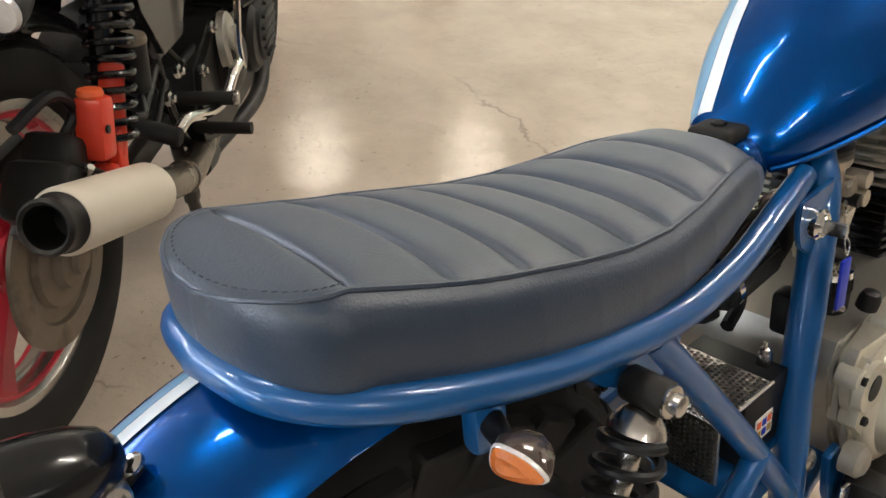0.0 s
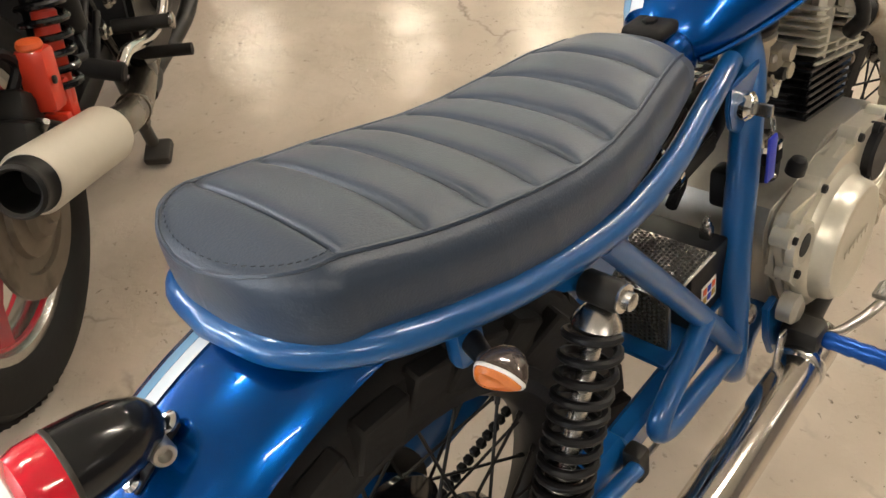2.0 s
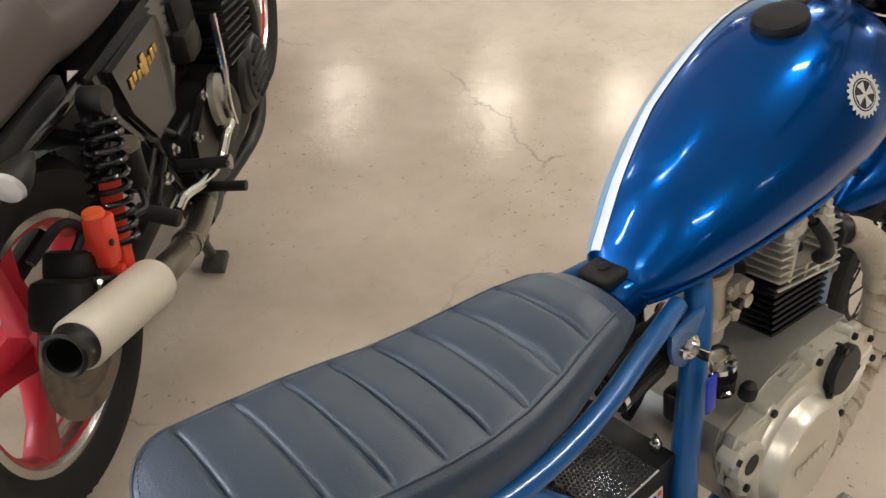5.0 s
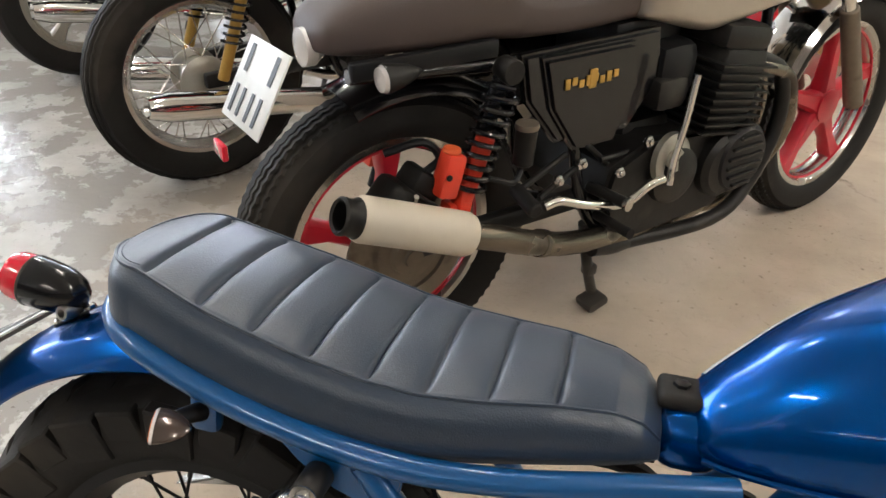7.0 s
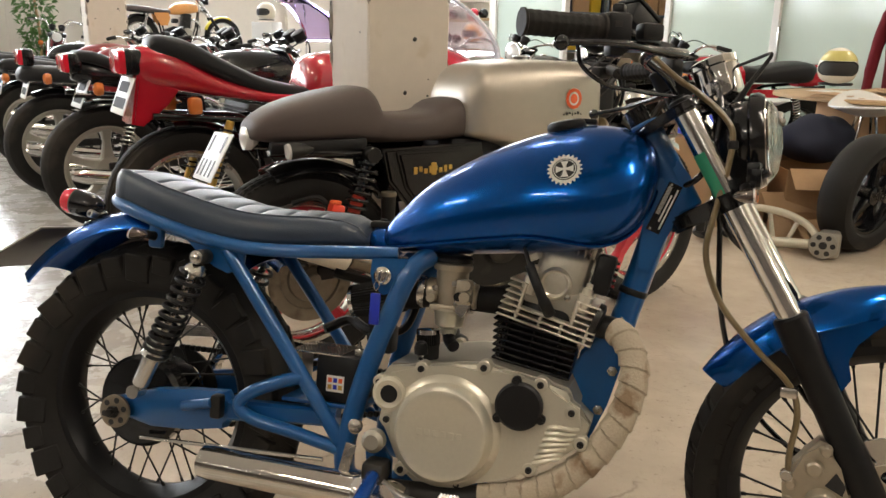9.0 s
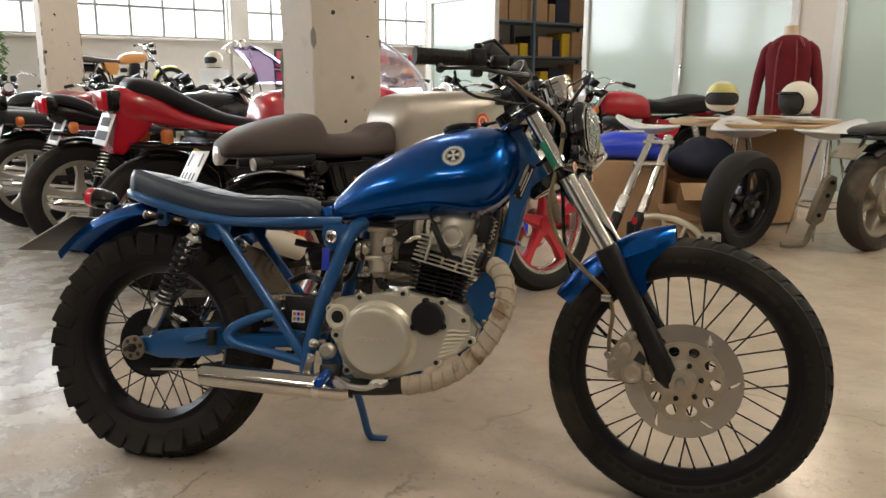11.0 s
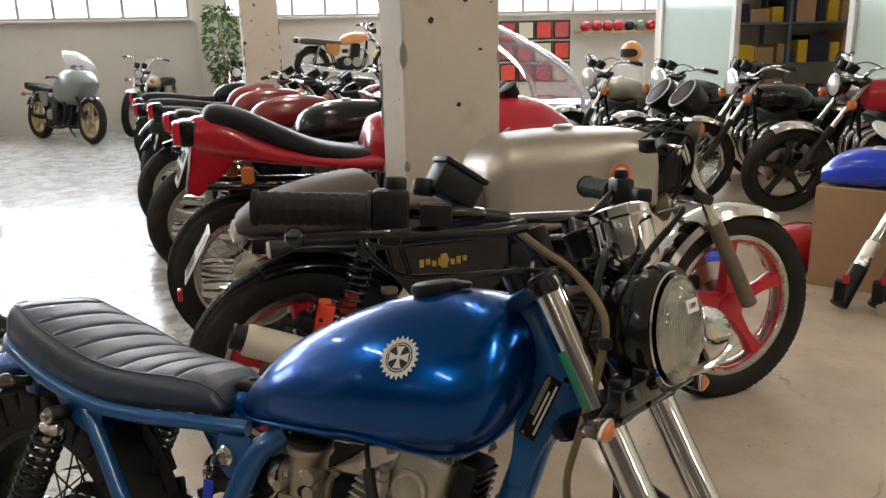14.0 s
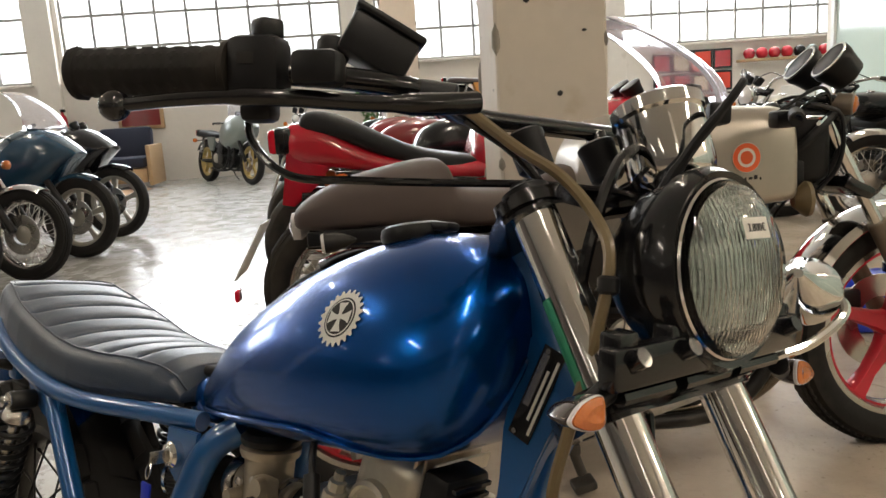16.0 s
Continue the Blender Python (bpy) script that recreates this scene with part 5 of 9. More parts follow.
# swingarm, shocks
for side in (-1, 1):
    rings = []
    for x, z, hh, w in ((-0.03, 0.31, 0.03, 0.012), (0.0, 0.312, 0.042, 0.016), (0.06, 0.316, 0.072, 0.018), (0.14, 0.324, 0.078, 0.018), (0.215, 0.333, 0.07, 0.018), (0.225, 0.334, 0.04, 0.015), (0.34, 0.343, 0.034, 0.015), (0.44, 0.35, 0.034, 0.015)):
        rings.append([Vector((x, (0.1 + yy * w) * side, z + zz * hh / 2)) for yy, zz in ((-1, -0.7), (-0.6, -1), (0.6, -1), (1, -0.7), (1, 0.7), (0.6, 1), (-0.6, 1), (-1, 0.7))])
    part("swingarm", loft(rings), FRAME_BLUE, blue)
    pegp = part("passenger_peg", cyl((0.135, 0.125 * side, 0.333), (0.205, 0.14 * side, 0.352), 0.0095, n=14, soft=0.002), FRAME_BLUE, blue, "short blue tube peg")
    part("peg_hinge", box((0.212, 0.132 * side, 0.345), (0.022, 0.024, 0.045), 0.006), GRIMY, pegp)
    ad = part("axle_adjuster", lathe([(0.03, -0.004), (0.032, -0.003), (0.032, 0.003), (0.03, 0.004), (0.012, 0.004)], (-0.008, 0.13 * side, 0.304), (0, side, 0), 26), DUSTY_BROWN, blue, "snail axle adjuster with holes")
    for k in range(6):
        a = 2 * math.pi * k / 6 + 0.3
        part("hole", lathe([(0.0062, 0.0035), (0.0055, 0.0046), (0.0005, 0.0047)], (-0.008 + 0.022 * math.cos(a), 0.13 * side, 0.304 + 0.022 * math.sin(a)), (0, side, 0), 12), INK, ad)
    part("axle_nut", lathe([(0.012, 0.002), (0.012, 0.012), (0.0075, 0.013), (0.0075, 0.022), (0.001, 0.023)], (-0.008, 0.13 * side, 0.304), (0, side, 0), 6), GRIMY, ad)
    part("axle_end", cyl((-0.008, 0.085 * side, 0.304), (-0.008, 0.13 * side, 0.304), 0.012, n=12), GRIMY, blue)
    t0, t1 = Vector((0.163, 0.138 * side, 0.62)), Vector((0.042, 0.138 * side, 0.352))
    d = (t1 - t0).normalized()
    sh = part("shock_absorber", lathe([(0.008, 0.012), (0.014, 0.016), (0.02, 0.024), (0.022, 0.03), (0.02, 0.034), (0.0085, 0.036), (0.0085, 0.17), (0.016, 0.172), (0.024, 0.205), (0.026, 0.214), (0.0175, 0.218), (0.0165, 0.275), (0.01, 0.285)], t0, d, 24), STEEL, blue, "dull steel bodied shock absorber")
    cm_ = basis(t0, d)
    turns = []
    for k in range(11 * 16 + 1):
        f = k / (11 * 16)
        turns.append(cm_ @ Vector((0.0238 * math.cos(2 * math.pi * k / 16), 0.0238 * math.sin(2 * math.pi * k / 16), 0.033 + 0.178 * (1.3 * f - 0.3 * f * f))))
    part("spring", tube(turns, 0.0043, 8), SATIN_BLACK, sh, "black progressive coil spring")
    eye = lathe([(0.0125, -0.018), (0.014, -0.016), (0.014, 0.016), (0.0125, 0.018)], t0, (0, 1, 0), 22)
    part("upper_eye", eye, GRIMY, sh)
    part("upper_bolt", lathe([(0.011, 0.016), (0.0125, 0.018), (0.0125, 0.0205), (0.008, 0.0215), (0.008, 0.028), (0.0045, 0.03), (0.001, 0.03)], t0, (0, side, 0), 18), STEEL, sh)
    part("lower_eye", lathe([(0.013, -0.014), (0.013, 0.014)], t1, (0, 1, 0), 16), STEEL, sh)
# chain and sprocket at the left
part("sprocket", lathe([(0.09, -0.003), (0.09, 0.003), (0.06, 0.003), (0.06, -0.003)], (0, 0.075, 0.31), (0, 1, 0), 40, wrap=True), GRIMY, blue)
cm = bmesh.new()
for zz, z2 in ((0.4, 0.405), (0.22, 0.33)):
    for k in range(40):
        f = k / 40
        box((0.52 * f, 0.075, zz + (z2 - zz) * f), (0.011, 0.012, 0.011), 0.002, cm, seg=1)
tagged(part("chain", cm, GRIMY, blue), kind="stuff")
part("chain_guard", plate([(-0.11, 0.4), (-0.02, 0.425), (0.1, 0.435), (0.25, 0.42), (0.4, 0.41), (0.4, 0.43), (0.2, 0.45), (0.0, 0.45)], 0.07, 0.095, bevel=0.002), STEEL, blue, "bare steel chain guard")
part("brake_drum", lathe([(0.02, -0.072), (0.085, -0.068), (0.093, -0.06), (0.093, -0.03), (0.05, -0.026)], (0, 0, 0.31), (0, 1, 0), 36), BLACK, blue, "black rear drum brake")
part("brake_rod", cyl((0.02, -0.085, 0.245), (0.42, -0.11, 0.27), 0.004, n=8), STEEL, blue)

# side stand
ss = part("side_stand", tube(smooth([(0.52, 0.11, 0.22), (0.535, 0.15, 0.14), (0.55, 0.185, 0.06), (0.575, 0.2, 0.043)], 4), [0.011] * 13, 10), FRAME_BLUE, blue, "blue side stand, down")
part("foot", box((0.575, 0.2, 0.0485), (0.05, 0.03, 0.008), 0.003, rot=Matrix.Rotation(radians(12), 4, "X")), FRAME_BLUE, ss)

# tank
from mathutils.bvhtree import BVHTree

TANK = [(0.474, 0.668, 0.70, 0.026), (0.48, 0.662, 0.71, 0.038), (0.492, 0.658, 0.725, 0.05), (0.511, 0.656, 0.745, 0.06), (0.54, 0.656, 0.775, 0.074), (0.572, 0.658, 0.801, 0.087), (0.63, 0.664, 0.837, 0.106), (0.69, 0.67, 0.867, 0.12), (0.75, 0.677, 0.891, 0.13),
        (0.81, 0.684, 0.908, 0.134), (0.86, 0.692, 0.914, 0.134), (0.90, 0.706, 0.912, 0.129), (0.93, 0.730, 0.904, 0.118), (0.948, 0.757, 0.891, 0.101), (0.959, 0.785, 0.876, 0.078), (0.965, 0.81, 0.858, 0.05), (0.967, 0.822, 0.847, 0.02)]


def tank_section(x):
    """x, bottom, top and half width of the tank, smoothly between its stations."""
    k = max(n for n in range(len(TANK) - 1) if TANK[n][0] <= x or n == 0)
    a, b, c, d = TANK[max(k - 1, 0)], TANK[k], TANK[k + 1], TANK[min(k + 2, len(TANK) - 1)]
    h = c[0] - b[0]
    f = max(0.0, min(1.0, (x - b[0]) / h))
    out = [x]
    for n in (1, 2, 3):
        m0 = (c[n] - a[n]) / (c[0] - a[0]) * h
        m1 = (d[n] - b[n]) / (d[0] - b[0]) * h
        out.append((2 * f ** 3 - 3 * f ** 2 + 1) * b[n] + (f ** 3 - 2 * f ** 2 + f) * m0 + (3 * f ** 2 - 2 * f ** 3) * c[n] + (f ** 3 - f ** 2) * m1)
    return out


def tank_point(x, ang, grow=0.0):
    """A point of the tank's skin: ang 0 at the crown, +-180 at the tunnel."""
    _, zb, zt, w = tank_section(x)
    mid = zb + (zt - zb) * 0.40
    a = radians(ang)
    sn, cs = math.sin(a), math.cos(a)
    e, p = (0.55, 0.95) if cs <= 0 else ((0.92, 1.3) if sn > 0 else (0.82, 0.66))
    yy = abs(sn) ** e * math.copysign(1, sn) * (w + grow)
    zz = mid + (cs ** p * (zt - mid + grow) if cs > 0 else -abs(cs) ** p * (mid - zb + grow))
    return Vector((x, -yy, zz))


xs = smooth([Vector((a[0], 0, 0)) for a in TANK], 4)
rings = [[tank_point(v.x, 360 * k / 56) for k in range(56)] for v in xs]
bm = loft(rings)
tank = part("fuel_tank", bm, BLUE, blue, "metallic blue teardrop fuel tank", sharp=60)


def tank_band(o0, o1, material, name):
    """A painted band along the tank, left of its middle, that spreads outwards ahead."""
    bm = bmesh.new()
    rings = []
    for k in range(61):
        x = 0.486 + (0.945 - 0.486) * k / 60
        w = tank_section(x)[3]
        edge = 0.027 + 0.035 * max(-0.3, min(1.0, (x - 0.511) / 0.133)) + 0.012 * max(0.0, min(1.0, (x - 0.644) / 0.16))
        row = []
        for j in range(6):
            y = min(edge + o0 + (o1 - o0) * j / 5, w * (0.9 + 0.012 * j))
            row.append(tank_point(x, -math.degrees(math.asin(min(1, (y / w) ** (1 / 0.82)))), 0.0012))
        rings.append(row)
    quads(bm, rings, closed_u=False)
    part(name, bm, material, tank)


tank_band(0.0165, 0.05, PALE_BLUE, "pale_stripe")
tank_band(0.0, 0.016, WHITE_STRIPE, "white_stripe")
seam = bmesh.new()
for sd in (-1, 1):
    low_run = [(0.49 + 0.25 * k / 14, 128) for k in range(15)] + [(0.77, 130), (0.8, 135), (0.83, 142), (0.86, 150), (0.885, 157), (0.905, 162), (0.922, 165), (0.936, 167), (0.947, 168), (0.9545, 168), (0.96, 167), (0.9645, 165)]
    tube([tank_point(x, g * sd, 0.0025) for x, g in low_run], 0.0032, 6, seam)
part("seam_flange", seam, BLUE, tank)
cap = part("fuel_cap", lathe([(0.034, -0.006), (0.036, 0.002), (0.034, 0.009), (0.028, 0.012), (0.012, 0.013), (0.001, 0.013)], (0.8, -0.012, 0.907), (-0.22, -0.06, 1), 30), SATIN_BLACK, tank, "low black fuel cap")
part("cap_hinge", box((0.838, -0.012, 0.919), (0.03, 0.022, 0.01), 0.004), SATIN_BLACK, cap)
# tail bracket of the tank with its rubber
tbk = part("tank_tail_bracket", box((0.478, 0, 0.67), (0.064, 0.084, 0.06), 0.022, seg=4), BLUE, blue)
part("rubber_mount", box((0.466, 0, 0.704), (0.042, 0.05, 0.016), 0.007, seg=3), RUBBER, tbk, "black rubber mount")
part("bolt", lathe([(0.008, 0), (0.008, 0.004), (0.004, 0.006)], (0.466, 0, 0.711), (0, 0, 1), 6), SATIN_BLACK, tbk)
# gear-shaped emblem with a cross
bc = tank_point(0.813, 61.5, 0.0)
bd = (tank_point(0.813, 61.5, 0.02) - bc).normalized()
bmat = basis(bc + bd * 0.0016, bd)
skin = BVHTree.FromPolygons([v.co for v in tank.data.vertices], [tuple(p.vertices) for p in tank.data.polygons])


def stick(x, y, lift):
    """A point of the emblem's plane laid on the tank's skin."""
    p = bmat @ Vector((x, y, 0.06))
    hit = skin.ray_cast(p, -bd)[0]
    return (hit if hit is not None else bmat @ Vector((x, y, 0))) + bd * lift


def decal(rings, lift, material, name, parent, label=""):
    bm = bmesh.new()
    quads(bm, [[stick(x, y, lift) for x, y in row] for row in rings])
    return part(name, bm, material, parent, label)


def circle(r, n=88):
    return [(r * math.cos(2 * math.pi * k / n), r * math.sin(2 * math.pi * k / n)) for k in range(n)]


teeth = [((0.0295 if k % 4 < 2 else 0.0255) * math.cos(2 * math.pi * k / 88), (0.0295 if k % 4 < 2 else 0.0255) * math.sin(2 * math.pi * k / 88)) for k in range(88)]
emblem = decal([teeth, circle(0.0235), circle(0.0205)], 0.0016, PLATE_WHITE, "emblem", tank, "white cog-shaped emblem with a cross")
decal([circle(0.0205), circle(0.014), circle(0.007), circle(0.0005)], 0.0013, INK, "emblem_field", emblem)
decal([circle(0.0188), circle(0.0174)], 0.002, PLATE_WHITE, "emblem_ring", emblem)
crossb = bmesh.new()
for k in range(4):
    c, q = math.cos(math.pi / 2 * k + 0.12), math.sin(math.pi / 2 * k + 0.12)
    rows = [[stick(x * c - y * q, x * q + y * c, 0.0022) for x in (-w, 0, w)] for y, w in ((0.0, 0.0022), (0.004, 0.0024), (0.009, 0.0038), (0.0148, 0.0068))]
    quads(crossb, rows, closed_u=False)
part("emblem_cross", crossb, PLATE_WHITE, emblem)

# seat
RIBS = (-0.03, 0.032, 0.087, 0.142, 0.197, 0.248, 0.303, 0.361)
SEAT = [(-0.093, 0.717, 0.774, 0.012), (-0.0915, 0.716, 0.777, 0.032), (-0.085, 0.713, 0.779, 0.0585), (-0.069, 0.709, 0.781, 0.0825), (-0.036, 0.702, 0.782, 0.1015), (0.026, 0.685, 0.770, 0.1134), (0.082, 0.669, 0.758, 0.1188), (0.136, 0.657, 0.745, 0.1199), (0.19, 0.651, 0.733, 0.1177), (0.243, 0.649, 0.727, 0.1134), (0.299, 0.651, 0.727, 0.1046), (0.358, 0.656, 0.73, 0.0916), (0.41, 0.66, 0.727, 0.0785), (0.435, 0.662, 0.717, 0.0687), (0.452, 0.664, 0.698, 0.058)]


def seat_at(x):
    """x, underside, top and half width of the seat; its tail is rounded like a D."""
    for a, b in zip(SEAT, SEAT[1:]):
        if a[0] <= x <= b[0]:
            f = (x - a[0]) / (b[0] - a[0])
            out = [a[k] + (b[k] - a[k]) * f for k in range(4)]
            if x < -0.036:
                out[3] = max(0.003, 0.1015 * (1 - min(1.0, (-0.036 - x) / 0.057) ** 2.15) ** (1 / 2.15))
            return out
    return list(SEAT[-1])


def seam_drop(x):
    """How far the side seam lies below the top; it rises towards the tail."""
    u = max(0.0, min(1.0, (0.07 - x) / 0.16))
    return 0.02 - 0.011 * u * u * (3 - 2 * u)


def bow(x):
    return 0.002 * max(0.0, min(1.0, (x + 0.09) / 0.07)) * max(0.0, min(1.0, (0.44 - x) / 0.06))


def rib_dip(x):
    """How far the cover is pulled down by the quilting."""
    if x < RIBS[0] - 0.03 or x > RIBS[-1] + 0.03:
        return 0.0
    d = min(abs(x - r) for r in RIBS)
    return 0.0056 * math.exp(-(d / 0.0023) ** 1.2) + 0.0022 * math.exp(-(d / 0.009) ** 2)


seat_rings = []
for x in [-0.093 + 0.016 * (k / 22) ** 2 for k in range(22)] + [-0.077 + 0.529 * k / 336 for k in range(337)]:
    tail_in = min(1.0, (x + 0.093) / 0.05)
    _, zb, zt, w = seat_at(x)
    edge_w, edge_z = max(w - 0.015, w * 0.8), zt - seam_drop(x)
    row = []
    for j in range(33):
        s = -1 + 2 * j / 32
        crown = (seam_drop(x) - 0.007) * (1 - abs(s) ** 2.6) * (0.12 + 0.88 * tail_in * (2 - tail_in))
        near = max(0.0, 1 - abs(s) ** 14)
        # the quilting runs a little back towards the sides
        xx = x - bow(x) * s * s
        row.append(Vector((xx, s * edge_w, edge_z + crown - rib_dip(x) * near)))
    side = []
    for f, o in ((0.02, 0.06), (0.07, 0.4), (0.17, 0.75), (0.32, 0.95), (0.52, 1.03), (0.78, 1.0), (1.0, 0.7)):
        side.append((edge_w + (w - edge_w) * o, edge_z + (zb - edge_z) * f))
    rightp = [Vector((row[-1].x, y, z)) for y, z in side]
    leftp = [Vector((row[0].x, -y, z)) for y, z in side[::-1]]
    seat_rings.append(leftp + row + rightp)
bm = loft(seat_rings)
seat = part("seat", bm, LEATHER, blue, "quilted dark blue grey leather seat", sharp=75)
pip = bmesh.new()
edge = []
for k in range(71):
    x = 0.45 - (0.45 + 0.0927) * (1 - (1 - k / 70) ** 2.0)
    _, zb, zt, w = seat_at(x)
    edge.append(Vector((x - bow(x), -max(w - 0.0145, w * 0.805), zt - seam_drop(x) - 0.0003)))
tube(edge + [Vector((p.x, -p.y, p.z)) for p in edge[::-1]], 0.0019, 6, pip)
part("seam", pip, LEATHER, seat, "raised side seam")
st = bmesh.new()
for k in range(34):
    a = math.pi * (0.5 + k / 33)
    x, y = -0.038 + 0.048 * math.cos(a), 0.082 * math.sin(a)
    box((x, y, seat_at(max(x, -0.085))[2] - seam_drop(x) + 0.0022), (0.0007, 0.0032, 0.0007), 0, st, Matrix.Rotation(a + math.pi, 4, "Z"))
part("stitching", st, THREAD, seat)
part("seat_base", plate([(-0.09, 0.71), (0.06, 0.676), (0.2, 0.645), (0.45, 0.657), (0.45, 0.668), (0.2, 0.66), (0.06, 0.69), (-0.09, 0.72)], -0.05, 0.05), SATIN_BLACK, seat)

# engine
CASE = [(0.527, 0.41), (0.524, 0.44), (0.54, 0.466), (0.6, 0.474), (0.656, 0.483), (0.712, 0.49), (0.742, 0.483), (0.812, 0.473), (0.853, 0.462), (0.868, 0.432), (0.894, 0.41), (0.887, 0.38), (0.852, 0.348), (0.804, 0.322), (0.758, 0.3), (0.68, 0.276), (0.609, 0.262), (0.576, 0.286), (0.55, 0.336), (0.543, 0.374)]
part("crankcase", plate(CASE, -0.12, 0.12, bevel=0.004), ALU, blue, "cast aluminium crankcase")
CC = Vector((0.70, 0, 0.385))
for sd in (-1, 1):
    cover = part("side_cover", plate([(CC.x + (x - CC.x) * 0.985, CC.z + (z - CC.z) * 0.985) for x, z in CASE], sd * 0.118, sd * 0.15, bevel=0.011), ALU_PAINT, blue, "silver painted engine cover")
    part("clutch_cover", lathe([(0.1, -0.002), (0.096, 0.006), (0.086, 0.012), (0.083, 0.02), (0.081, 0.03), (0.076, 0.0365), (0.07, 0.038), (0.064, 0.0366), (0.001, 0.0372)], (0.653, sd * 0.147, 0.368), (0, sd, 0), 56), ALU_PAINT, cover, "round domed clutch cover")
    ocap = part("oil_cap", lathe([(0.04, 0), (0.04, 0.014), (0.036, 0.018), (0.001, 0.019)], (0.776, sd * 0.146, 0.43), (0, sd, 0), 32), SATIN_BLACK, cover, "black filter cover with three lugs")
    for a in (100, 215, 335):
        q = Vector((0.776 + 0.041 * math.cos(radians(a)), sd * 0.146, 0.43 + 0.041 * math.sin(radians(a))))
        part("lug", lathe([(0.0085, 0), (0.0085, 0.012), (0.0055, 0.0125), (0.005, 0.017), (0.001, 0.0175)], q, (0, sd, 0), 14), SATIN_BLACK, ocap)
    part("filler_boss", lathe([(0.031, 0), (0.03, 0.01), (0.024, 0.013), (0.018, 0.011)], (0.551, sd * 0.146, 0.42), (0, sd, 0), 26), ALU_PAINT, cover)
    part("filler_plug", lathe([(0.017, 0.008), (0.015, 0.012), (0.001, 0.012)], (0.551, sd * 0.146, 0.42), (0, sd, 0), 22), SATIN_BLACK, cover)
    fins = bmesh.new()
    for k in range(7):
        x0, z0, ln = 0.806 + 0.0033 * k, 0.339 + 0.0103 * k, 0.042 + 0.0014 * k
        tube(smooth([(x0, sd * 0.148, z0 - 0.002), (x0 + ln * 0.25, sd * 0.1515, z0 + 0.002), (x0 + ln * 0.75, sd * 0.1515, z0 + 0.01 - 0.0014 * k), (x0 + ln, sd * 0.148, z0 + 0.012 - 0.0016 * k)], 3), 0.0042, 8, fins)
    part("cooling_ribs", fins, ALU_PAINT, cover)
    for x, z in CASE[1::2]:
        p = Vector((CC.x + (x - CC.x) * 0.965, 0, CC.z + (z - CC.z) * 0.95))
        part("boss", lathe([(0.0125, -0.02), (0.0125, 0.003), (0.0105, 0.005), (0.001, 0.005)], (p.x, sd * 0.146, p.z), (0, sd, 0), 16), ALU_PAINT, cover)
        part("bolt", lathe([(0.0058, 0.004), (0.0058, 0.0095), (0.0045, 0.0105), (0.0028, 0.0105), (0.0026, 0.008), (0.0005, 0.008)], (p.x, sd * 0.146, p.z), (0, sd, 0), 10), GRIMY, cover)
text_bar = bmesh.new()
for k in range(6):
    box((0.618 + 0.0135 * k, -0.1856, 0.372), (0.009, 0.0012, 0.011), 0.0006, text_bar, seg=1)
part("raised_mark", text_bar, ALU_PAINT, blue)
part("oil_dipstick", lathe([(0.012, 0), (0.012, 0.012), (0.009, 0.02), (0.004, 0.022)], (0.592, -0.12, 0.49), (0, -0.2, 1), 16), SATIN_BLACK, blue)
CT = radians(10)
CA = Vector((math.sin(CT), 0, math.cos(CT)))
CX = Vector((math.cos(CT), 0, -math.sin(CT)))
CB = Vector((0.767, 0, 0.465))
TILT = Matrix.Rotation(CT, 4, "Y")
barrel = part("cylinder", box(CB + CA * 0.06, (0.115, 0.115, 0.14), 0.02, rot=TILT), SATIN_BLACK, blue, "black finned cylinder")
for k in range(8):
    part("fin", box(CB + CA * (0.018 + 0.0112 * k) + CX * (0.009 - 0.0012 * k), (0.14 + 0.0022 * k, 0.168, 0.0048), 0.002, rot=TILT, seg=1), BLACK, barrel, flat=True)
HT = radians(14)
HA, HX, HTILT = Vector((math.sin(HT), 0, math.cos(HT))), Vector((math.cos(HT), 0, -math.sin(HT))), Matrix.Rotation(HT, 4, "Y")
HB = Vector((0.796, 0, 0.551))
hd = part("cylinder_head", box(HB + HA * 0.035, (0.125, 0.1, 0.09), 0.016, rot=HTILT), ALU, blue, "finned silver cylinder head")
for k in range(7):
    # the upper fins leave a gap in the middle for the plug
    spans = ((0.0, 0.172),) if k < 3 else ((-0.068, 0.036 - 0.001 * k), (0.06, 0.05 - 0.001 * k))
    for mid_x, wide in spans:
        part("fin", box(HB + HA * (0.0108 * k) + HX * mid_x, (wide, 0.176 - 0.003 * k, 0.0038), 0.0016, rot=HTILT, seg=1), FIN_ALLOY, hd, flat=True)
for sd in (-1, 1):
    for dx, z0, z1 in ((-0.052, 0.0, 0.066), (-0.01, 0.0, 0.024), (0.028, 0.0, 0.024), (0.042, 0.022, 0.066), (0.072, 0.0, 0.03)):
        part("fin_web", box(HB + HA * ((z0 + z1) / 2) + HX * dx + Vector((0, 0.078 * sd, 0)), (0.006, 0.012, z1 - z0), 0.0015, rot=HTILT, seg=1), FIN_ALLOY, hd, flat=True)
for sd in (-1, 1):
    for dx in (-0.045, 0.0, 0.045):
        part("fin_web", box(CB + CA * 0.058 + CX * dx + Vector((0, 0.07 * sd, 0)), (0.005, 0.012, 0.085), 0.0015, rot=TILT, seg=1), BLACK, barrel, flat=True)
for sx, sy in ((-0.048, -0.066), (0.05, -0.066), (-0.048, 0.066), (0.05, 0.066)):
    part("head_stud", lathe([(0.013, -0.03), (0.013, 0.0), (0.0095, 0.002), (0.0095, 0.012), (0.006, 0.014), (0.006, 0.022), (0.001, 0.023)], HB + HA * 0.078 + HX * sx + Vector((0, sy, 0)), HA, 8), FIN_ALLOY, hd)
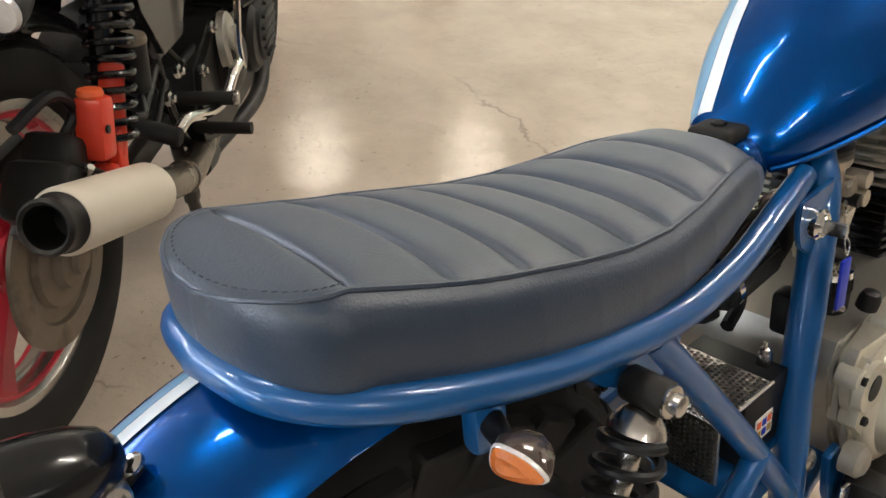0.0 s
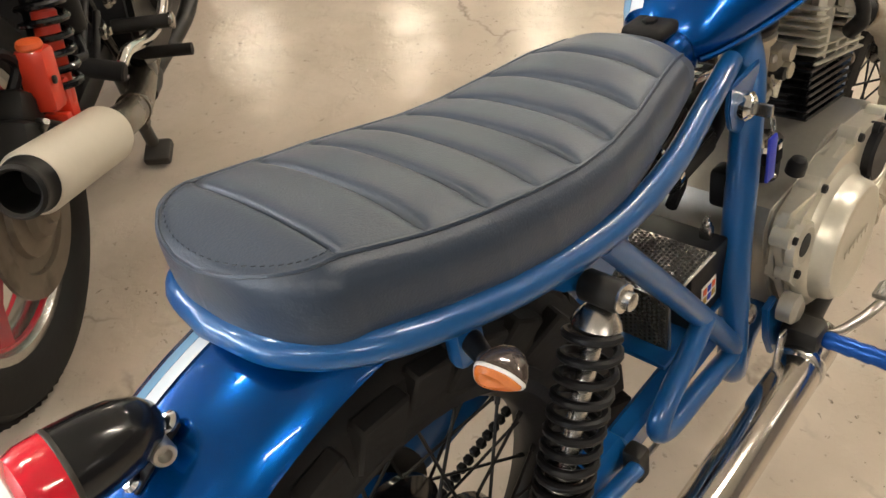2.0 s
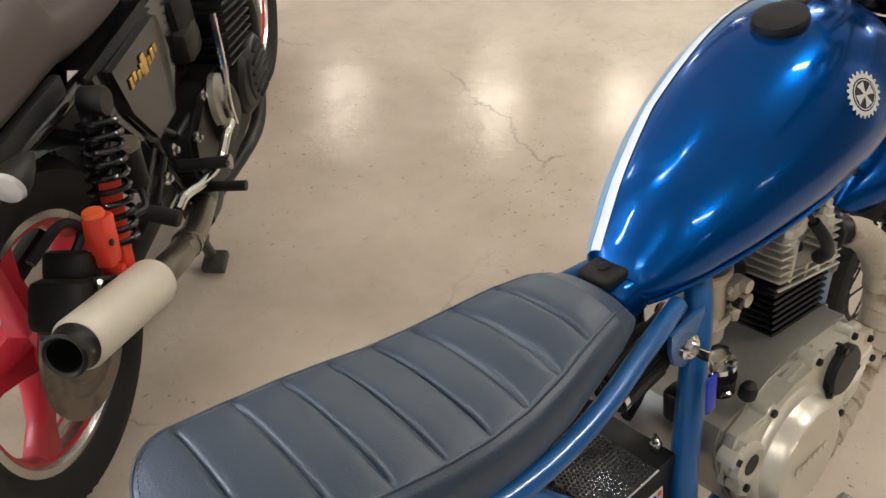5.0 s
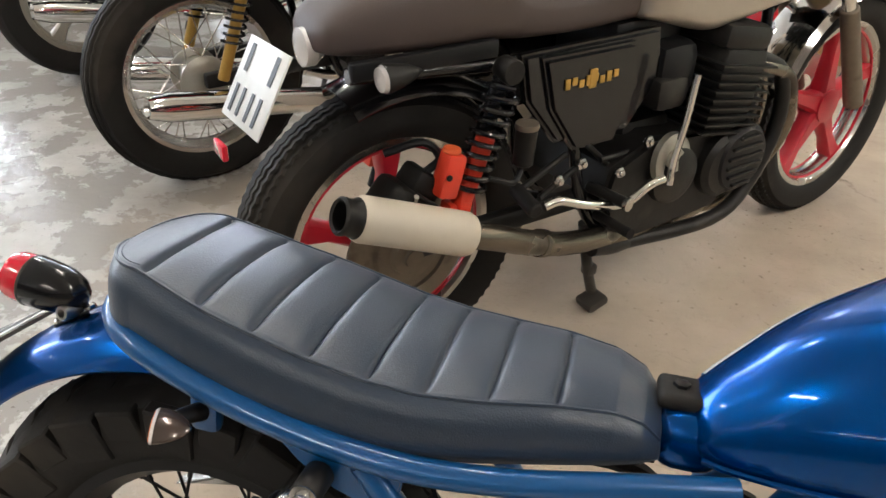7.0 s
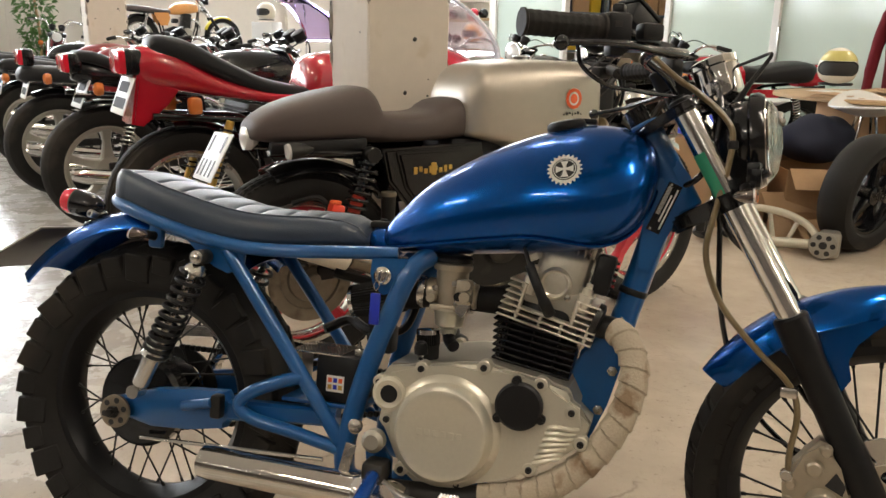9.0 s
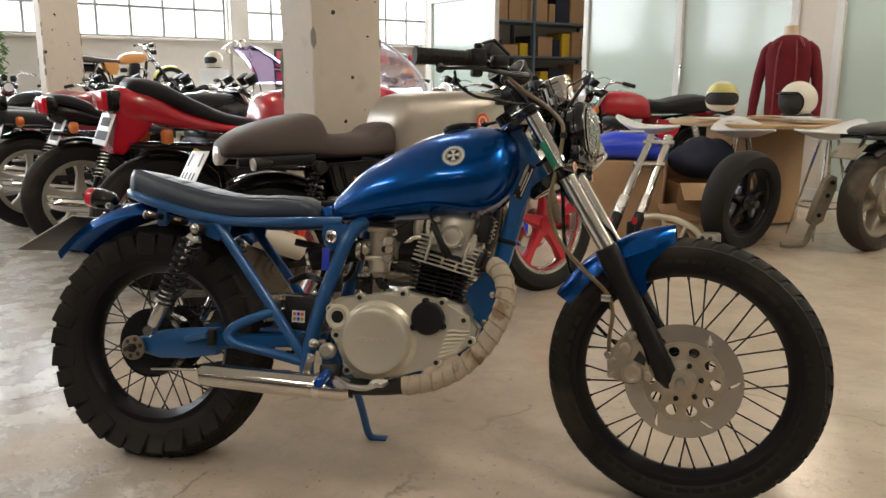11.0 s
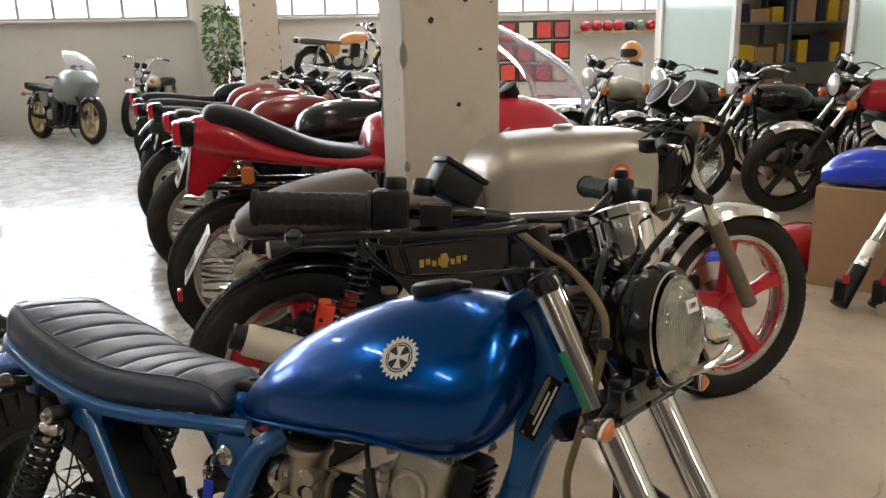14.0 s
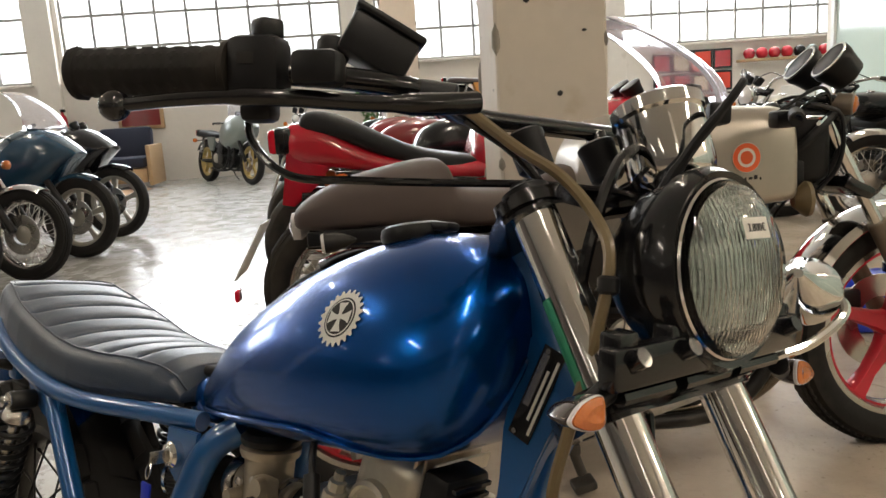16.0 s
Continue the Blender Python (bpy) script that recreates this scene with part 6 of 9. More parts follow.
tower = part("rocker_cover", box(HB + HA * 0.1 + HX * -0.003, (0.094, 0.1, 0.09), 0.02, rot=HTILT, seg=3), FIN_ALLOY, hd, "pale rocker cover")
for k in range(4):
    part("rocker_fin", box(HB + HA * 0.146 + HX * (0.012 + 0.012 * k), (0.0035, 0.088, 0.018), 0.0015, rot=HTILT, seg=1), FIN_ALLOY, tower, flat=True)
for dx, tip in ((-0.05, -0.8), (0.052, 0.9)):
    part("valve_cap", lathe([(0.025, 0), (0.025, 0.012), (0.021, 0.016), (0.012, 0.016), (0.011, 0.02), (0.001, 0.0205)], HB + HA * 0.11 + HX * dx + Vector((0, -0.02, 0)), HA + HX * tip, 6), FIN_ALLOY, hd)
part("cam_cover", lathe([(0.029, -0.004), (0.028, 0.007), (0.024, 0.01), (0.0205, 0.008), (0.0195, 0.004), (0.001, 0.005)], HB + HA * 0.079 + HX * -0.008 + Vector((0, -0.052, 0)), (0, -1, 0), 32), FIN_ALLOY, hd, "round cam cover")
for gx in (-0.034, 0.02):
    part("cover_screw", lathe([(0.006, 0), (0.006, 0.007), (0.003, 0.008)], HB + HA * 0.062 + HX * gx + Vector((0, -0.05, 0)), (0, -1, 0), 8), STEEL, hd)
plug = bmesh.new()
tube(smooth([(0.766, -0.098, 0.66), (0.782, -0.108, 0.63), (0.796, -0.106, 0.602), (0.806, -0.09, 0.58)], 5), [0.0085] * 10 + [0.0105] * 6, 12, plug)
tube(smooth([(0.766, -0.098, 0.66), (0.752, -0.085, 0.69), (0.735, -0.05, 0.7)], 5), 0.0038, 8, plug)
part("plug_lead", plug, SATIN_BLACK, hd, "black spark plug cap and lead")
hornb = part("horn", box((0.888, -0.025, 0.652), (0.034, 0.066, 0.07), 0.007, rot=TILT), SATIN_BLACK, blue, "square black horn before the cylinder head")
for k in range(5):
    part("slat", box((0.904 + 0.0019 * k, -0.025, 0.63 + 0.011 * k), (0.006, 0.054, 0.004), rot=TILT), BLACK, hornb, flat=True)
part("inlet_stub", cyl((0.715, -0.01, 0.585), (0.655, -0.02, 0.585), 0.026, 0.024, n=20, soft=0.004), RUBBER, blue)
part("exhaust_flange", lathe([(0.034, 0), (0.034, 0.01), (0.026, 0.014)], CB + CA * 0.125 + CX * 0.09 + Vector((0, -0.055, 0)), CX - CA * 0.2, 22), GRIMY, blue)

# carburettor and filters
cbm = bmesh.new()
cyl((0.572, -0.03, 0.592), (0.668, -0.03, 0.588), 0.025, 0.023, 22, cbm, 0.003)
cyl((0.618, -0.035, 0.562), (0.618, -0.035, 0.638), 0.027, 0.03, 24, cbm, 0.004)
box((0.618, -0.035, 0.566), (0.066, 0.062, 0.012), 0.004, cbm)
box((0.648, -0.062, 0.598), (0.03, 0.018, 0.046), 0.005, cbm)
cyl((0.588, -0.055, 0.583), (0.588, -0.072, 0.583), 0.009, 0.008, 12, cbm)
cyl((0.652, -0.07, 0.612), (0.652, -0.08, 0.612), 0.011, 0.01, 14, cbm)
cyl((0.652, -0.07, 0.59), (0.652, -0.08, 0.59), 0.011, 0.01, 14, cbm)
lathe([(0.034, 0), (0.036, 0.004), (0.036, 0.01), (0.03, 0.014)], (0.618, -0.035, 0.634), (0, 0, 1), 26, cbm)
carb = part("carburettor", cbm, CARB_ALLOY, blue, "stained alloy carburettor")
for k, (xx, zz) in enumerate(((0.592, 0.6), (0.63, 0.612), (0.6, 0.568), (0.636, 0.575))):
    part("screw", lathe([(0.0055, 0), (0.0055, 0.004), (0.003, 0.006)], (xx, -0.056 - 0.008 * (k % 2), zz), (0, -1, 0), 8), STEEL, carb)
part("throttle_arm", plate([(0.63, 0.59), (0.652, 0.6), (0.66, 0.575), (0.648, 0.552), (0.635, 0.56)], -0.068, -0.064, bevel=0.001), STEEL, carb)
part("diaphragm_cap", lathe([(0.034, 0), (0.036, 0.003), (0.036, 0.008), (0.03, 0.014), (0.001, 0.016)], (0.618, -0.035, 0.648), (0, 0, 1), 26), SATIN_BLACK, carb)
part("carb_clamp", lathe([(0.0285, -0.004), (0.0295, -0.003), (0.0295, 0.003), (0.0285, 0.004)], (0.655, -0.025, 0.585), (1, 0, 0), 24), STEEL, carb)
part("float_bowl", lathe([(0.014, -0.006), (0.016, 0.004), (0.026, 0.01), (0.029, 0.034), (0.033, 0.038), (0.033, 0.042)], (0.618, -0.035, 0.522), (0, 0, 1), 26), ALU_PAINT, carb, "pale alloy float bowl")
part("choke_knob", cyl((0.64, -0.06, 0.59), (0.64, -0.078, 0.59), 0.008, n=12), SATIN_BLACK, carb)
part("bell_mouth", lathe([(0.026, 0), (0.03, 0.006), (0.03, 0.014), (0.027, 0.016)], (0.572, -0.03, 0.588), (-1, 0, 0), 24), STEEL, carb)
part("drain_pipe", tube(smooth([(0.618, -0.035, 0.52), (0.624, -0.045, 0.505), (0.636, -0.06, 0.498)], 4), 0.0115, 10), SATIN_BLACK, carb)


def pod(p0, p1, r0, r1, name, label):
    """A pleated clamp-on air filter."""
    p0, p1 = Vector(p0), Vector(p1)
    d = p1 - p0
    m = basis(p0, d)
    L = d.length
    bm = bmesh.new()
    rings = []
    n = 72
    for f, g in ((0, 0.9), (0.04, 1), (0.96, 1), (1, 0.9)):
        rr = r0 + (r1 - r0) * f
        rings.append([m @ Vector(((rr * g - (0.0028 if k % 2 else 0)) * math.cos(2 * math.pi * k / n), (rr * g - (0.0028 if k % 2 else 0)) * math.sin(2 * math.pi * k / n), L * f)) for k in range(n)])
    loft(rings, bm)
    body = part(name, bm, GRIMY, blue, label)
    part("end_cap", lathe([(r0 * 0.4, -0.006), (r0 * 1.02, -0.004), (r0 * 1.03, 0.004)], p0, d, 28), CHROME, body)
    part("neck", cyl(p1 - d.normalized() * 0.002, p1 + d.normalized() * 0.03, r1 * 0.95, r1 * 0.85, n=20, soft=0.002), RUBBER, body)
    return body


pod((0.43, -0.03, 0.556), (0.5, -0.03, 0.572), 0.031, 0.036, "air_filter", "cone air filter with pleats")
pod((0.592, -0.08, 0.523), (0.594, -0.08, 0.499), 0.021, 0.021, "breather_filter", "small pleated breather filter")
part("breather_hose", tube(smooth([(0.5, -0.03, 0.575), (0.54, -0.03, 0.58), (0.575, -0.03, 0.588)], 4), 0.027, 16), RUBBER, blue)
part("intake_hose", tube(smooth([(0.594, -0.08, 0.495), (0.592, -0.085, 0.485), (0.585, -0.095, 0.478)], 4), 0.008, 8), STEEL, blue)

# battery with perforated cover
bat = part("battery", box((0.432, -0.045, 0.417), (0.086, 0.104, 0.086), 0.004), SATIN_BLACK, blue, "black battery")
cov = bmesh.new()
box((0.385, -0.045, 0.4615), (0.1, 0.106, 0.002), 0, cov)
box((0.336, -0.045, 0.425), (0.002, 0.106, 0.072), 0, cov)
part("perforated_cover", cov, STEEL, bat, "perforated alloy cover")
per = bmesh.new()
for a in range(16):
    for b in range(17):
        x, y = 0.3385 + 0.006 * a + (0.003 if b % 2 else 0), -0.0935 + 0.0061 * b
        cyl((x, y, 0.4626), (x, y, 0.4631), 0.0021, 0.0021, 6, per)
for a in range(11):
    for b in range(17):
        z, y = 0.3935 + 0.006 * a + (0.003 if b % 2 else 0), -0.0935 + 0.0061 * b
        cyl((0.3349, y, z), (0.3344, y, z), 0.0021, 0.0021, 6, per)
tagged(part("perforation", per, INK, bat), kind="stuff")
part("cover_edge", tube([(0.436, -0.099, 0.462), (0.336, -0.099, 0.462), (0.336, -0.099, 0.39)], 0.002, 6), STEEL, bat)
part("terminal", box((0.462, -0.075, 0.466), (0.014, 0.014, 0.018), 0.003), STEEL, bat)
part("terminal_bolt", lathe([(0.006, 0), (0.006, 0.006), (0.003, 0.008), (0.003, 0.014)], (0.462, -0.075, 0.474), (0, 0, 1), 6), STEEL, bat)
lab = part("label", box((0.428, -0.0976, 0.409), (0.034, 0.001, 0.03)), STICKER, bat, "white warning label with coloured squares", flat=True)
for k in range(6):
    part("pictogram", box((0.418 + 0.0102 * (k % 3), -0.0984, 0.4155 - 0.0125 * (k // 3)), (0.0075, 0.0008, 0.0085)), (ORANGE, BLUE_PLASTIC, ORANGE, GOLD, BLUE_PLASTIC, GOLD)[k], lab, flat=True)
part("battery_tray", box((0.405, -0.03, 0.369), (0.16, 0.14, 0.008), 0.002), FRAME_BLUE, blue)
part("cable_bundle", tube(smooth([(0.46, -0.03, 0.49), (0.5, -0.02, 0.5), (0.53, 0.0, 0.52), (0.55, 0.02, 0.6)], 5), 0.008, 8), SATIN_BLACK, blue)
part("wiring_clump", tube(smooth([(0.36, 0.0, 0.49), (0.4, 0.03, 0.51), (0.46, -0.01, 0.5), (0.49, 0.04, 0.53), (0.45, 0.05, 0.58), (0.36, 0.03, 0.6)], 5), 0.01, 8), GRIMY, blue)
part("rectifier", box((0.515, -0.075, 0.5), (0.03, 0.04, 0.05), 0.006), SATIN_BLACK, blue)

# exhaust
EX = [(0.885, -0.055, 0.565), (0.918, -0.075, 0.562), (0.943, -0.095, 0.54), (0.955, -0.11, 0.5), (0.948, -0.122, 0.45), (0.925, -0.13, 0.395), (0.885, -0.135, 0.34), (0.83, -0.138, 0.297), (0.76, -0.14, 0.27), (0.66, -0.145, 0.255), (0.56, -0.155, 0.252)]
ex_path = smooth(EX, 8)
ex_pipe = part("exhaust_pipe", tube(ex_path, 0.0205, 16), GRIMY, blue, "exhaust header under beige heat wrap bands")
# the wrap: one long cloth band wound on the slant, each turn lapping the last
wr, run = [], 0.0
fine = smooth(EX, 26)[24:-40]
for k, p in enumerate(fine[:-1]):
    d = (fine[k + 1] - p).normalized()
    run += (fine[k + 1] - p).length
    sx = d.cross(Vector((0, 1, 0.2))).normalized()
    sy = d.cross(sx)
    wr.append([p + (sx * math.cos(2 * math.pi * j / 26) + sy * math.sin(2 * math.pi * j / 26)) * (0.0222 + 0.0034 * ((run / 0.03 + j / 26) % 1.0)) for j in range(26)])
part("heat_wrap", loft(wr), WRAP, ex_pipe, "beige cloth heat wrap", sharp=20)
mu = part("muffler", lathe([(0.022, 0), (0.027, 0.012), (0.03, 0.03), (0.03, 0.36), (0.0275, 0.378), (0.024, 0.38), (0.022, 0.36), (0.02, 0.2)], (0.6, -0.178, 0.248), (-0.378, -0.012, 0.012), 40), POLISHED, blue, "polished steel straight muffler")
part("band", lathe([(0.0315, -0.008), (0.0325, -0.006), (0.0325, 0.006), (0.0315, 0.008)], (0.52, -0.18, 0.252), (-1, -0.03, 0.03), 32), CHROME, mu)
part("hanger", box((0.485, -0.165, 0.29), (0.02, 0.005, 0.075), 0.002, rot=Matrix.Rotation(radians(12), 4, "Y")), STEEL, mu)
part("joint", cyl((0.6, -0.158, 0.25), (0.56, -0.172, 0.25), 0.025, 0.027, n=20), GRIMY, mu)

# footpegs and brake pedal
for sd in (-1, 1):
    pg = part("footpeg", lathe([(0.008, -0.008), (0.0115, 0.0), (0.0125, 0.006), (0.011, 0.012), (0.0125, 0.03), (0.011, 0.034), (0.0125, 0.052), (0.011, 0.056), (0.0125, 0.074), (0.011, 0.078), (0.0125, 0.094), (0.009, 0.1)], (0.548, sd * 0.2, 0.288), (0.12, sd, -0.1), 18), BLUE_ANOD, blue, "blue anodised grooved footpeg")
    part("peg_mount", box((0.543, sd * 0.172, 0.29), (0.04, 0.05, 0.036), 0.008), GRIMY, pg)
ped = part("brake_pedal", tube(smooth([(0.56, -0.185, 0.275), (0.6, -0.2, 0.262), (0.645, -0.215, 0.262), (0.672, -0.225, 0.272)], 5), 0.007, 10), STEEL, blue, "steel rear brake pedal")
part("pad", box((0.685, -0.238, 0.279), (0.035, 0.055, 0.01), 0.004), STEEL, ped)
pk = bmesh.new()
for a in range(6):
    for b in range(9):
        bmesh.ops.create_cone(pk, cap_ends=True, segments=4, radius1=0.0026, radius2=0.0004, depth=0.003, matrix=Matrix.Translation((0.6715 + 0.0054 * a, -0.2605 + 0.0055 * b, 0.2855)))
part("pad_teeth", pk, STEEL, ped)
part("peg_bracket", plate([(0.505, 0.34), (0.53, 0.345), (0.56, 0.3), (0.56, 0.25), (0.535, 0.24), (0.515, 0.28)], -0.14, -0.13, bevel=0.002), FRAME_BLUE, blue)

for sd in (-1, 1):
    for xx, zz in ((0.9, 0.42), (0.918, 0.49), (0.87, 0.37), (0.93, 0.55)):
        part("mount_bolt", lathe([(0.009, 0), (0.009, 0.006), (0.005, 0.008)], (xx, 0.058 * sd, zz), (0, sd, 0), 6), STEEL, blue)
    part("pivot_bolt", lathe([(0.014, 0), (0.014, 0.008), (0.009, 0.012), (0.001, 0.013)], (0.482, 0.12 * sd, 0.345), (0, sd, 0), 14), STEEL, blue)
part("cable_tie", lathe([(0.0245, -0.006), (0.026, -0.004), (0.026, 0.004), (0.0245, 0.006)], (0.94, 0, 0.625), (0.25, 0, 1), 20), SATIN_BLACK, blue)
cable([(1.05, 0.0, 0.84), (1.072, 0.0, 0.77), (1.079, 0.0, 0.7), (1.086, 0.0, 0.63), (1.11, 0.01, 0.535), (1.15, 0.03, 0.45), (1.25, 0.07, 0.36), (1.37, 0.085, 0.33)], 0.0048, BLACK, "speedometer_cable", "black sheathed speedometer cable")
part("drain_plug", lathe([(0.016, 0), (0.016, 0.012), (0.01, 0.016)], (0.7, -0.06, 0.278), (0, 0, -1), 6), STEEL, blue)
part("gear_shaft_boss", lathe([(0.02, 0), (0.02, 0.018), (0.013, 0.024)], (0.53, -0.146, 0.335), (0, -1, 0), 18), ALU, blue)


# ---- the other motorcycles ----
def shell(stations, n=28, up=0.85, side=0.8, low=0.6, split=0.42):
    """A lofted body from rows of x, bottom, top, half width."""
    pts = smooth([Vector((s[0], s[1], s[2])) for s in stations], 3)
    ws = smooth([Vector((s[0], s[3], 0)) for s in stations], 3)
    rings = []
    for p, q in zip(pts, ws):
        zb, zt, w = p.y, p.z, max(q.y, 0.004)
        mid = zb + (zt - zb) * split
        ring = []
        for k in range(n):
            a = 2 * math.pi * k / n
            sn, cs = math.sin(a), math.cos(a)
            yy = abs(sn) ** (side if cs > 0 else low) * math.copysign(1, sn) * w
            zz = mid + abs(cs) ** up * ((zt - mid) if cs > 0 else -(mid - zb))
            ring.append(Vector((p.x, yy, zz)))
        rings.append(ring)
    return loft(rings)


TANK_ROAD = [(0.5, 0.68, 0.74, 0.05), (0.54, 0.665, 0.80, 0.085), (0.62, 0.66, 0.85, 0.115), (0.75, 0.67, 0.875, 0.135), (0.88, 0.69, 0.875, 0.13), (0.97, 0.71, 0.855, 0.105), (1.0, 0.74, 0.82, 0.06)]
SEAT_ROAD = [(-0.2, 0.72, 0.765, 0.07), (-0.16, 0.70, 0.80, 0.105), (0.0, 0.68, 0.80, 0.12), (0.2, 0.67, 0.775, 0.12), (0.38, 0.67, 0.75, 0.11), (0.5, 0.67, 0.745, 0.09), (0.54, 0.68, 0.74, 0.06)]


def bike(m, label, tank_mat=BLACK, seat_mat=BLACK_SEAT, wb=1.42, rear="mag", front="mag", wheel_mat=ALU, lip=ALU, rim_r=0.222, R=0.318, half=0.056, fR=0.318, fhalf=0.048, frim=0.235, arms=5,
         tank=None, tank_form=None, seat=None, cover_mat=None, guard_mat=None, fguard_mat=CHROME, tail=None, engine="four", bars=0.98, lamp=0.085, lamp_mat=None, gauges=True, plate_at=None, pipes="low", signals=True, steer=0.0,
         shock_mat=BLACK, screen=None, fairing=None, fairing_mat=None, fine=False, group="parked motorcycles", name="motorcycle", tailz=0.76, tailx=-0.26, knob=0, lean=6, guard_arc=(150, 40), tail_lamp=True, disc_side=-1, springs=True, fork=(0.05, -0.035)):
    """A parked road motorcycle built of its main parts; the rear axle stands over the origin."""
    b = thing(name, m @ Matrix.Rotation(radians(-lean), 4, "X"), label, "motorcycle", group)
    zc, fz = R - 0.004, fR - 0.004
    rk = radians(27)
    ax = Vector((-math.sin(rk), 0, math.cos(rk)))
    head = Vector((wb - 0.42, 0, 0.82))
    st = Matrix.Translation(head) @ Matrix.Rotation(radians(steer), 4, ax) @ Matrix.Translation(-head)
    fa = Vector((wb, 0, fz))
    ft = st.to_3x3().to_4x4()
    if rear == "mag":
        mag_wheel(b, "rear_wheel", Vector((0, 0, zc)), R, half, rim_r, wheel_mat, lip, arms, None, 0.06, fine)
    else:
        wire_wheel(b, "rear_wheel", Vector((0, 0, zc)), R, half, rim_r, lip, ALU, knob, None, 0.075, 0.05, 36, STEEL, spoke_r=0.002)
    if front == "mag":
        mag_wheel(b, "front_wheel", st @ fa, fR, fhalf, frim, wheel_mat, lip, arms, ft, 0.05, fine)
    else:
        wire_wheel(b, "front_wheel", st @ fa, fR, fhalf, frim, lip, ALU, knob, ft, 0.06, 0.045, 36, STEEL, spoke_r=0.002)
    # discs
    part("brake_disc", lathe([(0.135, -0.0025), (0.135, 0.0025), (0.07, 0.0025), (0.07, -0.0025)], fa + Vector((0, (fhalf + 0.012) * disc_side, 0)), (0, 1, 0), 36, wrap=True), STEEL, b, m=st)
    part("brake_caliper", box(fa + Vector((-0.1, (fhalf + 0.02) * disc_side, 0.07)), (0.07, 0.05, 0.06), 0.012), GRIMY, b, m=st)
    # forks and yokes
    for sd in (-1, 1):
        y = 0.092 * sd
        d = (fa - head).normalized()
        p_top = head + ax * 0.1 + Vector((fork[0], y, 0.02))
        p_low = Vector((wb + fork[1], y, fz + 0.02))
        mid = p_top + (p_low - p_top) * 0.5
        part("fork_tube", cyl(mid, p_top, 0.018, n=14), CHROME, b, m=st)
        part("fork_lower", cyl(p_low, mid, 0.027, 0.025, n=14, soft=0.003), GRIMY, b, m=st)
    part("yoke", box(head + Vector((fork[0] - 0.02, 0, 0.1)), (0.09, 0.23, 0.03), 0.01, rot=Matrix.Rotation(rk, 4, "Y")), BLACK, b, m=st)
    part("yoke", box(head + Vector((fork[0] + 0.05, 0, -0.09)), (0.09, 0.23, 0.035), 0.01, rot=Matrix.Rotation(rk, 4, "Y")), BLACK, b, m=st)
    # frame, swingarm, shocks
    for sd in (-1, 1):
        part("frame_tube", tube(smooth([(wb - 0.42, 0.03 * sd, 0.8), (wb - 0.43, 0.06 * sd, 0.6), (wb - 0.5, 0.11 * sd, 0.32), (wb - 0.62, 0.12 * sd, 0.24), (0.5, 0.12 * sd, 0.24), (0.4, 0.12 * sd, 0.33), (0.36, 0.11 * sd, 0.5), (0.3, 0.1 * sd, 0.66), (0.1, 0.11 * sd, 0.69), (-0.15, 0.1 * sd, 0.71)], 4), 0.014, 10), BLACK, b)
        part("swingarm", box((0.2, 0.105 * sd, zc + 0.02), (0.44, 0.03, 0.045), 0.008), GRIMY, b)
        t0, t1 = Vector((0.14, 0.15 * sd, 0.685)), Vector((0.02, 0.15 * sd, zc + 0.03))
        sh = part("shock_absorber", cyl(t1, t0, 0.017, n=14, soft=0.003), shock_mat, b)
        if springs:
            part("spring", coil(t1 + (t0 - t1) * 0.3, t1 + (t0 - t1) * 0.92, 0.029, 0.0045, 10, 6, 12), BLACK if shock_mat is not BLACK else CHROME, sh)
    # body
    part("fuel_tank", shell(tank or TANK_ROAD, **(tank_form or {})), tank_mat, b, sharp=60)
    part("tank_cap", lathe([(0.03, 0), (0.03, 0.012), (0.024, 0.016), (0.001, 0.017)], (0.8, 0, max(s[2] for s in (tank or TANK_ROAD)) - 0.003), (0, 0, 1), 22), CHROME, b)
    part("seat", shell(seat or SEAT_ROAD, up=0.6, side=0.55), seat_mat, b, sharp=60)
    for sd in (-1, 1):
        part("side_cover", plate([(0.24, 0.69), (0.48, 0.69), (0.5, 0.6), (0.45, 0.48), (0.34, 0.48), (0.27, 0.58)], 0.115 * sd, 0.145 * sd, bevel=0.008), cover_mat or tank_mat, b)
    if tail:
        part("tail_cowl", shell(tail, side=0.6), tank_mat, b, sharp=60)
    # guards
    part("rear_mudguard", arch(Vector((0, 0, zc)), R + 0.035, half + 0.02, *guard_arc, 0.02, n=24, lip=0.015), guard_mat or BLACK, b)
    if fguard_mat:
        part("front_mudguard", arch(fa, fR + 0.025, fhalf + 0.018, 160, 62, 0.018, n=22, lip=0.015), fguard_mat, b, m=st)
    # engine
    w = {"four": 0.46, "twin": 0.36, "single": 0.26}[engine]
    part("crankcase", plate([(0.42, 0.34), (0.44, 0.42), (0.56, 0.47), (0.78, 0.45), (0.88, 0.40), (0.88, 0.3), (0.8, 0.23), (0.56, 0.22), (0.46, 0.26)], -w * 0.36, w * 0.36, bevel=0.012), GRIMY, b)
    for sd in (-1, 1):
        part("engine_cover", lathe([(0.085, 0), (0.083, 0.02), (0.07, 0.032), (0.001, 0.036)], (0.79, w * 0.36 * sd, 0.36), (0, sd, 0), 28), GRIMY if engine == "four" else ALU, b)
        part("clutch_cover", lathe([(0.07, 0), (0.068, 0.02), (0.05, 0.03), (0.001, 0.03)], (0.62, w * 0.36 * sd, 0.37), (0, sd, 0), 26), ALU, b)
    cy = part("cylinder", box((0.78, 0, 0.54), (0.15, w * 0.8, 0.2), 0.02, rot=Matrix.Rotation(radians(10), 4, "Y")), GRIMY, b)
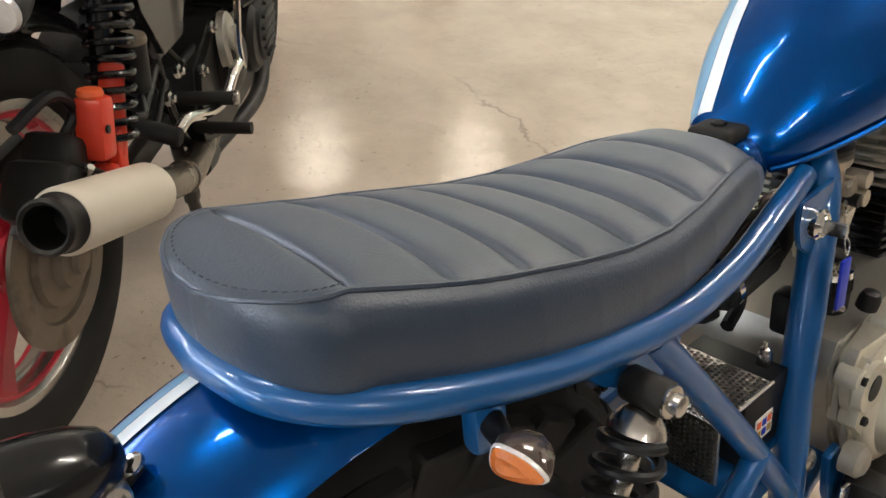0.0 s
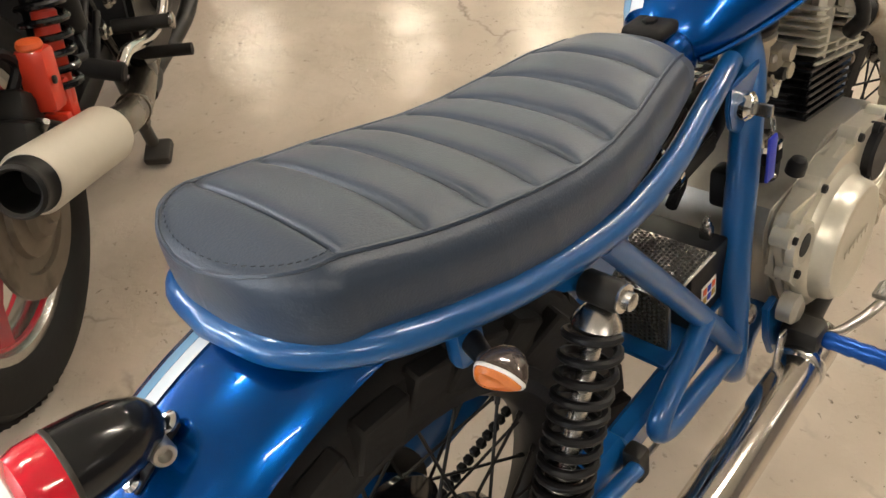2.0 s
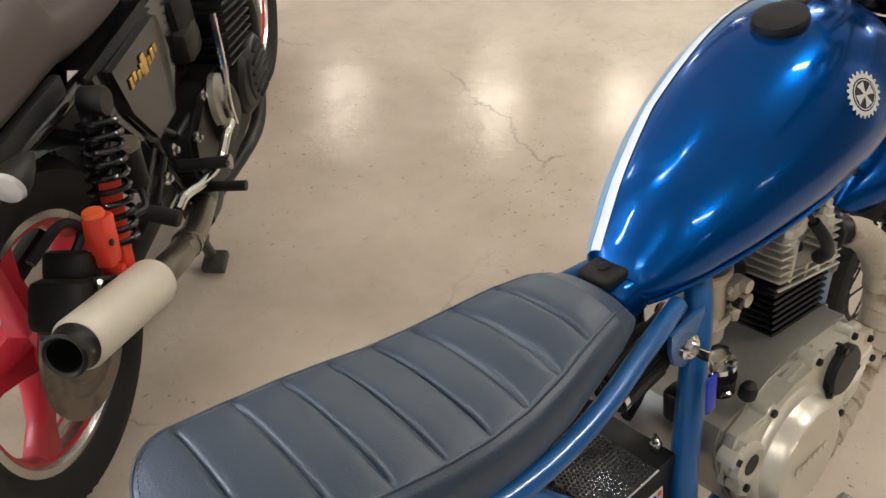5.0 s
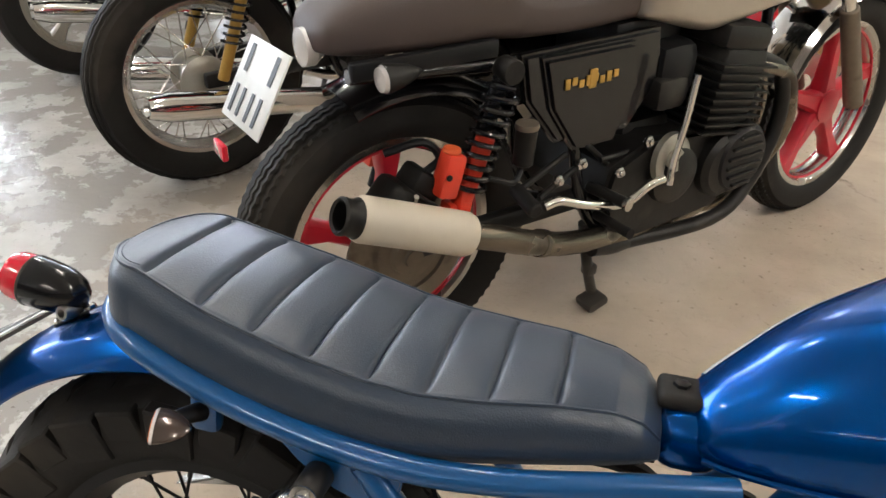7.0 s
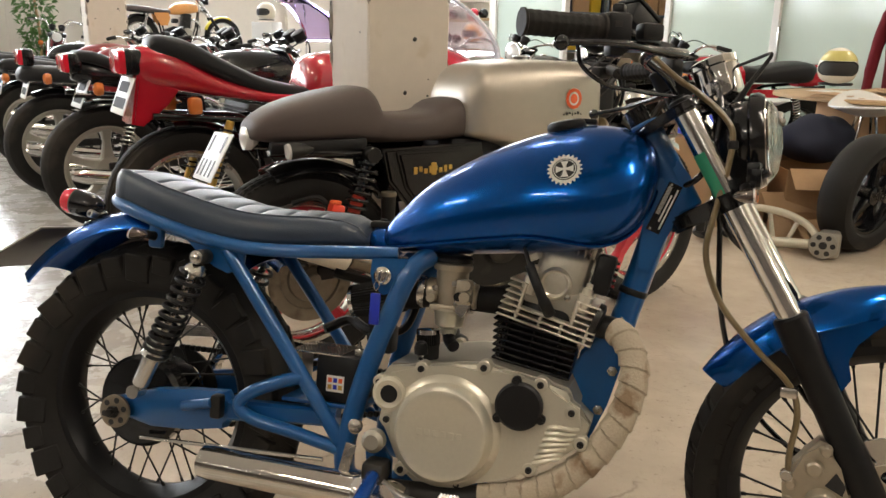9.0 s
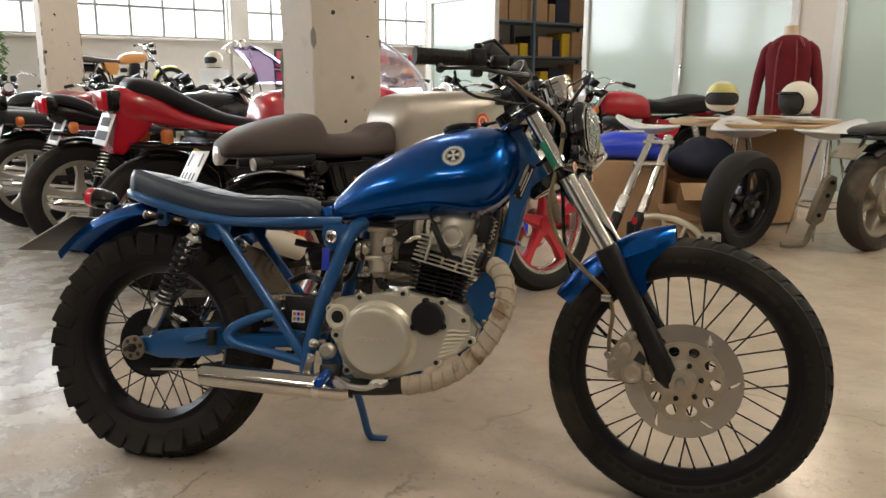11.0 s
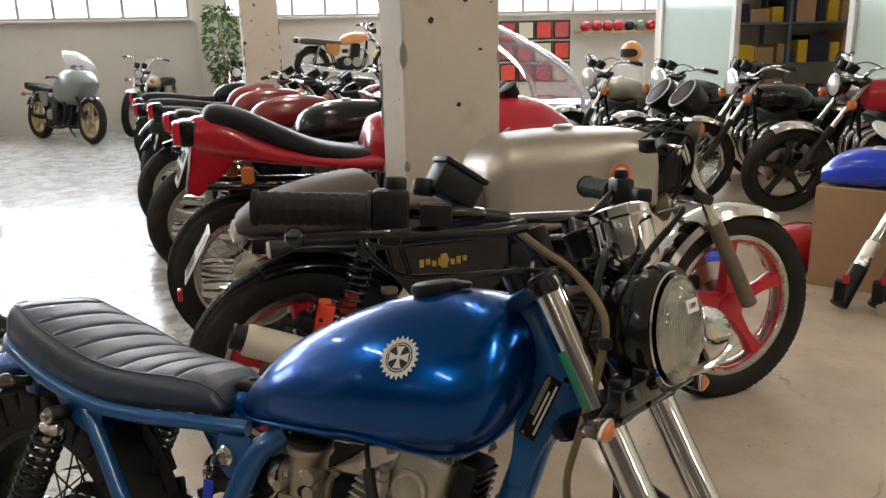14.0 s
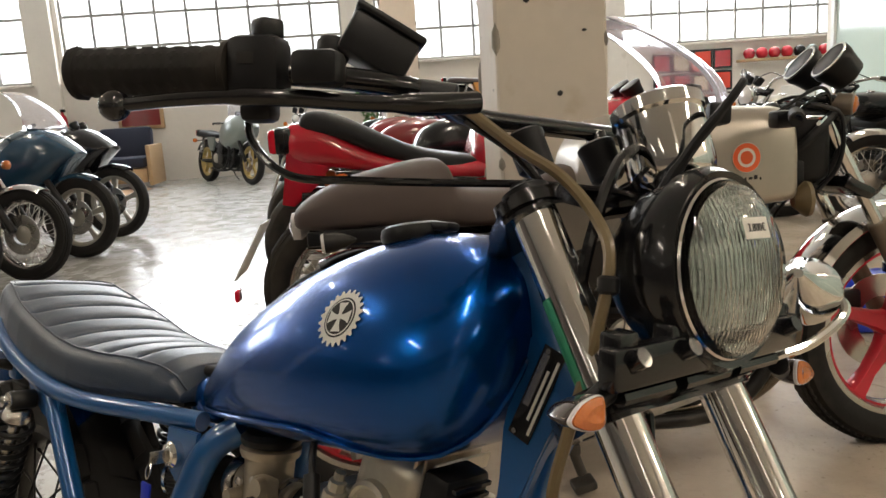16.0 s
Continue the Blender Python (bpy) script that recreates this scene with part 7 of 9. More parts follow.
    for k in range(9):
        part("fin", box((0.76 + 0.0035 * k, 0, 0.45 + 0.019 * k), (0.19, w * 0.86, 0.005), 0, rot=Matrix.Rotation(radians(10), 4, "Y")), GRIMY, cy, flat=True)
    part("cylinder_head", box((0.795, 0, 0.66), (0.16, w * 0.78, 0.06), 0.02, rot=Matrix.Rotation(radians(10), 4, "Y")), GRIMY, b)
    part("carburettor", box((0.6, 0, 0.56), (0.1, w * 0.7, 0.08), 0.025), GRIMY, b)
    # exhaust
    for sd in (-1, 1):
        for off in ((0.14, 0.06) if engine == "four" else (0.08,)):
            part("exhaust_pipe", tube(smooth([(0.86, off * sd, 0.6), (0.97, off * sd * 1.05, 0.55), (1.0, off * sd * 1.1, 0.42), (0.93, off * sd * 1.15, 0.27), (0.8, off * sd * 1.2, 0.2), (0.55, 0.13 * sd, 0.19), (0.42, 0.15 * sd, 0.22)], 5), 0.019, 10), CHROME if pipes == "low" else GRIMY, b)
        if pipes == "low":
            part("muffler", lathe([(0.022, 0), (0.036, 0.06), (0.042, 0.3), (0.042, 0.58), (0.03, 0.64), (0.024, 0.63)], (0.42, 0.155 * sd, 0.225), (-1, 0.03 * sd, 0.16), 20), CHROME, b)
    # bars
    bz = bars
    bm_pts = [(head.x + 0.02, 0.0, head.z + 0.12), (head.x + 0.02, 0.06, head.z + 0.13), (head.x + 0.0, 0.14, bz - 0.02), (head.x - 0.04, 0.24, bz), (head.x - 0.11, 0.35, bz - 0.015)]
    right_h = smooth(bm_pts, 4)
    part("handlebar", tube([Vector((p.x, -p.y, p.z)) for p in right_h[::-1]] + right_h[1:], 0.011, 10), BLACK if bars < 0.95 else CHROME, b, m=st)
    for sd in (-1, 1):
        p1, p0 = Vector((head.x - 0.11, 0.35 * sd, bz - 0.015)), Vector((head.x - 0.05, 0.255 * sd, bz - 0.003))
        part("grip", cyl(p1, p0, 0.017, n=12, soft=0.003), RUBBER, b, m=st)
        part("lever", tube([p0 + Vector((0.03, 0.0, -0.01)), p0 + Vector((0.03, 0.06 * sd, -0.012)), p1 + Vector((0.05, 0, -0.012))], 0.005, 6), CHROME, b, m=st)
    part("cable", tube(smooth([(head.x - 0.03, -0.2, bz - 0.01), (head.x + 0.1, -0.15, bz + 0.04), (head.x + 0.17, -0.04, bz - 0.06), (head.x + 0.06, 0.02, 0.72)], 5), 0.004, 6), BLACK, b, m=st)
    part("cable", tube(smooth([(head.x - 0.03, 0.2, bz - 0.01), (head.x + 0.1, 0.16, bz + 0.03), (head.x + 0.16, 0.05, bz - 0.08), (head.x + 0.02, -0.03, 0.7)], 5), 0.004, 6), BLACK, b, m=st)
    if gauges:
        for sd in (-1, 1):
            g = part("gauge", lathe([(0.02, -0.05), (0.036, -0.04), (0.04, 0.0), (0.043, 0.004), (0.043, 0.014), (0.038, 0.016)], head + Vector((0.1, 0.055 * sd, 0.2)), (-0.55, 0, 0.85), 24), SATIN_BLACK, b, m=st)
            part("face", lathe([(0.037, 0.0135), (0.001, 0.014)], head + Vector((0.1, 0.055 * sd, 0.2)), (-0.55, 0, 0.85), 22), NAVY, g, m=st)
    if lamp:
        lp = head + Vector((0.17, 0, 0.07))
        hl = part("headlamp", lathe([(0.02, -0.1), (lamp * 0.7, -0.07), (lamp, 0), (lamp + 0.003, 0.004), (lamp + 0.002, 0.014), (lamp - 0.006, 0.016)], lp, (1, 0, 0.05), 28), lamp_mat or BLACK, b, m=st)
        part("lens", lathe([(lamp - 0.006, 0.012), (lamp * 0.7, 0.026), (0.001, 0.034)], lp, (1, 0, 0.05), 26), CLEAR_LENS, hl, m=st)
    if signals:
        for sd in (-1, 1):
            sg = part("turn_signal", lathe([(0.01, -0.03), (0.03, -0.02), (0.034, 0.0), (0.032, 0.012), (0.02, 0.022), (0.001, 0.025)], (tailx + 0.08, 0.15 * sd, tailz - 0.12), (-1, 0, 0), 18), AMBER, b)
            part("stalk", cyl((tailx + 0.09, 0.03 * sd, tailz - 0.115), (tailx + 0.09, 0.13 * sd, tailz - 0.12), 0.007, n=8), CHROME, sg)
            sg = part("turn_signal", lathe([(0.01, -0.03), (0.03, -0.02), (0.034, 0.0), (0.032, 0.012), (0.02, 0.022), (0.001, 0.025)], head + Vector((0.15, 0.19 * sd, -0.02)), (1, 0, 0), 18), AMBER, b, m=st)
            part("stalk", cyl(head + Vector((0.14, 0.1 * sd, -0.01)), head + Vector((0.145, 0.17 * sd, -0.02)), 0.007, n=8), CHROME, sg, m=st)
    if tail_lamp:
        tl = part("tail_lamp", box((tailx, 0, tailz), (0.07, 0.17, 0.1), 0.018), BLACK, b)
        part("lens", box((tailx - 0.03, 0, tailz), (0.05, 0.16, 0.09), 0.014), RED_LENS, tl)
    if plate_at:
        x, z, tip = plate_at
        pmx = Matrix.Translation((x, 0.0, z)) @ Matrix.Rotation(radians(tip), 4, "Y")
        pl = part("number_plate", box((0, 0, 0), (0.005, 0.2, 0.15), 0.002), PLATE_WHITE, b, "white number plate", m=pmx)
        for zz, ww in ((0.035, 0.13), (-0.03, 0.16)):
            part("plate_bar", box((-0.0034, 0, zz), (0.001, ww, 0.042)), INK, pl, m=pmx, flat=True)
    part("side_stand", tube([(0.5, 0.12, 0.24), (0.5, 0.2, 0.1), (0.5, 0.245, 0.042)], 0.01, 8), BLACK, b)
    for sd in (-1, 1):
        part("footpeg", cyl((0.42, 0.15 * sd, 0.31), (0.42, 0.26 * sd, 0.315), 0.012, n=10), RUBBER, b)
    if fairing:
        part("fairing", shell(fairing, side=0.75, low=0.8), fairing_mat or tank_mat, b, sharp=60)
    if screen:
        sm_, pts = screen
        bm = bmesh.new()
        rings = []
        for k in range(9):
            f = k / 8
            row = []
            for j in range(13):
                a = radians(-80 + 160 * j / 12)
                row.append(Vector((pts[0] + (pts[1] - pts[0]) * f ** 1.9 + 0.17 * (math.cos(a) - 1) * (1 - 0.3 * f), math.sin(a) * (0.24 - 0.12 * f ** 2), pts[2] + (pts[3] - pts[2]) * f)))
            rings.append(row)
        quads(bm, rings, closed_u=False)
        sob = part("screen", bm, sm_, b)
        sob.modifiers.new("thick", "SOLIDIFY").thickness = 0.003
        sob.visible_shadow = False
    return b


def stand(x, y, heading):
    return pose(x, y, 0, 0, 0, heading)


# the black four with the brown hump seat and bare tank
four = bike(stand(-0.05, 0.93, 46.9), "black custom four-cylinder motorcycle, brown hump seat, bare metal tank", BARE_TANK, BROWN_SEAT, wb=1.43, wheel_mat=RED_WHEEL, lip=STEEL, R=0.322, half=0.057, rim_r=0.228, fR=0.33, frim=0.245, fhalf=0.056, fine=True,
            tank=[(0.5, 0.735, 0.80, 0.09), (0.51, 0.722, 0.872, 0.125), (0.555, 0.712, 0.935, 0.148), (0.6, 0.70, 0.952, 0.156), (0.68, 0.678, 0.961, 0.162), (0.74, 0.682, 0.963, 0.166), (0.85, 0.70, 0.963, 0.168), (0.97, 0.714, 0.958, 0.164), (1.035, 0.718, 0.948, 0.152), (1.052, 0.725, 0.925, 0.13)], tank_form=dict(up=0.45, side=0.4, low=0.32, split=0.25, n=44),
            seat=[(-0.185, 0.745, 0.765, 0.02), (-0.165, 0.735, 0.795, 0.075), (-0.08, 0.725, 0.84, 0.105), (0.05, 0.72, 0.872, 0.115), (0.16, 0.715, 0.885, 0.11), (0.2, 0.712, 0.865, 0.105), (0.225, 0.711, 0.815, 0.105), (0.3, 0.71, 0.80, 0.112), (0.4, 0.71, 0.805, 0.115), (0.45, 0.71, 0.835, 0.115), (0.55, 0.712, 0.845, 0.11), (0.6, 0.715, 0.83, 0.1), (0.615, 0.72, 0.8, 0.07)],
            cover_mat=BLACK, guard_mat=BLACK, fguard_mat=CHROME, bars=0.93, lamp=0.0, pipes="none", signals=False, plate_at=None, tailz=0.66, tailx=-0.3, gauges=False, springs=False, tail_lamp=False, disc_side=1, guard_arc=(112, 40), group="", steer=4, name="black_motorcycle", lean=1, fork=(0.172, 0.02))
# the chain is tightened: the rear wheel sits further back
for ob in four.children:
    if ob.name.startswith("rear_wheel"):
        ob.location.x -= 0.03
# its own parts
for ob in four.children:
    if ob.name.startswith("fork_lower"):
        ob.data.materials[0] = DUSTY_BROWN
    elif ob.name.startswith("clutch_cover"):
        ob.data.materials[0] = GRIMY
for sd in (-1, 1):
    gp = Vector((1.185, 0.066 * sd, 1.045))
    ga = part("gauge", lathe([(0.02, -0.06), (0.042, -0.05), (0.05, -0.01), (0.054, 0.0), (0.054, 0.016), (0.048, 0.019)], gp, (-0.75, 0.1, 0.65), 28), SATIN_BLACK, four)
    part("face", lathe([(0.047, 0.0165), (0.001, 0.017)], gp, (-0.75, 0.1, 0.65), 26), GAUGE_TEAL, ga, "dark teal gauge face")
    part("gauge_rim", lathe([(0.052, 0.016), (0.053, 0.0205), (0.047, 0.0205), (0.047, 0.0175)], gp, (-0.75, 0.1, 0.65), 28, wrap=True), CHROME, ga)
part("ignition_block", box((1.105, 0, 0.855), (0.12, 0.21, 0.2), 0.03, seg=3), SATIN_BLACK, four)
for k in range(9):
    yy, ph = -0.115 + 0.028 * k, 0.7 * k
    part("loom_strand", tube(smooth([(1.06 + 0.02 * math.sin(ph), yy * 0.9, 0.955), (1.15 + 0.015 * math.cos(ph), yy, 0.93), (1.178 + 0.012 * math.sin(2 * ph), yy * 1.05, 0.86), (1.165, yy, 0.79), (1.11 + 0.02 * math.cos(2 * ph), yy * 0.8, 0.735)], 5), 0.006 + 0.002 * (k % 3), 8), SATIN_BLACK, four)
sgb = part("front_signal", lathe([(0.008, -0.04), (0.022, -0.036), (0.026, -0.02), (0.027, 0.012), (0.024, 0.016)], (1.2, -0.1, 0.945), (0.7, -0.6, -0.1), 22), DUSTY_BROWN, four, "dusty round front indicator")
part("lens", lathe([(0.024, 0.013), (0.018, 0.022), (0.001, 0.026)], (1.2, -0.1, 0.945), (0.7, -0.6, -0.1), 20), AMBER, sgb)
part("wiring_loom", tube(smooth([(1.02, -0.06, 0.8), (1.08, -0.12, 0.86), (1.17, -0.1, 0.93), (1.2, -0.02, 0.9), (1.14, 0.06, 0.84), (1.04, 0.03, 0.78)], 6), 0.012, 8), SATIN_BLACK, four)
for k in range(3):
    yy = -0.12 + 0.1 * k
    part("cable", tube(smooth([(0.97, yy * 1.3, 0.93), (1.12, yy, 0.99 - 0.02 * k), (1.17, yy * 0.6, 0.9 - 0.01 * k), (1.13, yy * 0.3, 0.78), (1.03, yy * 0.4, 0.66)], 6), 0.0048, 7), SATIN_BLACK, four)
part("switch_block", box((0.955, -0.235, 0.925), (0.05, 0.045, 0.04), 0.008), SATIN_BLACK, four)
part("relay", box((1.06, -0.09, 0.78), (0.05, 0.04, 0.07), 0.006), SATIN_BLACK, four)
part("clutch_block", box((0.955, 0.235, 0.925), (0.05, 0.045, 0.04), 0.008), SATIN_BLACK, four)
part("gauge_bracket", box((1.17, 0, 0.96), (0.05, 0.2, 0.02), 0.006), BLACK, four)
MUF, MUF_D = Vector((0.035, -0.21, 0.404)), (-0.257, 0.01, 0.108)
mf = part("muffler", lathe([(0.03, 0.0), (0.041, 0.004), (0.0435, 0.012), (0.042, 0.24), (0.038, 0.249), (0.033, 0.25), (0.033, 0.21)], MUF, MUF_D, 36), IVORY, four, "ivory coated short muffler")
part("end_ring", lathe([(0.034, 0.24), (0.037, 0.25), (0.034, 0.254), (0.032, 0.268), (0.034, 0.274), (0.034, 0.28), (0.03, 0.284), (0.026, 0.28), (0.026, 0.2)], MUF, MUF_D, 30, wrap=True), GRIMY, mf, "black end ring")
part("inner_wall", lathe([(0.026, 0.215), (0.0005, 0.21)], MUF, MUF_D, 24), INK, mf)
part("collector_pipe", tube(smooth([(0.042, -0.21, 0.4), (0.1, -0.207, 0.376), (0.2, -0.19, 0.325), (0.33, -0.165, 0.27), (0.5, -0.13, 0.225), (0.68, -0.11, 0.205), (0.82, -0.09, 0.195), (0.95, -0.06, 0.23)], 6), 0.027, 18), STAINED_PIPE, four, "heat stained exhaust collector")
part("joint_band", lathe([(0.0285, -0.012), (0.0305, -0.01), (0.0305, 0.01), (0.0285, 0.012)], (0.24, -0.182, 0.307), (0.9, 0.14, -0.38), 24), STAINED_PIPE, four)
for off in (-0.15, -0.06, 0.06, 0.15):
    part("exhaust_pipe", tube(smooth([(0.87, off, 0.58), (1.0, off, 0.53), (1.04, off, 0.4), (1.0, off * 0.8, 0.27), (0.9, off * 0.5 - 0.03, 0.2), (0.8, -0.07, 0.18)], 6), 0.019, 12), STAINED_PIPE, four)
for sd in (-1, 1):
    sg = part("tail_signal", lathe([(0.004, -0.07), (0.016, -0.046), (0.023, -0.02), (0.0255, 0.0), (0.025, 0.003)], (-0.105, 0.15 * sd, 0.715), (-1, 0, -0.05), 22), GRIMY, four, "bullet side lamp")
    part("lens", lathe([(0.0245, 0.002), (0.021, 0.01), (0.001, 0.014)], (-0.105, 0.15 * sd, 0.715), (-1, 0, -0.05), 22), CLEAR_LENS, sg, "clear faceted lens")
pmx = Matrix.Translation((-0.288, -0.033, 0.698)) @ Matrix.Rotation(radians(-3), 4, "X") @ Matrix.Rotation(radians(30), 4, "Y")
pl = part("number_plate", box((0, 0, 0), (0.004, 0.178, 0.147), 0.0015), PLATE_WHITE, four, "white number plate with black characters", m=pmx)
for zz, ww in ((0.038, 0.028), (-0.036, 0.022)):
  for kk in ((-0.055, 0.055) if zz > 0 else (-0.05, -0.015, 0.025, 0.06)):
    part("plate_bar", box((-0.003, kk, zz), (0.001, ww * 0.55, 0.05)), GRIMY, pl, m=pmx, flat=True)
part("reflector", box((-0.345, 0.02, 0.575), (0.012, 0.05, 0.03), 0.004), RED_LENS, four)
part("tail_light", lathe([(0.02, -0.02), (0.035, 0), (0.034, 0.02), (0.001, 0.03)], (-0.17, 0.0, 0.74), (-1, 0, 0), 20), CLEAR_LENS, four)
for sd in (-1, 1):
    rd = part("shock_reservoir", box((0.018, 0.16 * sd, 0.513), (0.044, 0.042, 0.088), 0.009, rot=Matrix.Rotation(radians(16), 4, "Y")), RED_ORANGE, four, "red orange enamelled shock reservoir")
    part("lower_block", box((0.05, 0.158 * sd, 0.458), (0.026, 0.038, 0.07), 0.005, rot=Matrix.Rotation(radians(8), 4, "Y")), RED_ORANGE, rd)
    for dx in (-0.012, 0.022):
        part("clevis", box((0.03 + dx, 0.158 * sd, 0.428), (0.018, 0.036, 0.05), 0.004, rot=Matrix.Rotation(radians(14), 4, "Y")), RED_ORANGE, rd)
    part("cap", lathe([(0.016, 0), (0.018, 0.004), (0.016, 0.01), (0.001, 0.011)], (0.024, 0.16 * sd, 0.556), (0.14, 0, 1), 16), ORANGE, rd)
    part("screw", lathe([(0.006, 0), (0.006, 0.003), (0.001, 0.004)], (0.006, 0.182 * sd, 0.518), (0, sd, 0), 10), GRIMY, rd)
    part("top_eye", lathe([(0.022, -0.02), (0.024, -0.016), (0.024, 0.016), (0.022, 0.02)], (0.143, 0.16 * sd, 0.692), (0, 1, 0), 20), GRIMY, four)
    part("shock_body", cyl((0.052, 0.16 * sd, 0.45), (0.1, 0.16 * sd, 0.573), 0.019, n=18, soft=0.003), RED_ORANGE, four)
    part("big_spring", coil((0.06, 0.16 * sd, 0.47), (0.136, 0.16 * sd, 0.665), 0.031, 0.0055, 9.5, 8, 16), BLACK, four, "black shock spring")
cal = bmesh.new()
TC = Matrix.Rotation(radians(40), 4, "Y")
box((-0.06, -0.125, 0.445), (0.13, 0.095, 0.085), 0.018, cal, TC)
cyl((-0.1, -0.12, 0.40), (-0.035, -0.12, 0.475), 0.046, 0.046, 20, cal, 0.006)
box((-0.02, -0.12, 0.49), (0.07, 0.07, 0.05), 0.012, cal, TC)
rearcal = part("rear_caliper", cal, GRIMY, four, "dirty black ribbed brake caliper")
for k in range(5):
    part("rib", box((-0.098 + 0.017 * k, -0.171, 0.408 + 0.0165 * k), (0.007, 0.008, 0.075), 0.002, rot=TC @ Matrix.Rotation(radians(90), 4, "Y")), GRIMY, rearcal, flat=True)
part("bleed_nipple", cyl((-0.06, -0.17, 0.48), (-0.065, -0.185, 0.5), 0.006, 0.005, 8), STEEL, rearcal)
part("pipe", tube(smooth([(-0.02, -0.13, 0.51), (0.01, -0.14, 0.54), (-0.02, -0.13, 0.575), (-0.09, -0.11, 0.56)], 5), 0.008, 8), SATIN_BLACK, rearcal)
part("rear_disc", lathe([(0.135, 0.003), (0.135, -0.003), (0.098, -0.0035), (0.094, 0.004), (0.075, 0.006), (0.07, -0.006), (0.045, -0.012), (0.04, -0.024), (0.022, -0.028), (0.02, -0.036), (0.001, -0.037)], (-0.03, -0.085, 0.32), (0, 1, 0), 48), DUSTY_BROWN, four, "dull brown brake disc and hub")
for sd in (-1, 1):
    em = part("emblem", box((0.365, 0.1475 * sd, 0.634), (0.02, 0.004, 0.04), 0.002, seg=1), GOLD, four, "gilt raised emblem")
    for k in range(8):
        part("emblem_bar", box((0.30 + 0.018 * k, 0.147 * sd, 0.632 + 0.004 * math.sin(k * 2.1)), (0.013, 0.003, 0.016 + 0.006 * (k % 3 == 0)), 0.001, seg=1), GOLD, em, flat=True)
    st_ = part("tank_sticker", lathe([(0.036, 0.0), (0.001, 0.0012)], (0.902, 0.17 * sd, 0.838), (0.02, sd, 0.04), 30), STICKER, four, "round sticker, orange red on pale ground")
    part("sticker_disc", lathe([(0.0345, 0.0006), (0.0345, 0.0018), (0.023, 0.0022), (0.023, 0.001)], (0.902, 0.17 * sd, 0.838), (0.02, sd, 0.04), 30, wrap=True), ORANGE, st_)
    part("sticker_sun", lathe([(0.016, 0.0016), (0.001, 0.0022)], (0.902, 0.17 * sd, 0.838), (0.02, sd, 0.04), 18), ORANGE, st_)
    marks = bmesh.new()
    for k in range(7):
        box((0.862 + 0.0125 * k, 0.1705 * sd, 0.786 + 0.002 * (k % 3)), (0.009 if k % 3 else 0.004, 0.001, 0.006 + 0.004 * (k % 2)), 0, marks)
    part("tank_marks", marks, INK, st_, flat=True)
for sd in (-1, 1):
    part("side_panel", plate([(0.2, 0.7), (0.56, 0.705), (0.58, 0.6), (0.5, 0.49), (0.3, 0.5), (0.22, 0.6)], 0.1 * sd, 0.13 * sd, bevel=0.008), BLACK, four, "gloss black side panel")
part("air_box", box((0.56, 0, 0.64), (0.2, 0.2, 0.16), 0.02), SATIN_BLACK, four)
part("starter_cover", box((0.6, 0, 0.42), (0.16, 0.2, 0.14), 0.03), GRIMY, four)
part("oil_tank", box((0.62, -0.1, 0.6), (0.12, 0.1, 0.14), 0.035), SATIN_BLACK, four)
part("points_cover", lathe([(0.09, 0), (0.088, 0.025), (0.075, 0.04), (0.001, 0.045)], (0.828, -0.165, 0.37), (0, -1, 0), 30), SATIN_BLACK, four, "dark ribbed engine end cover")
for k in range(6):
    hh = math.sqrt(0.07 ** 2 - (0.024 * (k - 2.5)) ** 2)
    part("cover_rib", box((0.828, -0.208, 0.37 + 0.024 * (k - 2.5)), (hh * 1.7, 0.012, 0.008), 0.003), GRIMY, four, flat=True)
part("gear_cover", lathe([(0.062, 0), (0.06, 0.014), (0.05, 0.02), (0.03, 0.018), (0.026, 0.026), (0.001, 0.028)], (0.603, -0.168, 0.413), (0.1, -1, 0.1), 28), ALU, four, "polished round cover")
part("kick_lever", tube(smooth([(0.605, -0.205, 0.62), (0.593, -0.208, 0.52), (0.58, -0.205, 0.43), (0.573, -0.21, 0.372)], 4), 0.008, 8), CHROME, four, "chrome kick lever")
part("rear_peg", cyl((0.405, -0.13, 0.376), (0.425, -0.235, 0.374), 0.0135, n=16, soft=0.002), GRIMY, four, "bare knurled footpeg")
part("peg_end", lathe([(0.0145, -0.006), (0.0155, -0.004), (0.0155, 0.004), (0.009, 0.006)], (0.425, -0.235, 0.374), (0.19, -1, 0), 16), STEEL, four)
part("passenger_peg", cyl((0.205, -0.125, 0.42), (0.2, -0.205, 0.404), 0.0165, n=16, soft=0.003), RUBBER, four, "worn rubber passenger footpeg")
for p0, p1 in (((0.2, -0.14, 0.42), (0.33, -0.13, 0.47)), ((0.26, -0.14, 0.39), (0.36, -0.13, 0.43)), ((0.33, -0.13, 0.53), (0.45, -0.135, 0.42)), ((0.42, -0.14, 0.44), (0.56, -0.14, 0.44))):
    part("linkage_rod", cyl(p0, p1, 0.007, n=10), GRIMY, four)
for p in ((0.29, -0.155, 0.43), (0.35, -0.155, 0.455), (0.46, -0.16, 0.41), (0.53, -0.165, 0.47)):
    part("linkage_nut", lathe([(0.013, 0), (0.013, 0.008), (0.007, 0.01), (0.007, 0.016), (0.001, 0.017)], p, (0, -1, 0.1), 6), STEEL, four)
part("brake_lever", tube(smooth([(0.232, -0.19, 0.4), (0.27, -0.195, 0.406), (0.33, -0.2, 0.384), (0.4, -0.2, 0.362), (0.44, -0.2, 0.354), (0.47, -0.205, 0.362), (0.51, -0.21, 0.388), (0.55, -0.21, 0.392)], 4), 0.0105, 10), CHROME, four, "chrome brake lever")
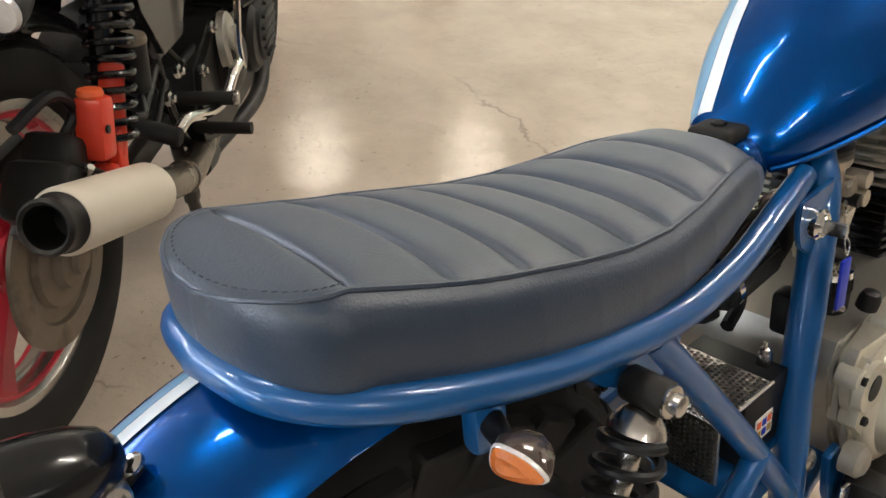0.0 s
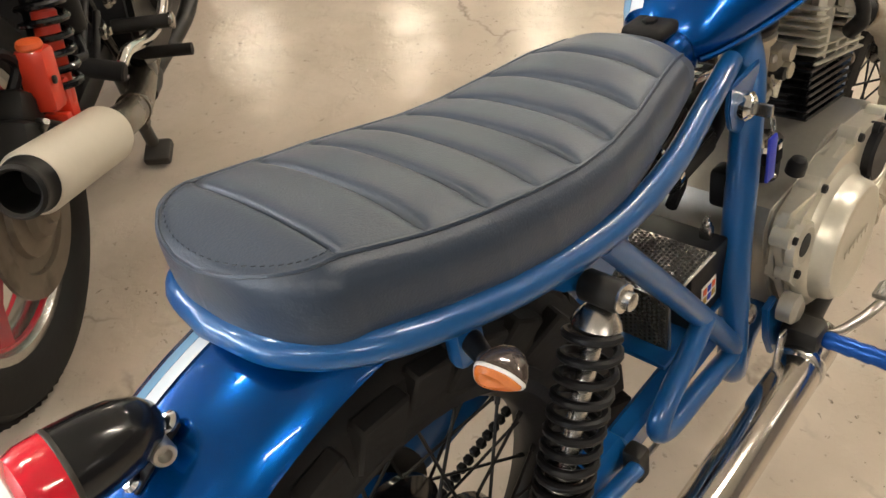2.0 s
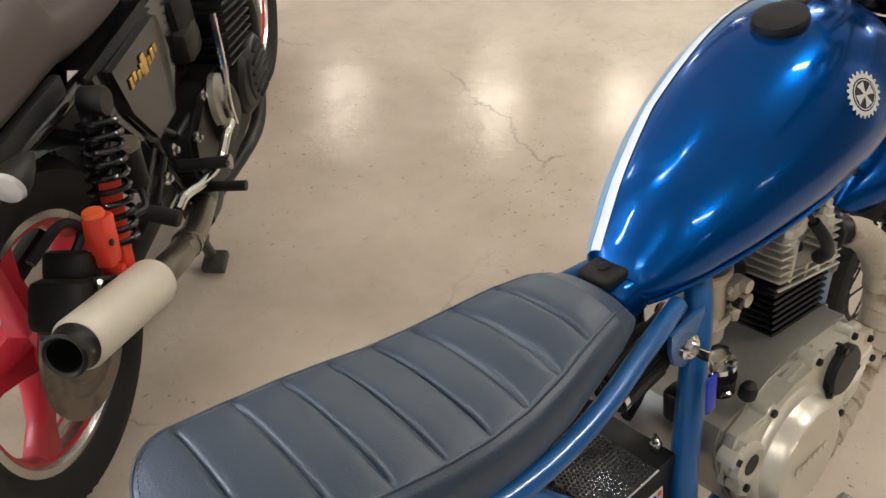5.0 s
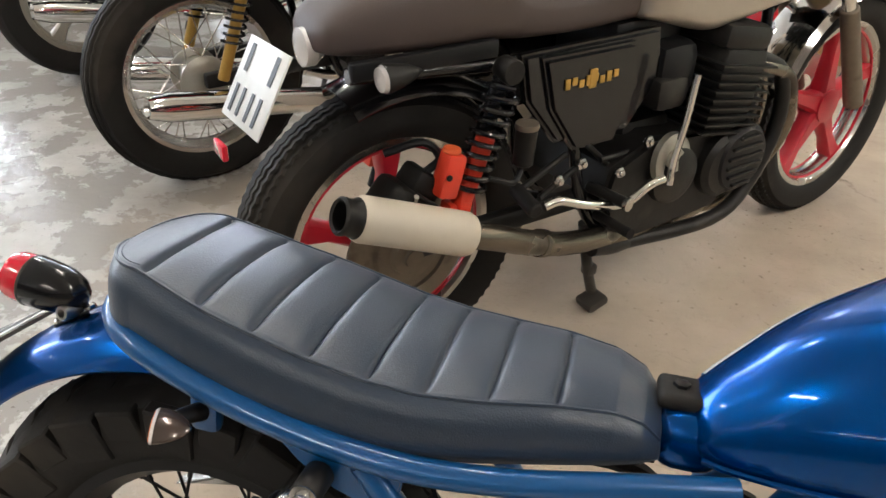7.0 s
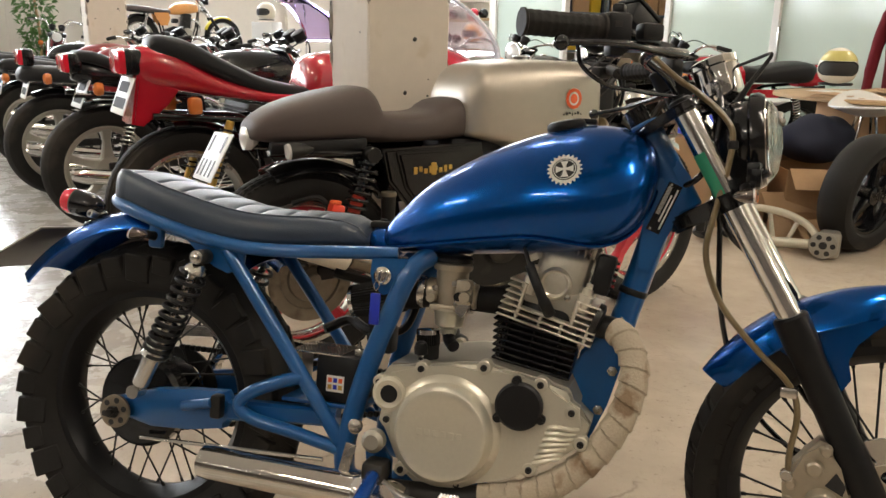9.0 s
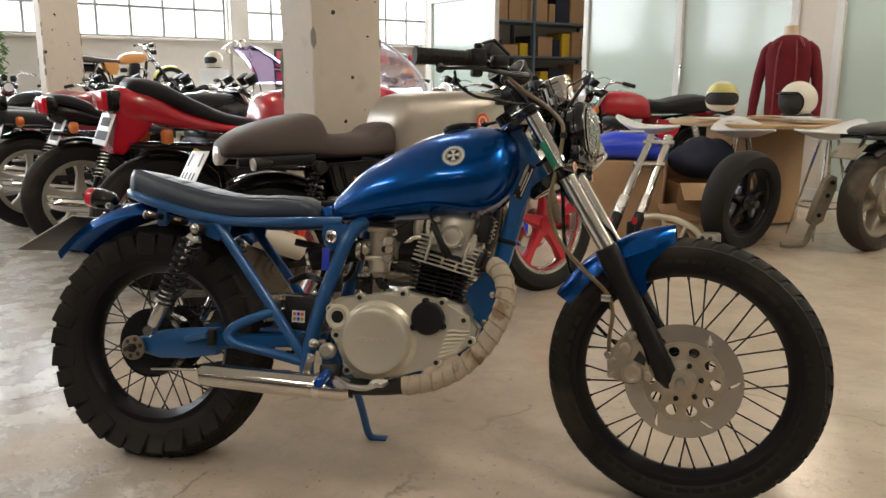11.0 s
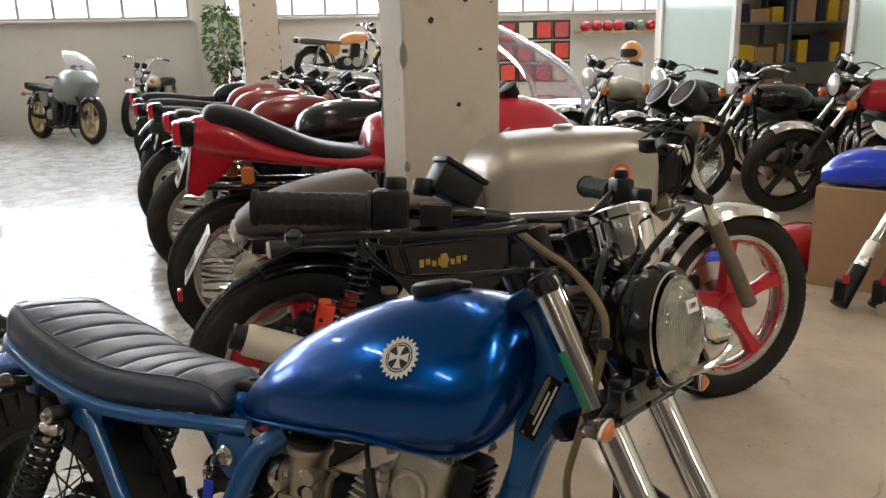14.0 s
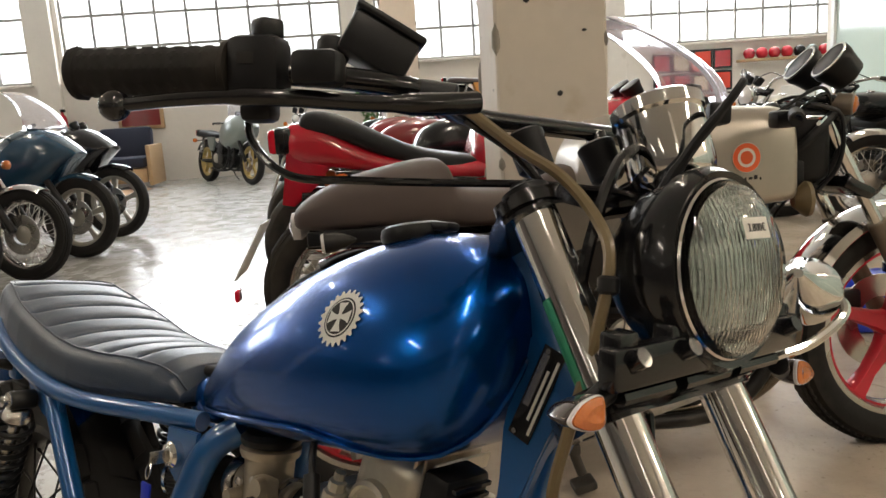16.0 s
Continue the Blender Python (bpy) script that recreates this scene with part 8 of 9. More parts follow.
part("master_cylinder", cyl((0.2, -0.15, 0.485), (0.204, -0.15, 0.565), 0.021, 0.023, n=18, soft=0.004), GRIMY, four)
part("master_cap", lathe([(0.024, 0), (0.025, 0.004), (0.023, 0.011), (0.001, 0.012)], (0.204, -0.15, 0.563), (0, 0, 1), 20), DUSTY_BROWN, four)
part("brake_hose", tube(smooth([(0.2, -0.15, 0.485), (0.17, -0.165, 0.46), (0.12, -0.17, 0.48), (0.05, -0.15, 0.5), (0.0, -0.13, 0.46)], 5), 0.006, 8), SATIN_BLACK, four)
part("centre_stand", tube(smooth([(0.435, -0.1, 0.26), (0.465, -0.1, 0.13), (0.49, -0.1, 0.05)], 3), 0.0135, 10), GRIMY, four, "grimy centre stand")
part("stand_foot", box((0.492, -0.105, 0.022), (0.062, 0.06, 0.026), 0.009, rot=Matrix.Rotation(radians(-14), 4, "Y")), GRIMY, four)
part("stand_lug", box((0.472, -0.1, 0.12), (0.03, 0.03, 0.03), 0.006), GRIMY, four)
part("horn", lathe([(0.02, -0.03), (0.045, 0), (0.043, 0.01), (0.001, 0.012)], (1.08, -0.12, 0.72), (1, -0.2, 0), 22), BRASS_HOSE, four)
part("frame_lug", box((0.0, -0.11, 0.72), (0.3, 0.02, 0.035), 0.006), SATIN_BLACK, four)

# the row beyond it
FAIR = [(0.72, 0.42, 0.80, 0.17), (0.85, 0.40, 0.93, 0.22), (1.02, 0.42, 0.99, 0.24), (1.2, 0.5, 0.98, 0.22), (1.34, 0.62, 0.9, 0.17), (1.44, 0.7, 0.82, 0.1), (1.47, 0.74, 0.78, 0.04)]
TAIL_SPORT = [(-0.2, 0.86, 0.93, 0.06), (-0.17, 0.82, 0.972, 0.09), (-0.05, 0.80, 0.962, 0.115), (0.1, 0.775, 0.87, 0.135), (0.3, 0.745, 0.81, 0.145), (0.5, 0.72, 0.80, 0.15), (0.58, 0.72, 0.80, 0.13)]
SEAT_SPORT = [(-0.145, 0.93, 0.96, 0.05), (-0.11, 0.93, 1.012, 0.085), (0.0, 0.9, 1.0, 0.115), (0.15, 0.83, 0.925, 0.128), (0.3, 0.78, 0.855, 0.135), (0.45, 0.75, 0.82, 0.135), (0.55, 0.75, 0.80, 0.1)]
redbike = bike(stand(-0.9, 1.6, 49.7), "red faired sports motorcycle, stepped black seat, clear bubble screen", RED, BLACK_SEAT, wb=1.47, rear="wire", front="wire", lip=STEEL, R=0.33, half=0.056, rim_r=0.235, seat=SEAT_SPORT, tail=TAIL_SPORT, tailz=0.912, tailx=-0.2, lean=0, guard_arc=(100, 40), shock_mat=GOLD,
               tank=[(0.5, 0.72, 0.84, 0.1), (0.54, 0.70, 0.93, 0.135), (0.65, 0.69, 0.955, 0.15), (0.8, 0.69, 0.95, 0.15), (0.92, 0.70, 0.9, 0.12), (0.98, 0.74, 0.84, 0.06)], cover_mat=BLACK, guard_mat=BLACK, plate_at=(-0.232, 0.785, 22), bars=0.9, signals=False, lamp=0.0,
               fairing=[(x + 0.07, z0 + 0.06, z1 + 0.0, w * 1.1) for x, z0, z1, w in FAIR], fairing_mat=RED, screen=(SCREEN_CLEAR, (1.55, 1.12, 0.93, 1.29)))
part("plate_tongue", plate([(-0.19, 0.88), (0.0, 0.85), (-0.08, 0.75), (-0.18, 0.67), (-0.225, 0.68)], -0.085, 0.085, bevel=0.01), RED, redbike)
for xx, yy in ((0.0, -0.15), (-0.04, 0.06)):
    sg = part("turn_signal", box((xx, yy, 0.75), (0.05, 0.06, 0.07), 0.016), AMBER, redbike, "large amber indicator")
    part("stalk", cyl((xx + 0.03, yy * 0.2, 0.75), (xx + 0.03, yy * 0.9, 0.75), 0.009, n=8), CHROME, sg)
TANK_LOW = [(0.42, 0.7, 0.78, 0.06), (0.5, 0.69, 0.86, 0.11), (0.64, 0.69, 0.9, 0.135), (0.8, 0.7, 0.905, 0.135), (0.95, 0.71, 0.88, 0.1), (1.0, 0.73, 0.84, 0.05)]
bike(stand(-1.816, 2.27, 52), "black touring motorcycle with purple screen and small red tail panel", BLACK, BLACK_SEAT, wheel_mat=ALU, lip=ALU, R=0.325, tank=[(0.5, 0.7, 0.8, 0.07), (0.56, 0.69, 0.88, 0.12), (0.7, 0.69, 0.925, 0.145), (0.95, 0.7, 0.92, 0.145), (1.1, 0.71, 0.88, 0.1), (1.15, 0.73, 0.84, 0.05)],
     seat=[(x, a - 0.06, z - 0.09, w) for x, a, z, w in SEAT_SPORT], tailz=0.86, tailx=-0.13, plate_at=(-0.1, 0.71, 24), lean=0, signals=True, screen=(SCREEN_PURPLE, (1.42, 1.16, 0.98, 1.22)), lamp=0.0, bars=0.95, guard_arc=(110, 40), tail=[(-0.14, 0.78, 0.84, 0.04), (-0.1, 0.76, 0.88, 0.08), (0.05, 0.74, 0.86, 0.1), (0.2, 0.72, 0.8, 0.1), (0.3, 0.7, 0.76, 0.06)])
bike(stand(-2.65, 2.9, 50), "dark motorcycle with black seat, red tail lamp and white plate", DARK_RED, BLACK_SEAT, wheel_mat=ALU, lip=ALU, tank=TANK_LOW, tailz=0.85, tailx=-0.14, plate_at=(-0.16, 0.68, 18), lean=0, guard_arc=(112, 40))
bike(stand(-3.45, 3.6, 50), "dark red tank motorcycle with black seat", DARK_RED, BLACK_SEAT, wheel_mat=ALU, lip=ALU, tank=TANK_LOW, tailz=0.78, plate_at=(-0.2, 0.62, 15))
bike(stand(-4.3, 4.3, 50), "dark red road motorcycle with wire wheels", DARK_RED, BLACK_SEAT, rear="wire", front="wire", lip=CHROME, tank=[(x, a, z + 0.02, w) for x, a, z, w in TANK_ROAD])
bike(stand(-5.2, 5.0, 46), "dark motorcycle with chrome mudguards", BLACK, BLACK_SEAT, rear="wire", front="wire", lip=CHROME)
bike(stand(-3.3, 4.9, 40), "dark red motorcycle parked behind the row", DARK_RED, BLACK_SEAT, rear="wire", front="wire", lip=CHROME)
bike(stand(-4.4, 6.0, 40), "black motorcycle parked behind the row", BLACK, BLACK_SEAT, wheel_mat=ALU)

# facing the camera, in front of the office
bike(stand(2.03, 5.82, 205), "red tank roadster with black seat and red tail", RED, BLACK_SEAT, wheel_mat=BLACK, lip=BLACK, lamp=0.08, lamp_mat=BLACK, bars=1.04, steer=8, tank=[(x, a + 0.02, z + 0.05, w) for x, a, z, w in TANK_ROAD],
     seat=[(-0.1, 0.76, 0.8, 0.05), (-0.06, 0.74, 0.875, 0.1), (0.08, 0.73, 0.895, 0.13), (0.25, 0.73, 0.875, 0.13), (0.4, 0.73, 0.845, 0.13), (0.52, 0.73, 0.85, 0.1), (0.57, 0.74, 0.81, 0.06)], tail=[(-0.22, 0.75, 0.82, 0.05), (-0.17, 0.72, 0.875, 0.09), (-0.05, 0.7, 0.865, 0.11), (0.06, 0.7, 0.8, 0.08)])
bike(stand(1.15, 6.25, 222), "black roadster with chrome headlamp", BLACK, BLACK_SEAT, rear="wire", front="wire", lip=CHROME, lamp=0.095, lamp_mat=CHROME, bars=1.02, steer=-6)
bike(stand(0.35, 6.75, 232), "black roadster with round white headlamp", BLACK, BLACK_SEAT, rear="wire", front="wire", lip=CHROME, lamp=0.1, lamp_mat=CHROME, bars=1.0)
bike(stand(-0.5, 7.2, 240), "silver roadster with high chrome bars", ALU, BLACK_SEAT, rear="wire", front="wire", lip=CHROME, lamp=0.09, lamp_mat=CHROME, bars=1.05)
# by the sofa and along the window wall
bike(stand(-9.55, 6.5, -8), "grey green racing motorcycle with gold wheels and half fairing", GREY_FAIRING, BLACK_SEAT, wheel_mat=GOLD_WHEEL, lip=GOLD_WHEEL, fairing=[(x, z0 + 0.1, z1 + 0.03, w) for x, z0, z1, w in FAIR], fairing_mat=GREY_FAIRING, screen=(SCREEN_CLEAR, (1.3, 1.0, 0.98, 1.24)), lamp=0.07, bars=0.88, pipes="none")
bike(stand(-8.95, 8.35, -62), "cream and yellow trail motorcycle with high bars", CREAM, BLACK_SEAT, rear="wire", front="wire", lip=GOLD_WHEEL, fguard_mat=CREAM, lamp=0.07, bars=1.12, engine="single", fR=0.34)
bike(stand(-7.6, 8.6, -50), "green trail motorcycle beside the wall", DARK_RED, BLACK_SEAT, rear="wire", front="wire", lip=CHROME, fguard_mat=CREAM, lamp=0.07, bars=1.1, engine="single")
bike(pose(-6.52, 9.16, 0.65, 0, 0, 46) @ Matrix.Scale(0.87, 4), "vintage trials motorcycle, orange tank, yellow mudguard, on a display platform", ORANGE_PAINT, BROWN_SEAT, rear="wire", front="wire", lip=CHROME, fguard_mat=YELLOW, engine="single", bars=1.02, lamp=0.05, lean=0, signals=False)
# machines at the far side, nose to the aisle
bike(stand(-5.95, 1.54, 31), "navy faired touring motorcycle, front wheel to the aisle", NAVY, BLACK_SEAT, wheel_mat=ALU, lip=ALU, fairing=[(x, z0 + 0.08, z1 + 0.02, w) for x, z0, z1, w in FAIR], fairing_mat=NAVY, screen=(SCREEN_CLEAR, (1.3, 1.0, 1.0, 1.3)), fguard_mat=NAVY, arms=5, frim=0.225, lamp=0.0, bars=0.95)
bike(stand(-5.45, 0.94, 31), "classic motorcycle with chrome front mudguard and wire wheels", DARK_RED, BLACK_SEAT, rear="wire", front="wire", lip=CHROME, lamp=0.09, lamp_mat=CHROME, bars=1.0)
bike(stand(-5.3, 0.44, 31), "classic dark motorcycle with chrome mudguard", BLACK, BLACK_SEAT, rear="wire", front="wire", lip=CHROME, lamp=0.09, lamp_mat=CHROME, bars=1.0)
bike(stand(-6.7, 2.2, 31), "dark touring motorcycle with black fairing", BLACK, BLACK_SEAT, wheel_mat=ALU, lip=ALU, fairing=[(x, z0 + 0.08, z1 + 0.0, w) for x, z0, z1, w in FAIR], fairing_mat=BLACK, fguard_mat=BLACK, lamp=0.0, bars=0.95)


# ---- things round the table ----
table = thing("round_table", pose(2.3, 4.35, 0), "round pale wooden table with papers on it", "table")
part("tabletop", lathe([(0.6, 0.70), (0.615, 0.705), (0.615, 0.722), (0.6, 0.727), (0.001, 0.727)], n=48), WOOD, table)
part("apron", lathe([(0.34, 0.02), (0.34, 0.70)], n=40), CARDBOARD, table, "brown panelled table base")
rp = random.Random(4)
for k in range(9):
    mag = thing("magazine", pose(2.3 + rp.uniform(-0.42, 0.4), 4.35 + rp.uniform(-0.42, 0.35), 0.728 + 0.0035 * k, 0, 0, rp.uniform(0, 180)), "loose paper sheet lying on the round table", "paper", "papers on the table")
    part("sheet", box((0, 0, 0.0015), (0.21, 0.29, 0.003)), (STICKER, CARDBOARD, PLATE_WHITE)[k % 3], mag, flat=True)


def helmet(m, label, shell_mat, visor_mat, stripe_mat=None, open_face=False):
    """A helmet facing +x: a full-face shell with a wide eye opening, or an open face with lining and peak."""
    h = thing("helmet", m, label, "helmet", "helmets")
    def on(a, z, grow=1.0):
        """A point of the shell at angle a in degrees and height z."""
        q = math.sqrt(max(0.001, 1 - ((z - 0.13) / 0.1275) ** 2)) * grow
        if z < 0.06:
            q *= 0.93
        return Vector((math.cos(radians(a)) * 0.135 * q, math.sin(radians(a)) * 0.119 * q, z))
    bm = bmesh.new()
    bmesh.ops.create_uvsphere(bm, u_segments=32, v_segments=20, radius=0.125, matrix=Matrix.Translation((0, 0, 0.13)) @ Matrix.Diagonal((1.08, 0.95, 1.02, 1)))
    for v in bm.verts:
        if v.co.z < 0.06:
            v.co.z = 0.03 + (v.co.z - 0.0) * 0.5
            v.co.x *= 0.93
    part("shell", bm, shell_mat, h)
    lows, highs, reach = ((0.034, 0.182, 62) if open_face else (0.088, 0.17, 68))
    vis = bmesh.new()
    rings = []
    for k in range(9):
        z = lows + (highs - lows) * k / 8
        # the corners of the opening are rounded
        e = 1 - 0.3 * abs(2 * k / 8 - 1) ** 3
        rings.append([on(reach * e * (-1 + 2 * j / 14), z, 1.02) for j in range(15)])
    quads(vis, rings, closed_u=False)
    part("lining" if open_face else "opening", vis, visor_mat, h, "dark lining inside the opening")
    edge = bmesh.new()
    loop = [r[0] for r in rings] + rings[-1][1:-1] + [r[-1] for r in rings[::-1]] + rings[0][1:-1][::-1]
    tube(loop, 0.0045, 6, edge, closed=True)
    part("edge_trim", edge, SATIN_BLACK, h)
    trim_r = lathe([(0.098, 0.022), (0.104, 0.028), (0.1, 0.036), (0.094, 0.03)], n=28, wrap=True)
    part("rim_trim", trim_r, SATIN_BLACK, h)
    if open_face:
        pk = bmesh.new()
        quads(pk, [[on(-48 + 96 * j / 10, 0.18, 1.02) for j in range(11)], [on(-44 + 88 * j / 10, 0.172, 1.0) + Vector((0.055 * math.cos(radians(-60 + 12 * j)), 0, 0)) for j in range(11)]], closed_u=False)
        pko = part("peak", pk, SATIN_BLACK, h)
        pko.modifiers.new("thick", "SOLIDIFY").thickness = 0.005
    if stripe_mat:
        bs = bmesh.new()
        quads(bs, [[on(80 * (-1 + 2 * j / 14), 0.176 + 0.062 * k / 7, 1.012) for j in range(15)] for k in range(8)], closed_u=False)
        part("stripe", bs, stripe_mat, h)
    return h


helmet(pose(2.06, 4.42, 0.755, 0, 0, 262), "cream full face helmet, yellow crown, dark visor opening", CREAM_SHELL, INK, PALE_YELLOW)
helmet(pose(2.51, 4.06, 0.755, 0, 0, 215), "cream open face helmet with black lining on the table", CREAM_SHELL, INK, open_face=True)
helmet(pose(-4.24, 8.78, 1.14, 0, 0, 250), "white helmet with dark visor on a white plinth", IVORY, INK)
helmet(Matrix.Translation(hall(5.09, 6.65, 0.93)) @ Matrix.Rotation(radians(250), 4, "Z"), "orange open face helmet on a stand", ORANGE_PAINT, INK)

plinth = thing("plinth", pose(-4.24, 8.78, 0), "plain white display plinth", "plinth")
part("body", box((0, 0, 0.57), (0.3, 0.3, 1.14), 0.006), WHITE_PLASTIC, plinth)
plinth2 = thing("plinth", Matrix.Translation(hall(5.09, 6.65)), "plain white display plinth under an orange helmet", "plinth")
part("body", box((0, 0, 0.465), (0.26, 0.26, 0.93), 0.006), WHITE_PLASTIC, plinth2)


def stool(x, y, turn):
    s = thing("bar_stool", pose(x, y, 0, 0, 0, turn), "white moulded stool with thin steel legs", "stool", "stools round the table")
    bm = bmesh.new()
    rings = []
    for i in range(15):
        u = -1 + 2 * i / 14
        row = []
        for j in range(15):
            v = -1 + 2 * j / 14
            # a square grid drawn to a round shell, dished, its back and front lips turned up
            x, y = u * math.sqrt(1 - 0.5 * v * v), v * math.sqrt(1 - 0.5 * u * u)
            r = math.hypot(x, y)
            row.append(Vector((x * 0.215, y * 0.2, 0.655 + 0.06 * r ** 2 + 0.075 * max(0.0, x) ** 2.2 + 0.012 * max(0.0, -x) ** 2 - 0.012 * r ** 6)))
        rings.append(row)
    quads(bm, rings, closed_u=False)
    ob = part("seat", bm, WHITE_PLASTIC, s)
    ob.modifiers.new("thick", "SOLIDIFY").thickness = 0.012
    for k in range(4):
        a = math.pi / 4 + math.pi / 2 * k
        part("leg", cyl((0.05 * math.cos(a), 0.05 * math.sin(a), 0.655), (0.2 * math.cos(a), 0.2 * math.sin(a), 0.006), 0.008, n=8), CHROME, s)
    part("foot_ring", tube([(0.16 * math.cos(2 * math.pi * k / 24), 0.16 * math.sin(2 * math.pi * k / 24), 0.22) for k in range(24)], 0.006, 8, closed=True), CHROME, s)
    return s


stool(1.5, 3.86, 165)
stool(2.1, 3.68, 95)
stool(2.62, 3.62, 20)

# mannequin torso
bm = bmesh.new()
rings = []
for z, wx, wy in ((0.62, 0.15, 0.11), (0.8, 0.155, 0.112), (0.95, 0.158, 0.11), (1.1, 0.172, 0.115), (1.25, 0.185, 0.12), (1.33, 0.165, 0.1), (1.375, 0.11, 0.075), (1.4, 0.062, 0.06)):
    rings.append([Vector((wx * math.cos(2 * math.pi * k / 28), wy * math.sin(2 * math.pi * k / 28), z)) for k in range(28)])
loft(rings, bm)
for sd in (-1, 1):
    tube(smooth([(0.12 * sd, 0, 1.325), (0.175 * sd, 0.005, 1.26), (0.215 * sd, 0.0, 1.08), (0.235 * sd, -0.03, 0.88), (0.24 * sd, -0.07, 0.72)], 4), [0.045] * 3 + [0.05] * 2 + [0.044] * 4 + [0.04] * 4 + [0.035] * 4, 12, bm)
wool = len(bm.faces)
lathe([(0.062, 1.39), (0.055, 1.42), (0.052, 1.47), (0.04, 1.478), (0.001, 1.48)], n=24, bm=bm)
for sd in (-1, 1):
    cyl((0.24 * sd, -0.07, 0.73), (0.238 * sd, -0.085, 0.65), 0.03, 0.026, 14, bm, 0.006)
skin = len(bm.faces)
for sd in (-1, 1):
    tube(smooth([(0.055 * sd, -0.085, 1.35), (0.07 * sd, -0.122, 1.25), (0.075 * sd, -0.126, 1.1), (0.078 * sd, -0.12, 0.9), (0.08 * sd, -0.118, 0.64)], 4), 0.007, 6, bm)
    tube(smooth([(0.075 * sd, -0.06, 1.372), (0.1 * sd, -0.09, 1.345), (0.115 * sd, -0.105, 1.31)], 3), 0.009, 6, bm)
piping = len(bm.faces)
cyl((0, 0, 0.03), (0, 0, 0.64), 0.014, 0.014, 12, bm)
lathe([(0.16, 0.02), (0.16, 0.03), (0.02, 0.036)], n=28, bm=bm)
bm.faces.ensure_lookup_table()
for k, f in enumerate(bm.faces):
    f.material_index = 0 if k < wool else (1 if k < skin else (3 if k < piping else 2))
man = part("mannequin", bm, MAROON)
man.data.materials.append(BEIGE)
man.data.materials.append(BLACK)
man.data.materials.append(DARK_RED)
man.matrix_basis = pose(2.64, 5.04, -0.03, 0, 0, -20)
tagged(man, "headless shop mannequin in a maroon knitted cardigan", "mannequin")

# spare wheel standing by the boxes
sw_turn = Matrix.Rotation(radians(46), 4, "Z") @ Matrix.Rotation(radians(6), 4, "X")
spare = thing("spare_wheel", pose(2.03, 3.13, 0), "loose rear wheel, black cast spokes, grey worn tyre", "wheel")
mag_wheel(spare, "wheel", Vector((0, 0, 0.305)), 0.305, 0.085, 0.205, BLACK, BLACK, 5, sw_turn, 0.05, False, 0.026)
part("axle_stub", lathe([(0.022, -0.11), (0.022, 0.11)], (0, 0, 0.305), sw_turn.to_3x3() @ Vector((0, 1, 0)), 16), STEEL, spare)


def carton(m, sx, sy, sz, label, material=CARDBOARD, open_top=False, group="cardboard boxes"):
    c = thing("cardboard_box", m, label, "box", group)
    bm = bmesh.new()
    t = 0.006
    if open_top:
        for dx, dy, w, d in ((0, -sy / 2, sx, t), (0, sy / 2, sx, t), (-sx / 2, 0, t, sy - 2 * t), (sx / 2, 0, t, sy - 2 * t)):
            part("side", box((dx, dy, sz / 2), (w, d, sz)), material, c, flat=True)
        part("bottom", box((0, 0, t / 2), (sx - 2 * t, sy - 2 * t, t)), material, c, flat=True)
        part("flap", box((0, -sy / 2 - 0.07, sz - 0.035), (sx, t, 0.16), 0, rot=Matrix.Rotation(radians(-55), 4, "X")), material, c, flat=True)
        part("flap", box((0, sy / 2 + 0.05, sz + 0.04), (sx, t, 0.14), 0, rot=Matrix.Rotation(radians(-40), 4, "X")), material, c, flat=True)
    else:
        part("body", box((0, 0, sz / 2), (sx, sy, sz), 0.003, bm), material, c, flat=True)
        part("tape", box((0, 0, sz + 0.0006), (sx, 0.05, 0.001)), BEIGE, c, flat=True)
    return c


carton(pose(1.36, 3.62, 0, 0, 0, -8), 0.52, 0.42, 0.5, "tall open cardboard box under a blue tank", open_top=False)
carton(pose(1.86, 3.6, 0, 0, 0, 10), 0.42, 0.4, 0.36, "open cardboard box with parts inside", open_top=True)
carton(pose(1.78, 3.22, 0, 0, 0, 25), 0.3, 0.22, 0.14, "small flat cardboard box on the floor", open_top=True)

bt = thing("blue_fuel_tank", pose(1.36, 3.55, 0.0, 0, 0, 175), "loose bright blue fuel tank lying on a cardboard box", "fuel tank")
part("shell", shell([(-0.26, 0.505, 0.56, 0.07), (-0.22, 0.503, 0.63, 0.12), (-0.08, 0.502, 0.68, 0.15), (0.08, 0.502, 0.685, 0.15), (0.2, 0.504, 0.65, 0.12), (0.27, 0.51, 0.58, 0.06)]), BRIGHT_BLUE, bt)
part("white_panel", box((-0.02, 0, 0.684), (0.16, 0.12, 0.004), 0.0015), PLATE_WHITE, bt)
bag = thing("black_bag", pose(1.86, 3.72, 0.36, 0, 0, 20), "limp black bag lying in an open box", "bag")
bm = bmesh.new()
bmesh.ops.create_icosphere(bm, subdivisions=4, radius=0.2, matrix=Matrix.Translation((0, 0, 0.14)) @ Matrix.Diagonal((1.15, 0.85, 0.7, 1)))
for v in bm.verts:
    v.co += v.co.normalized() * 0.035 * noise.noise(v.co * 7)
part("sack", bm, DARK_CLOTH, bag)

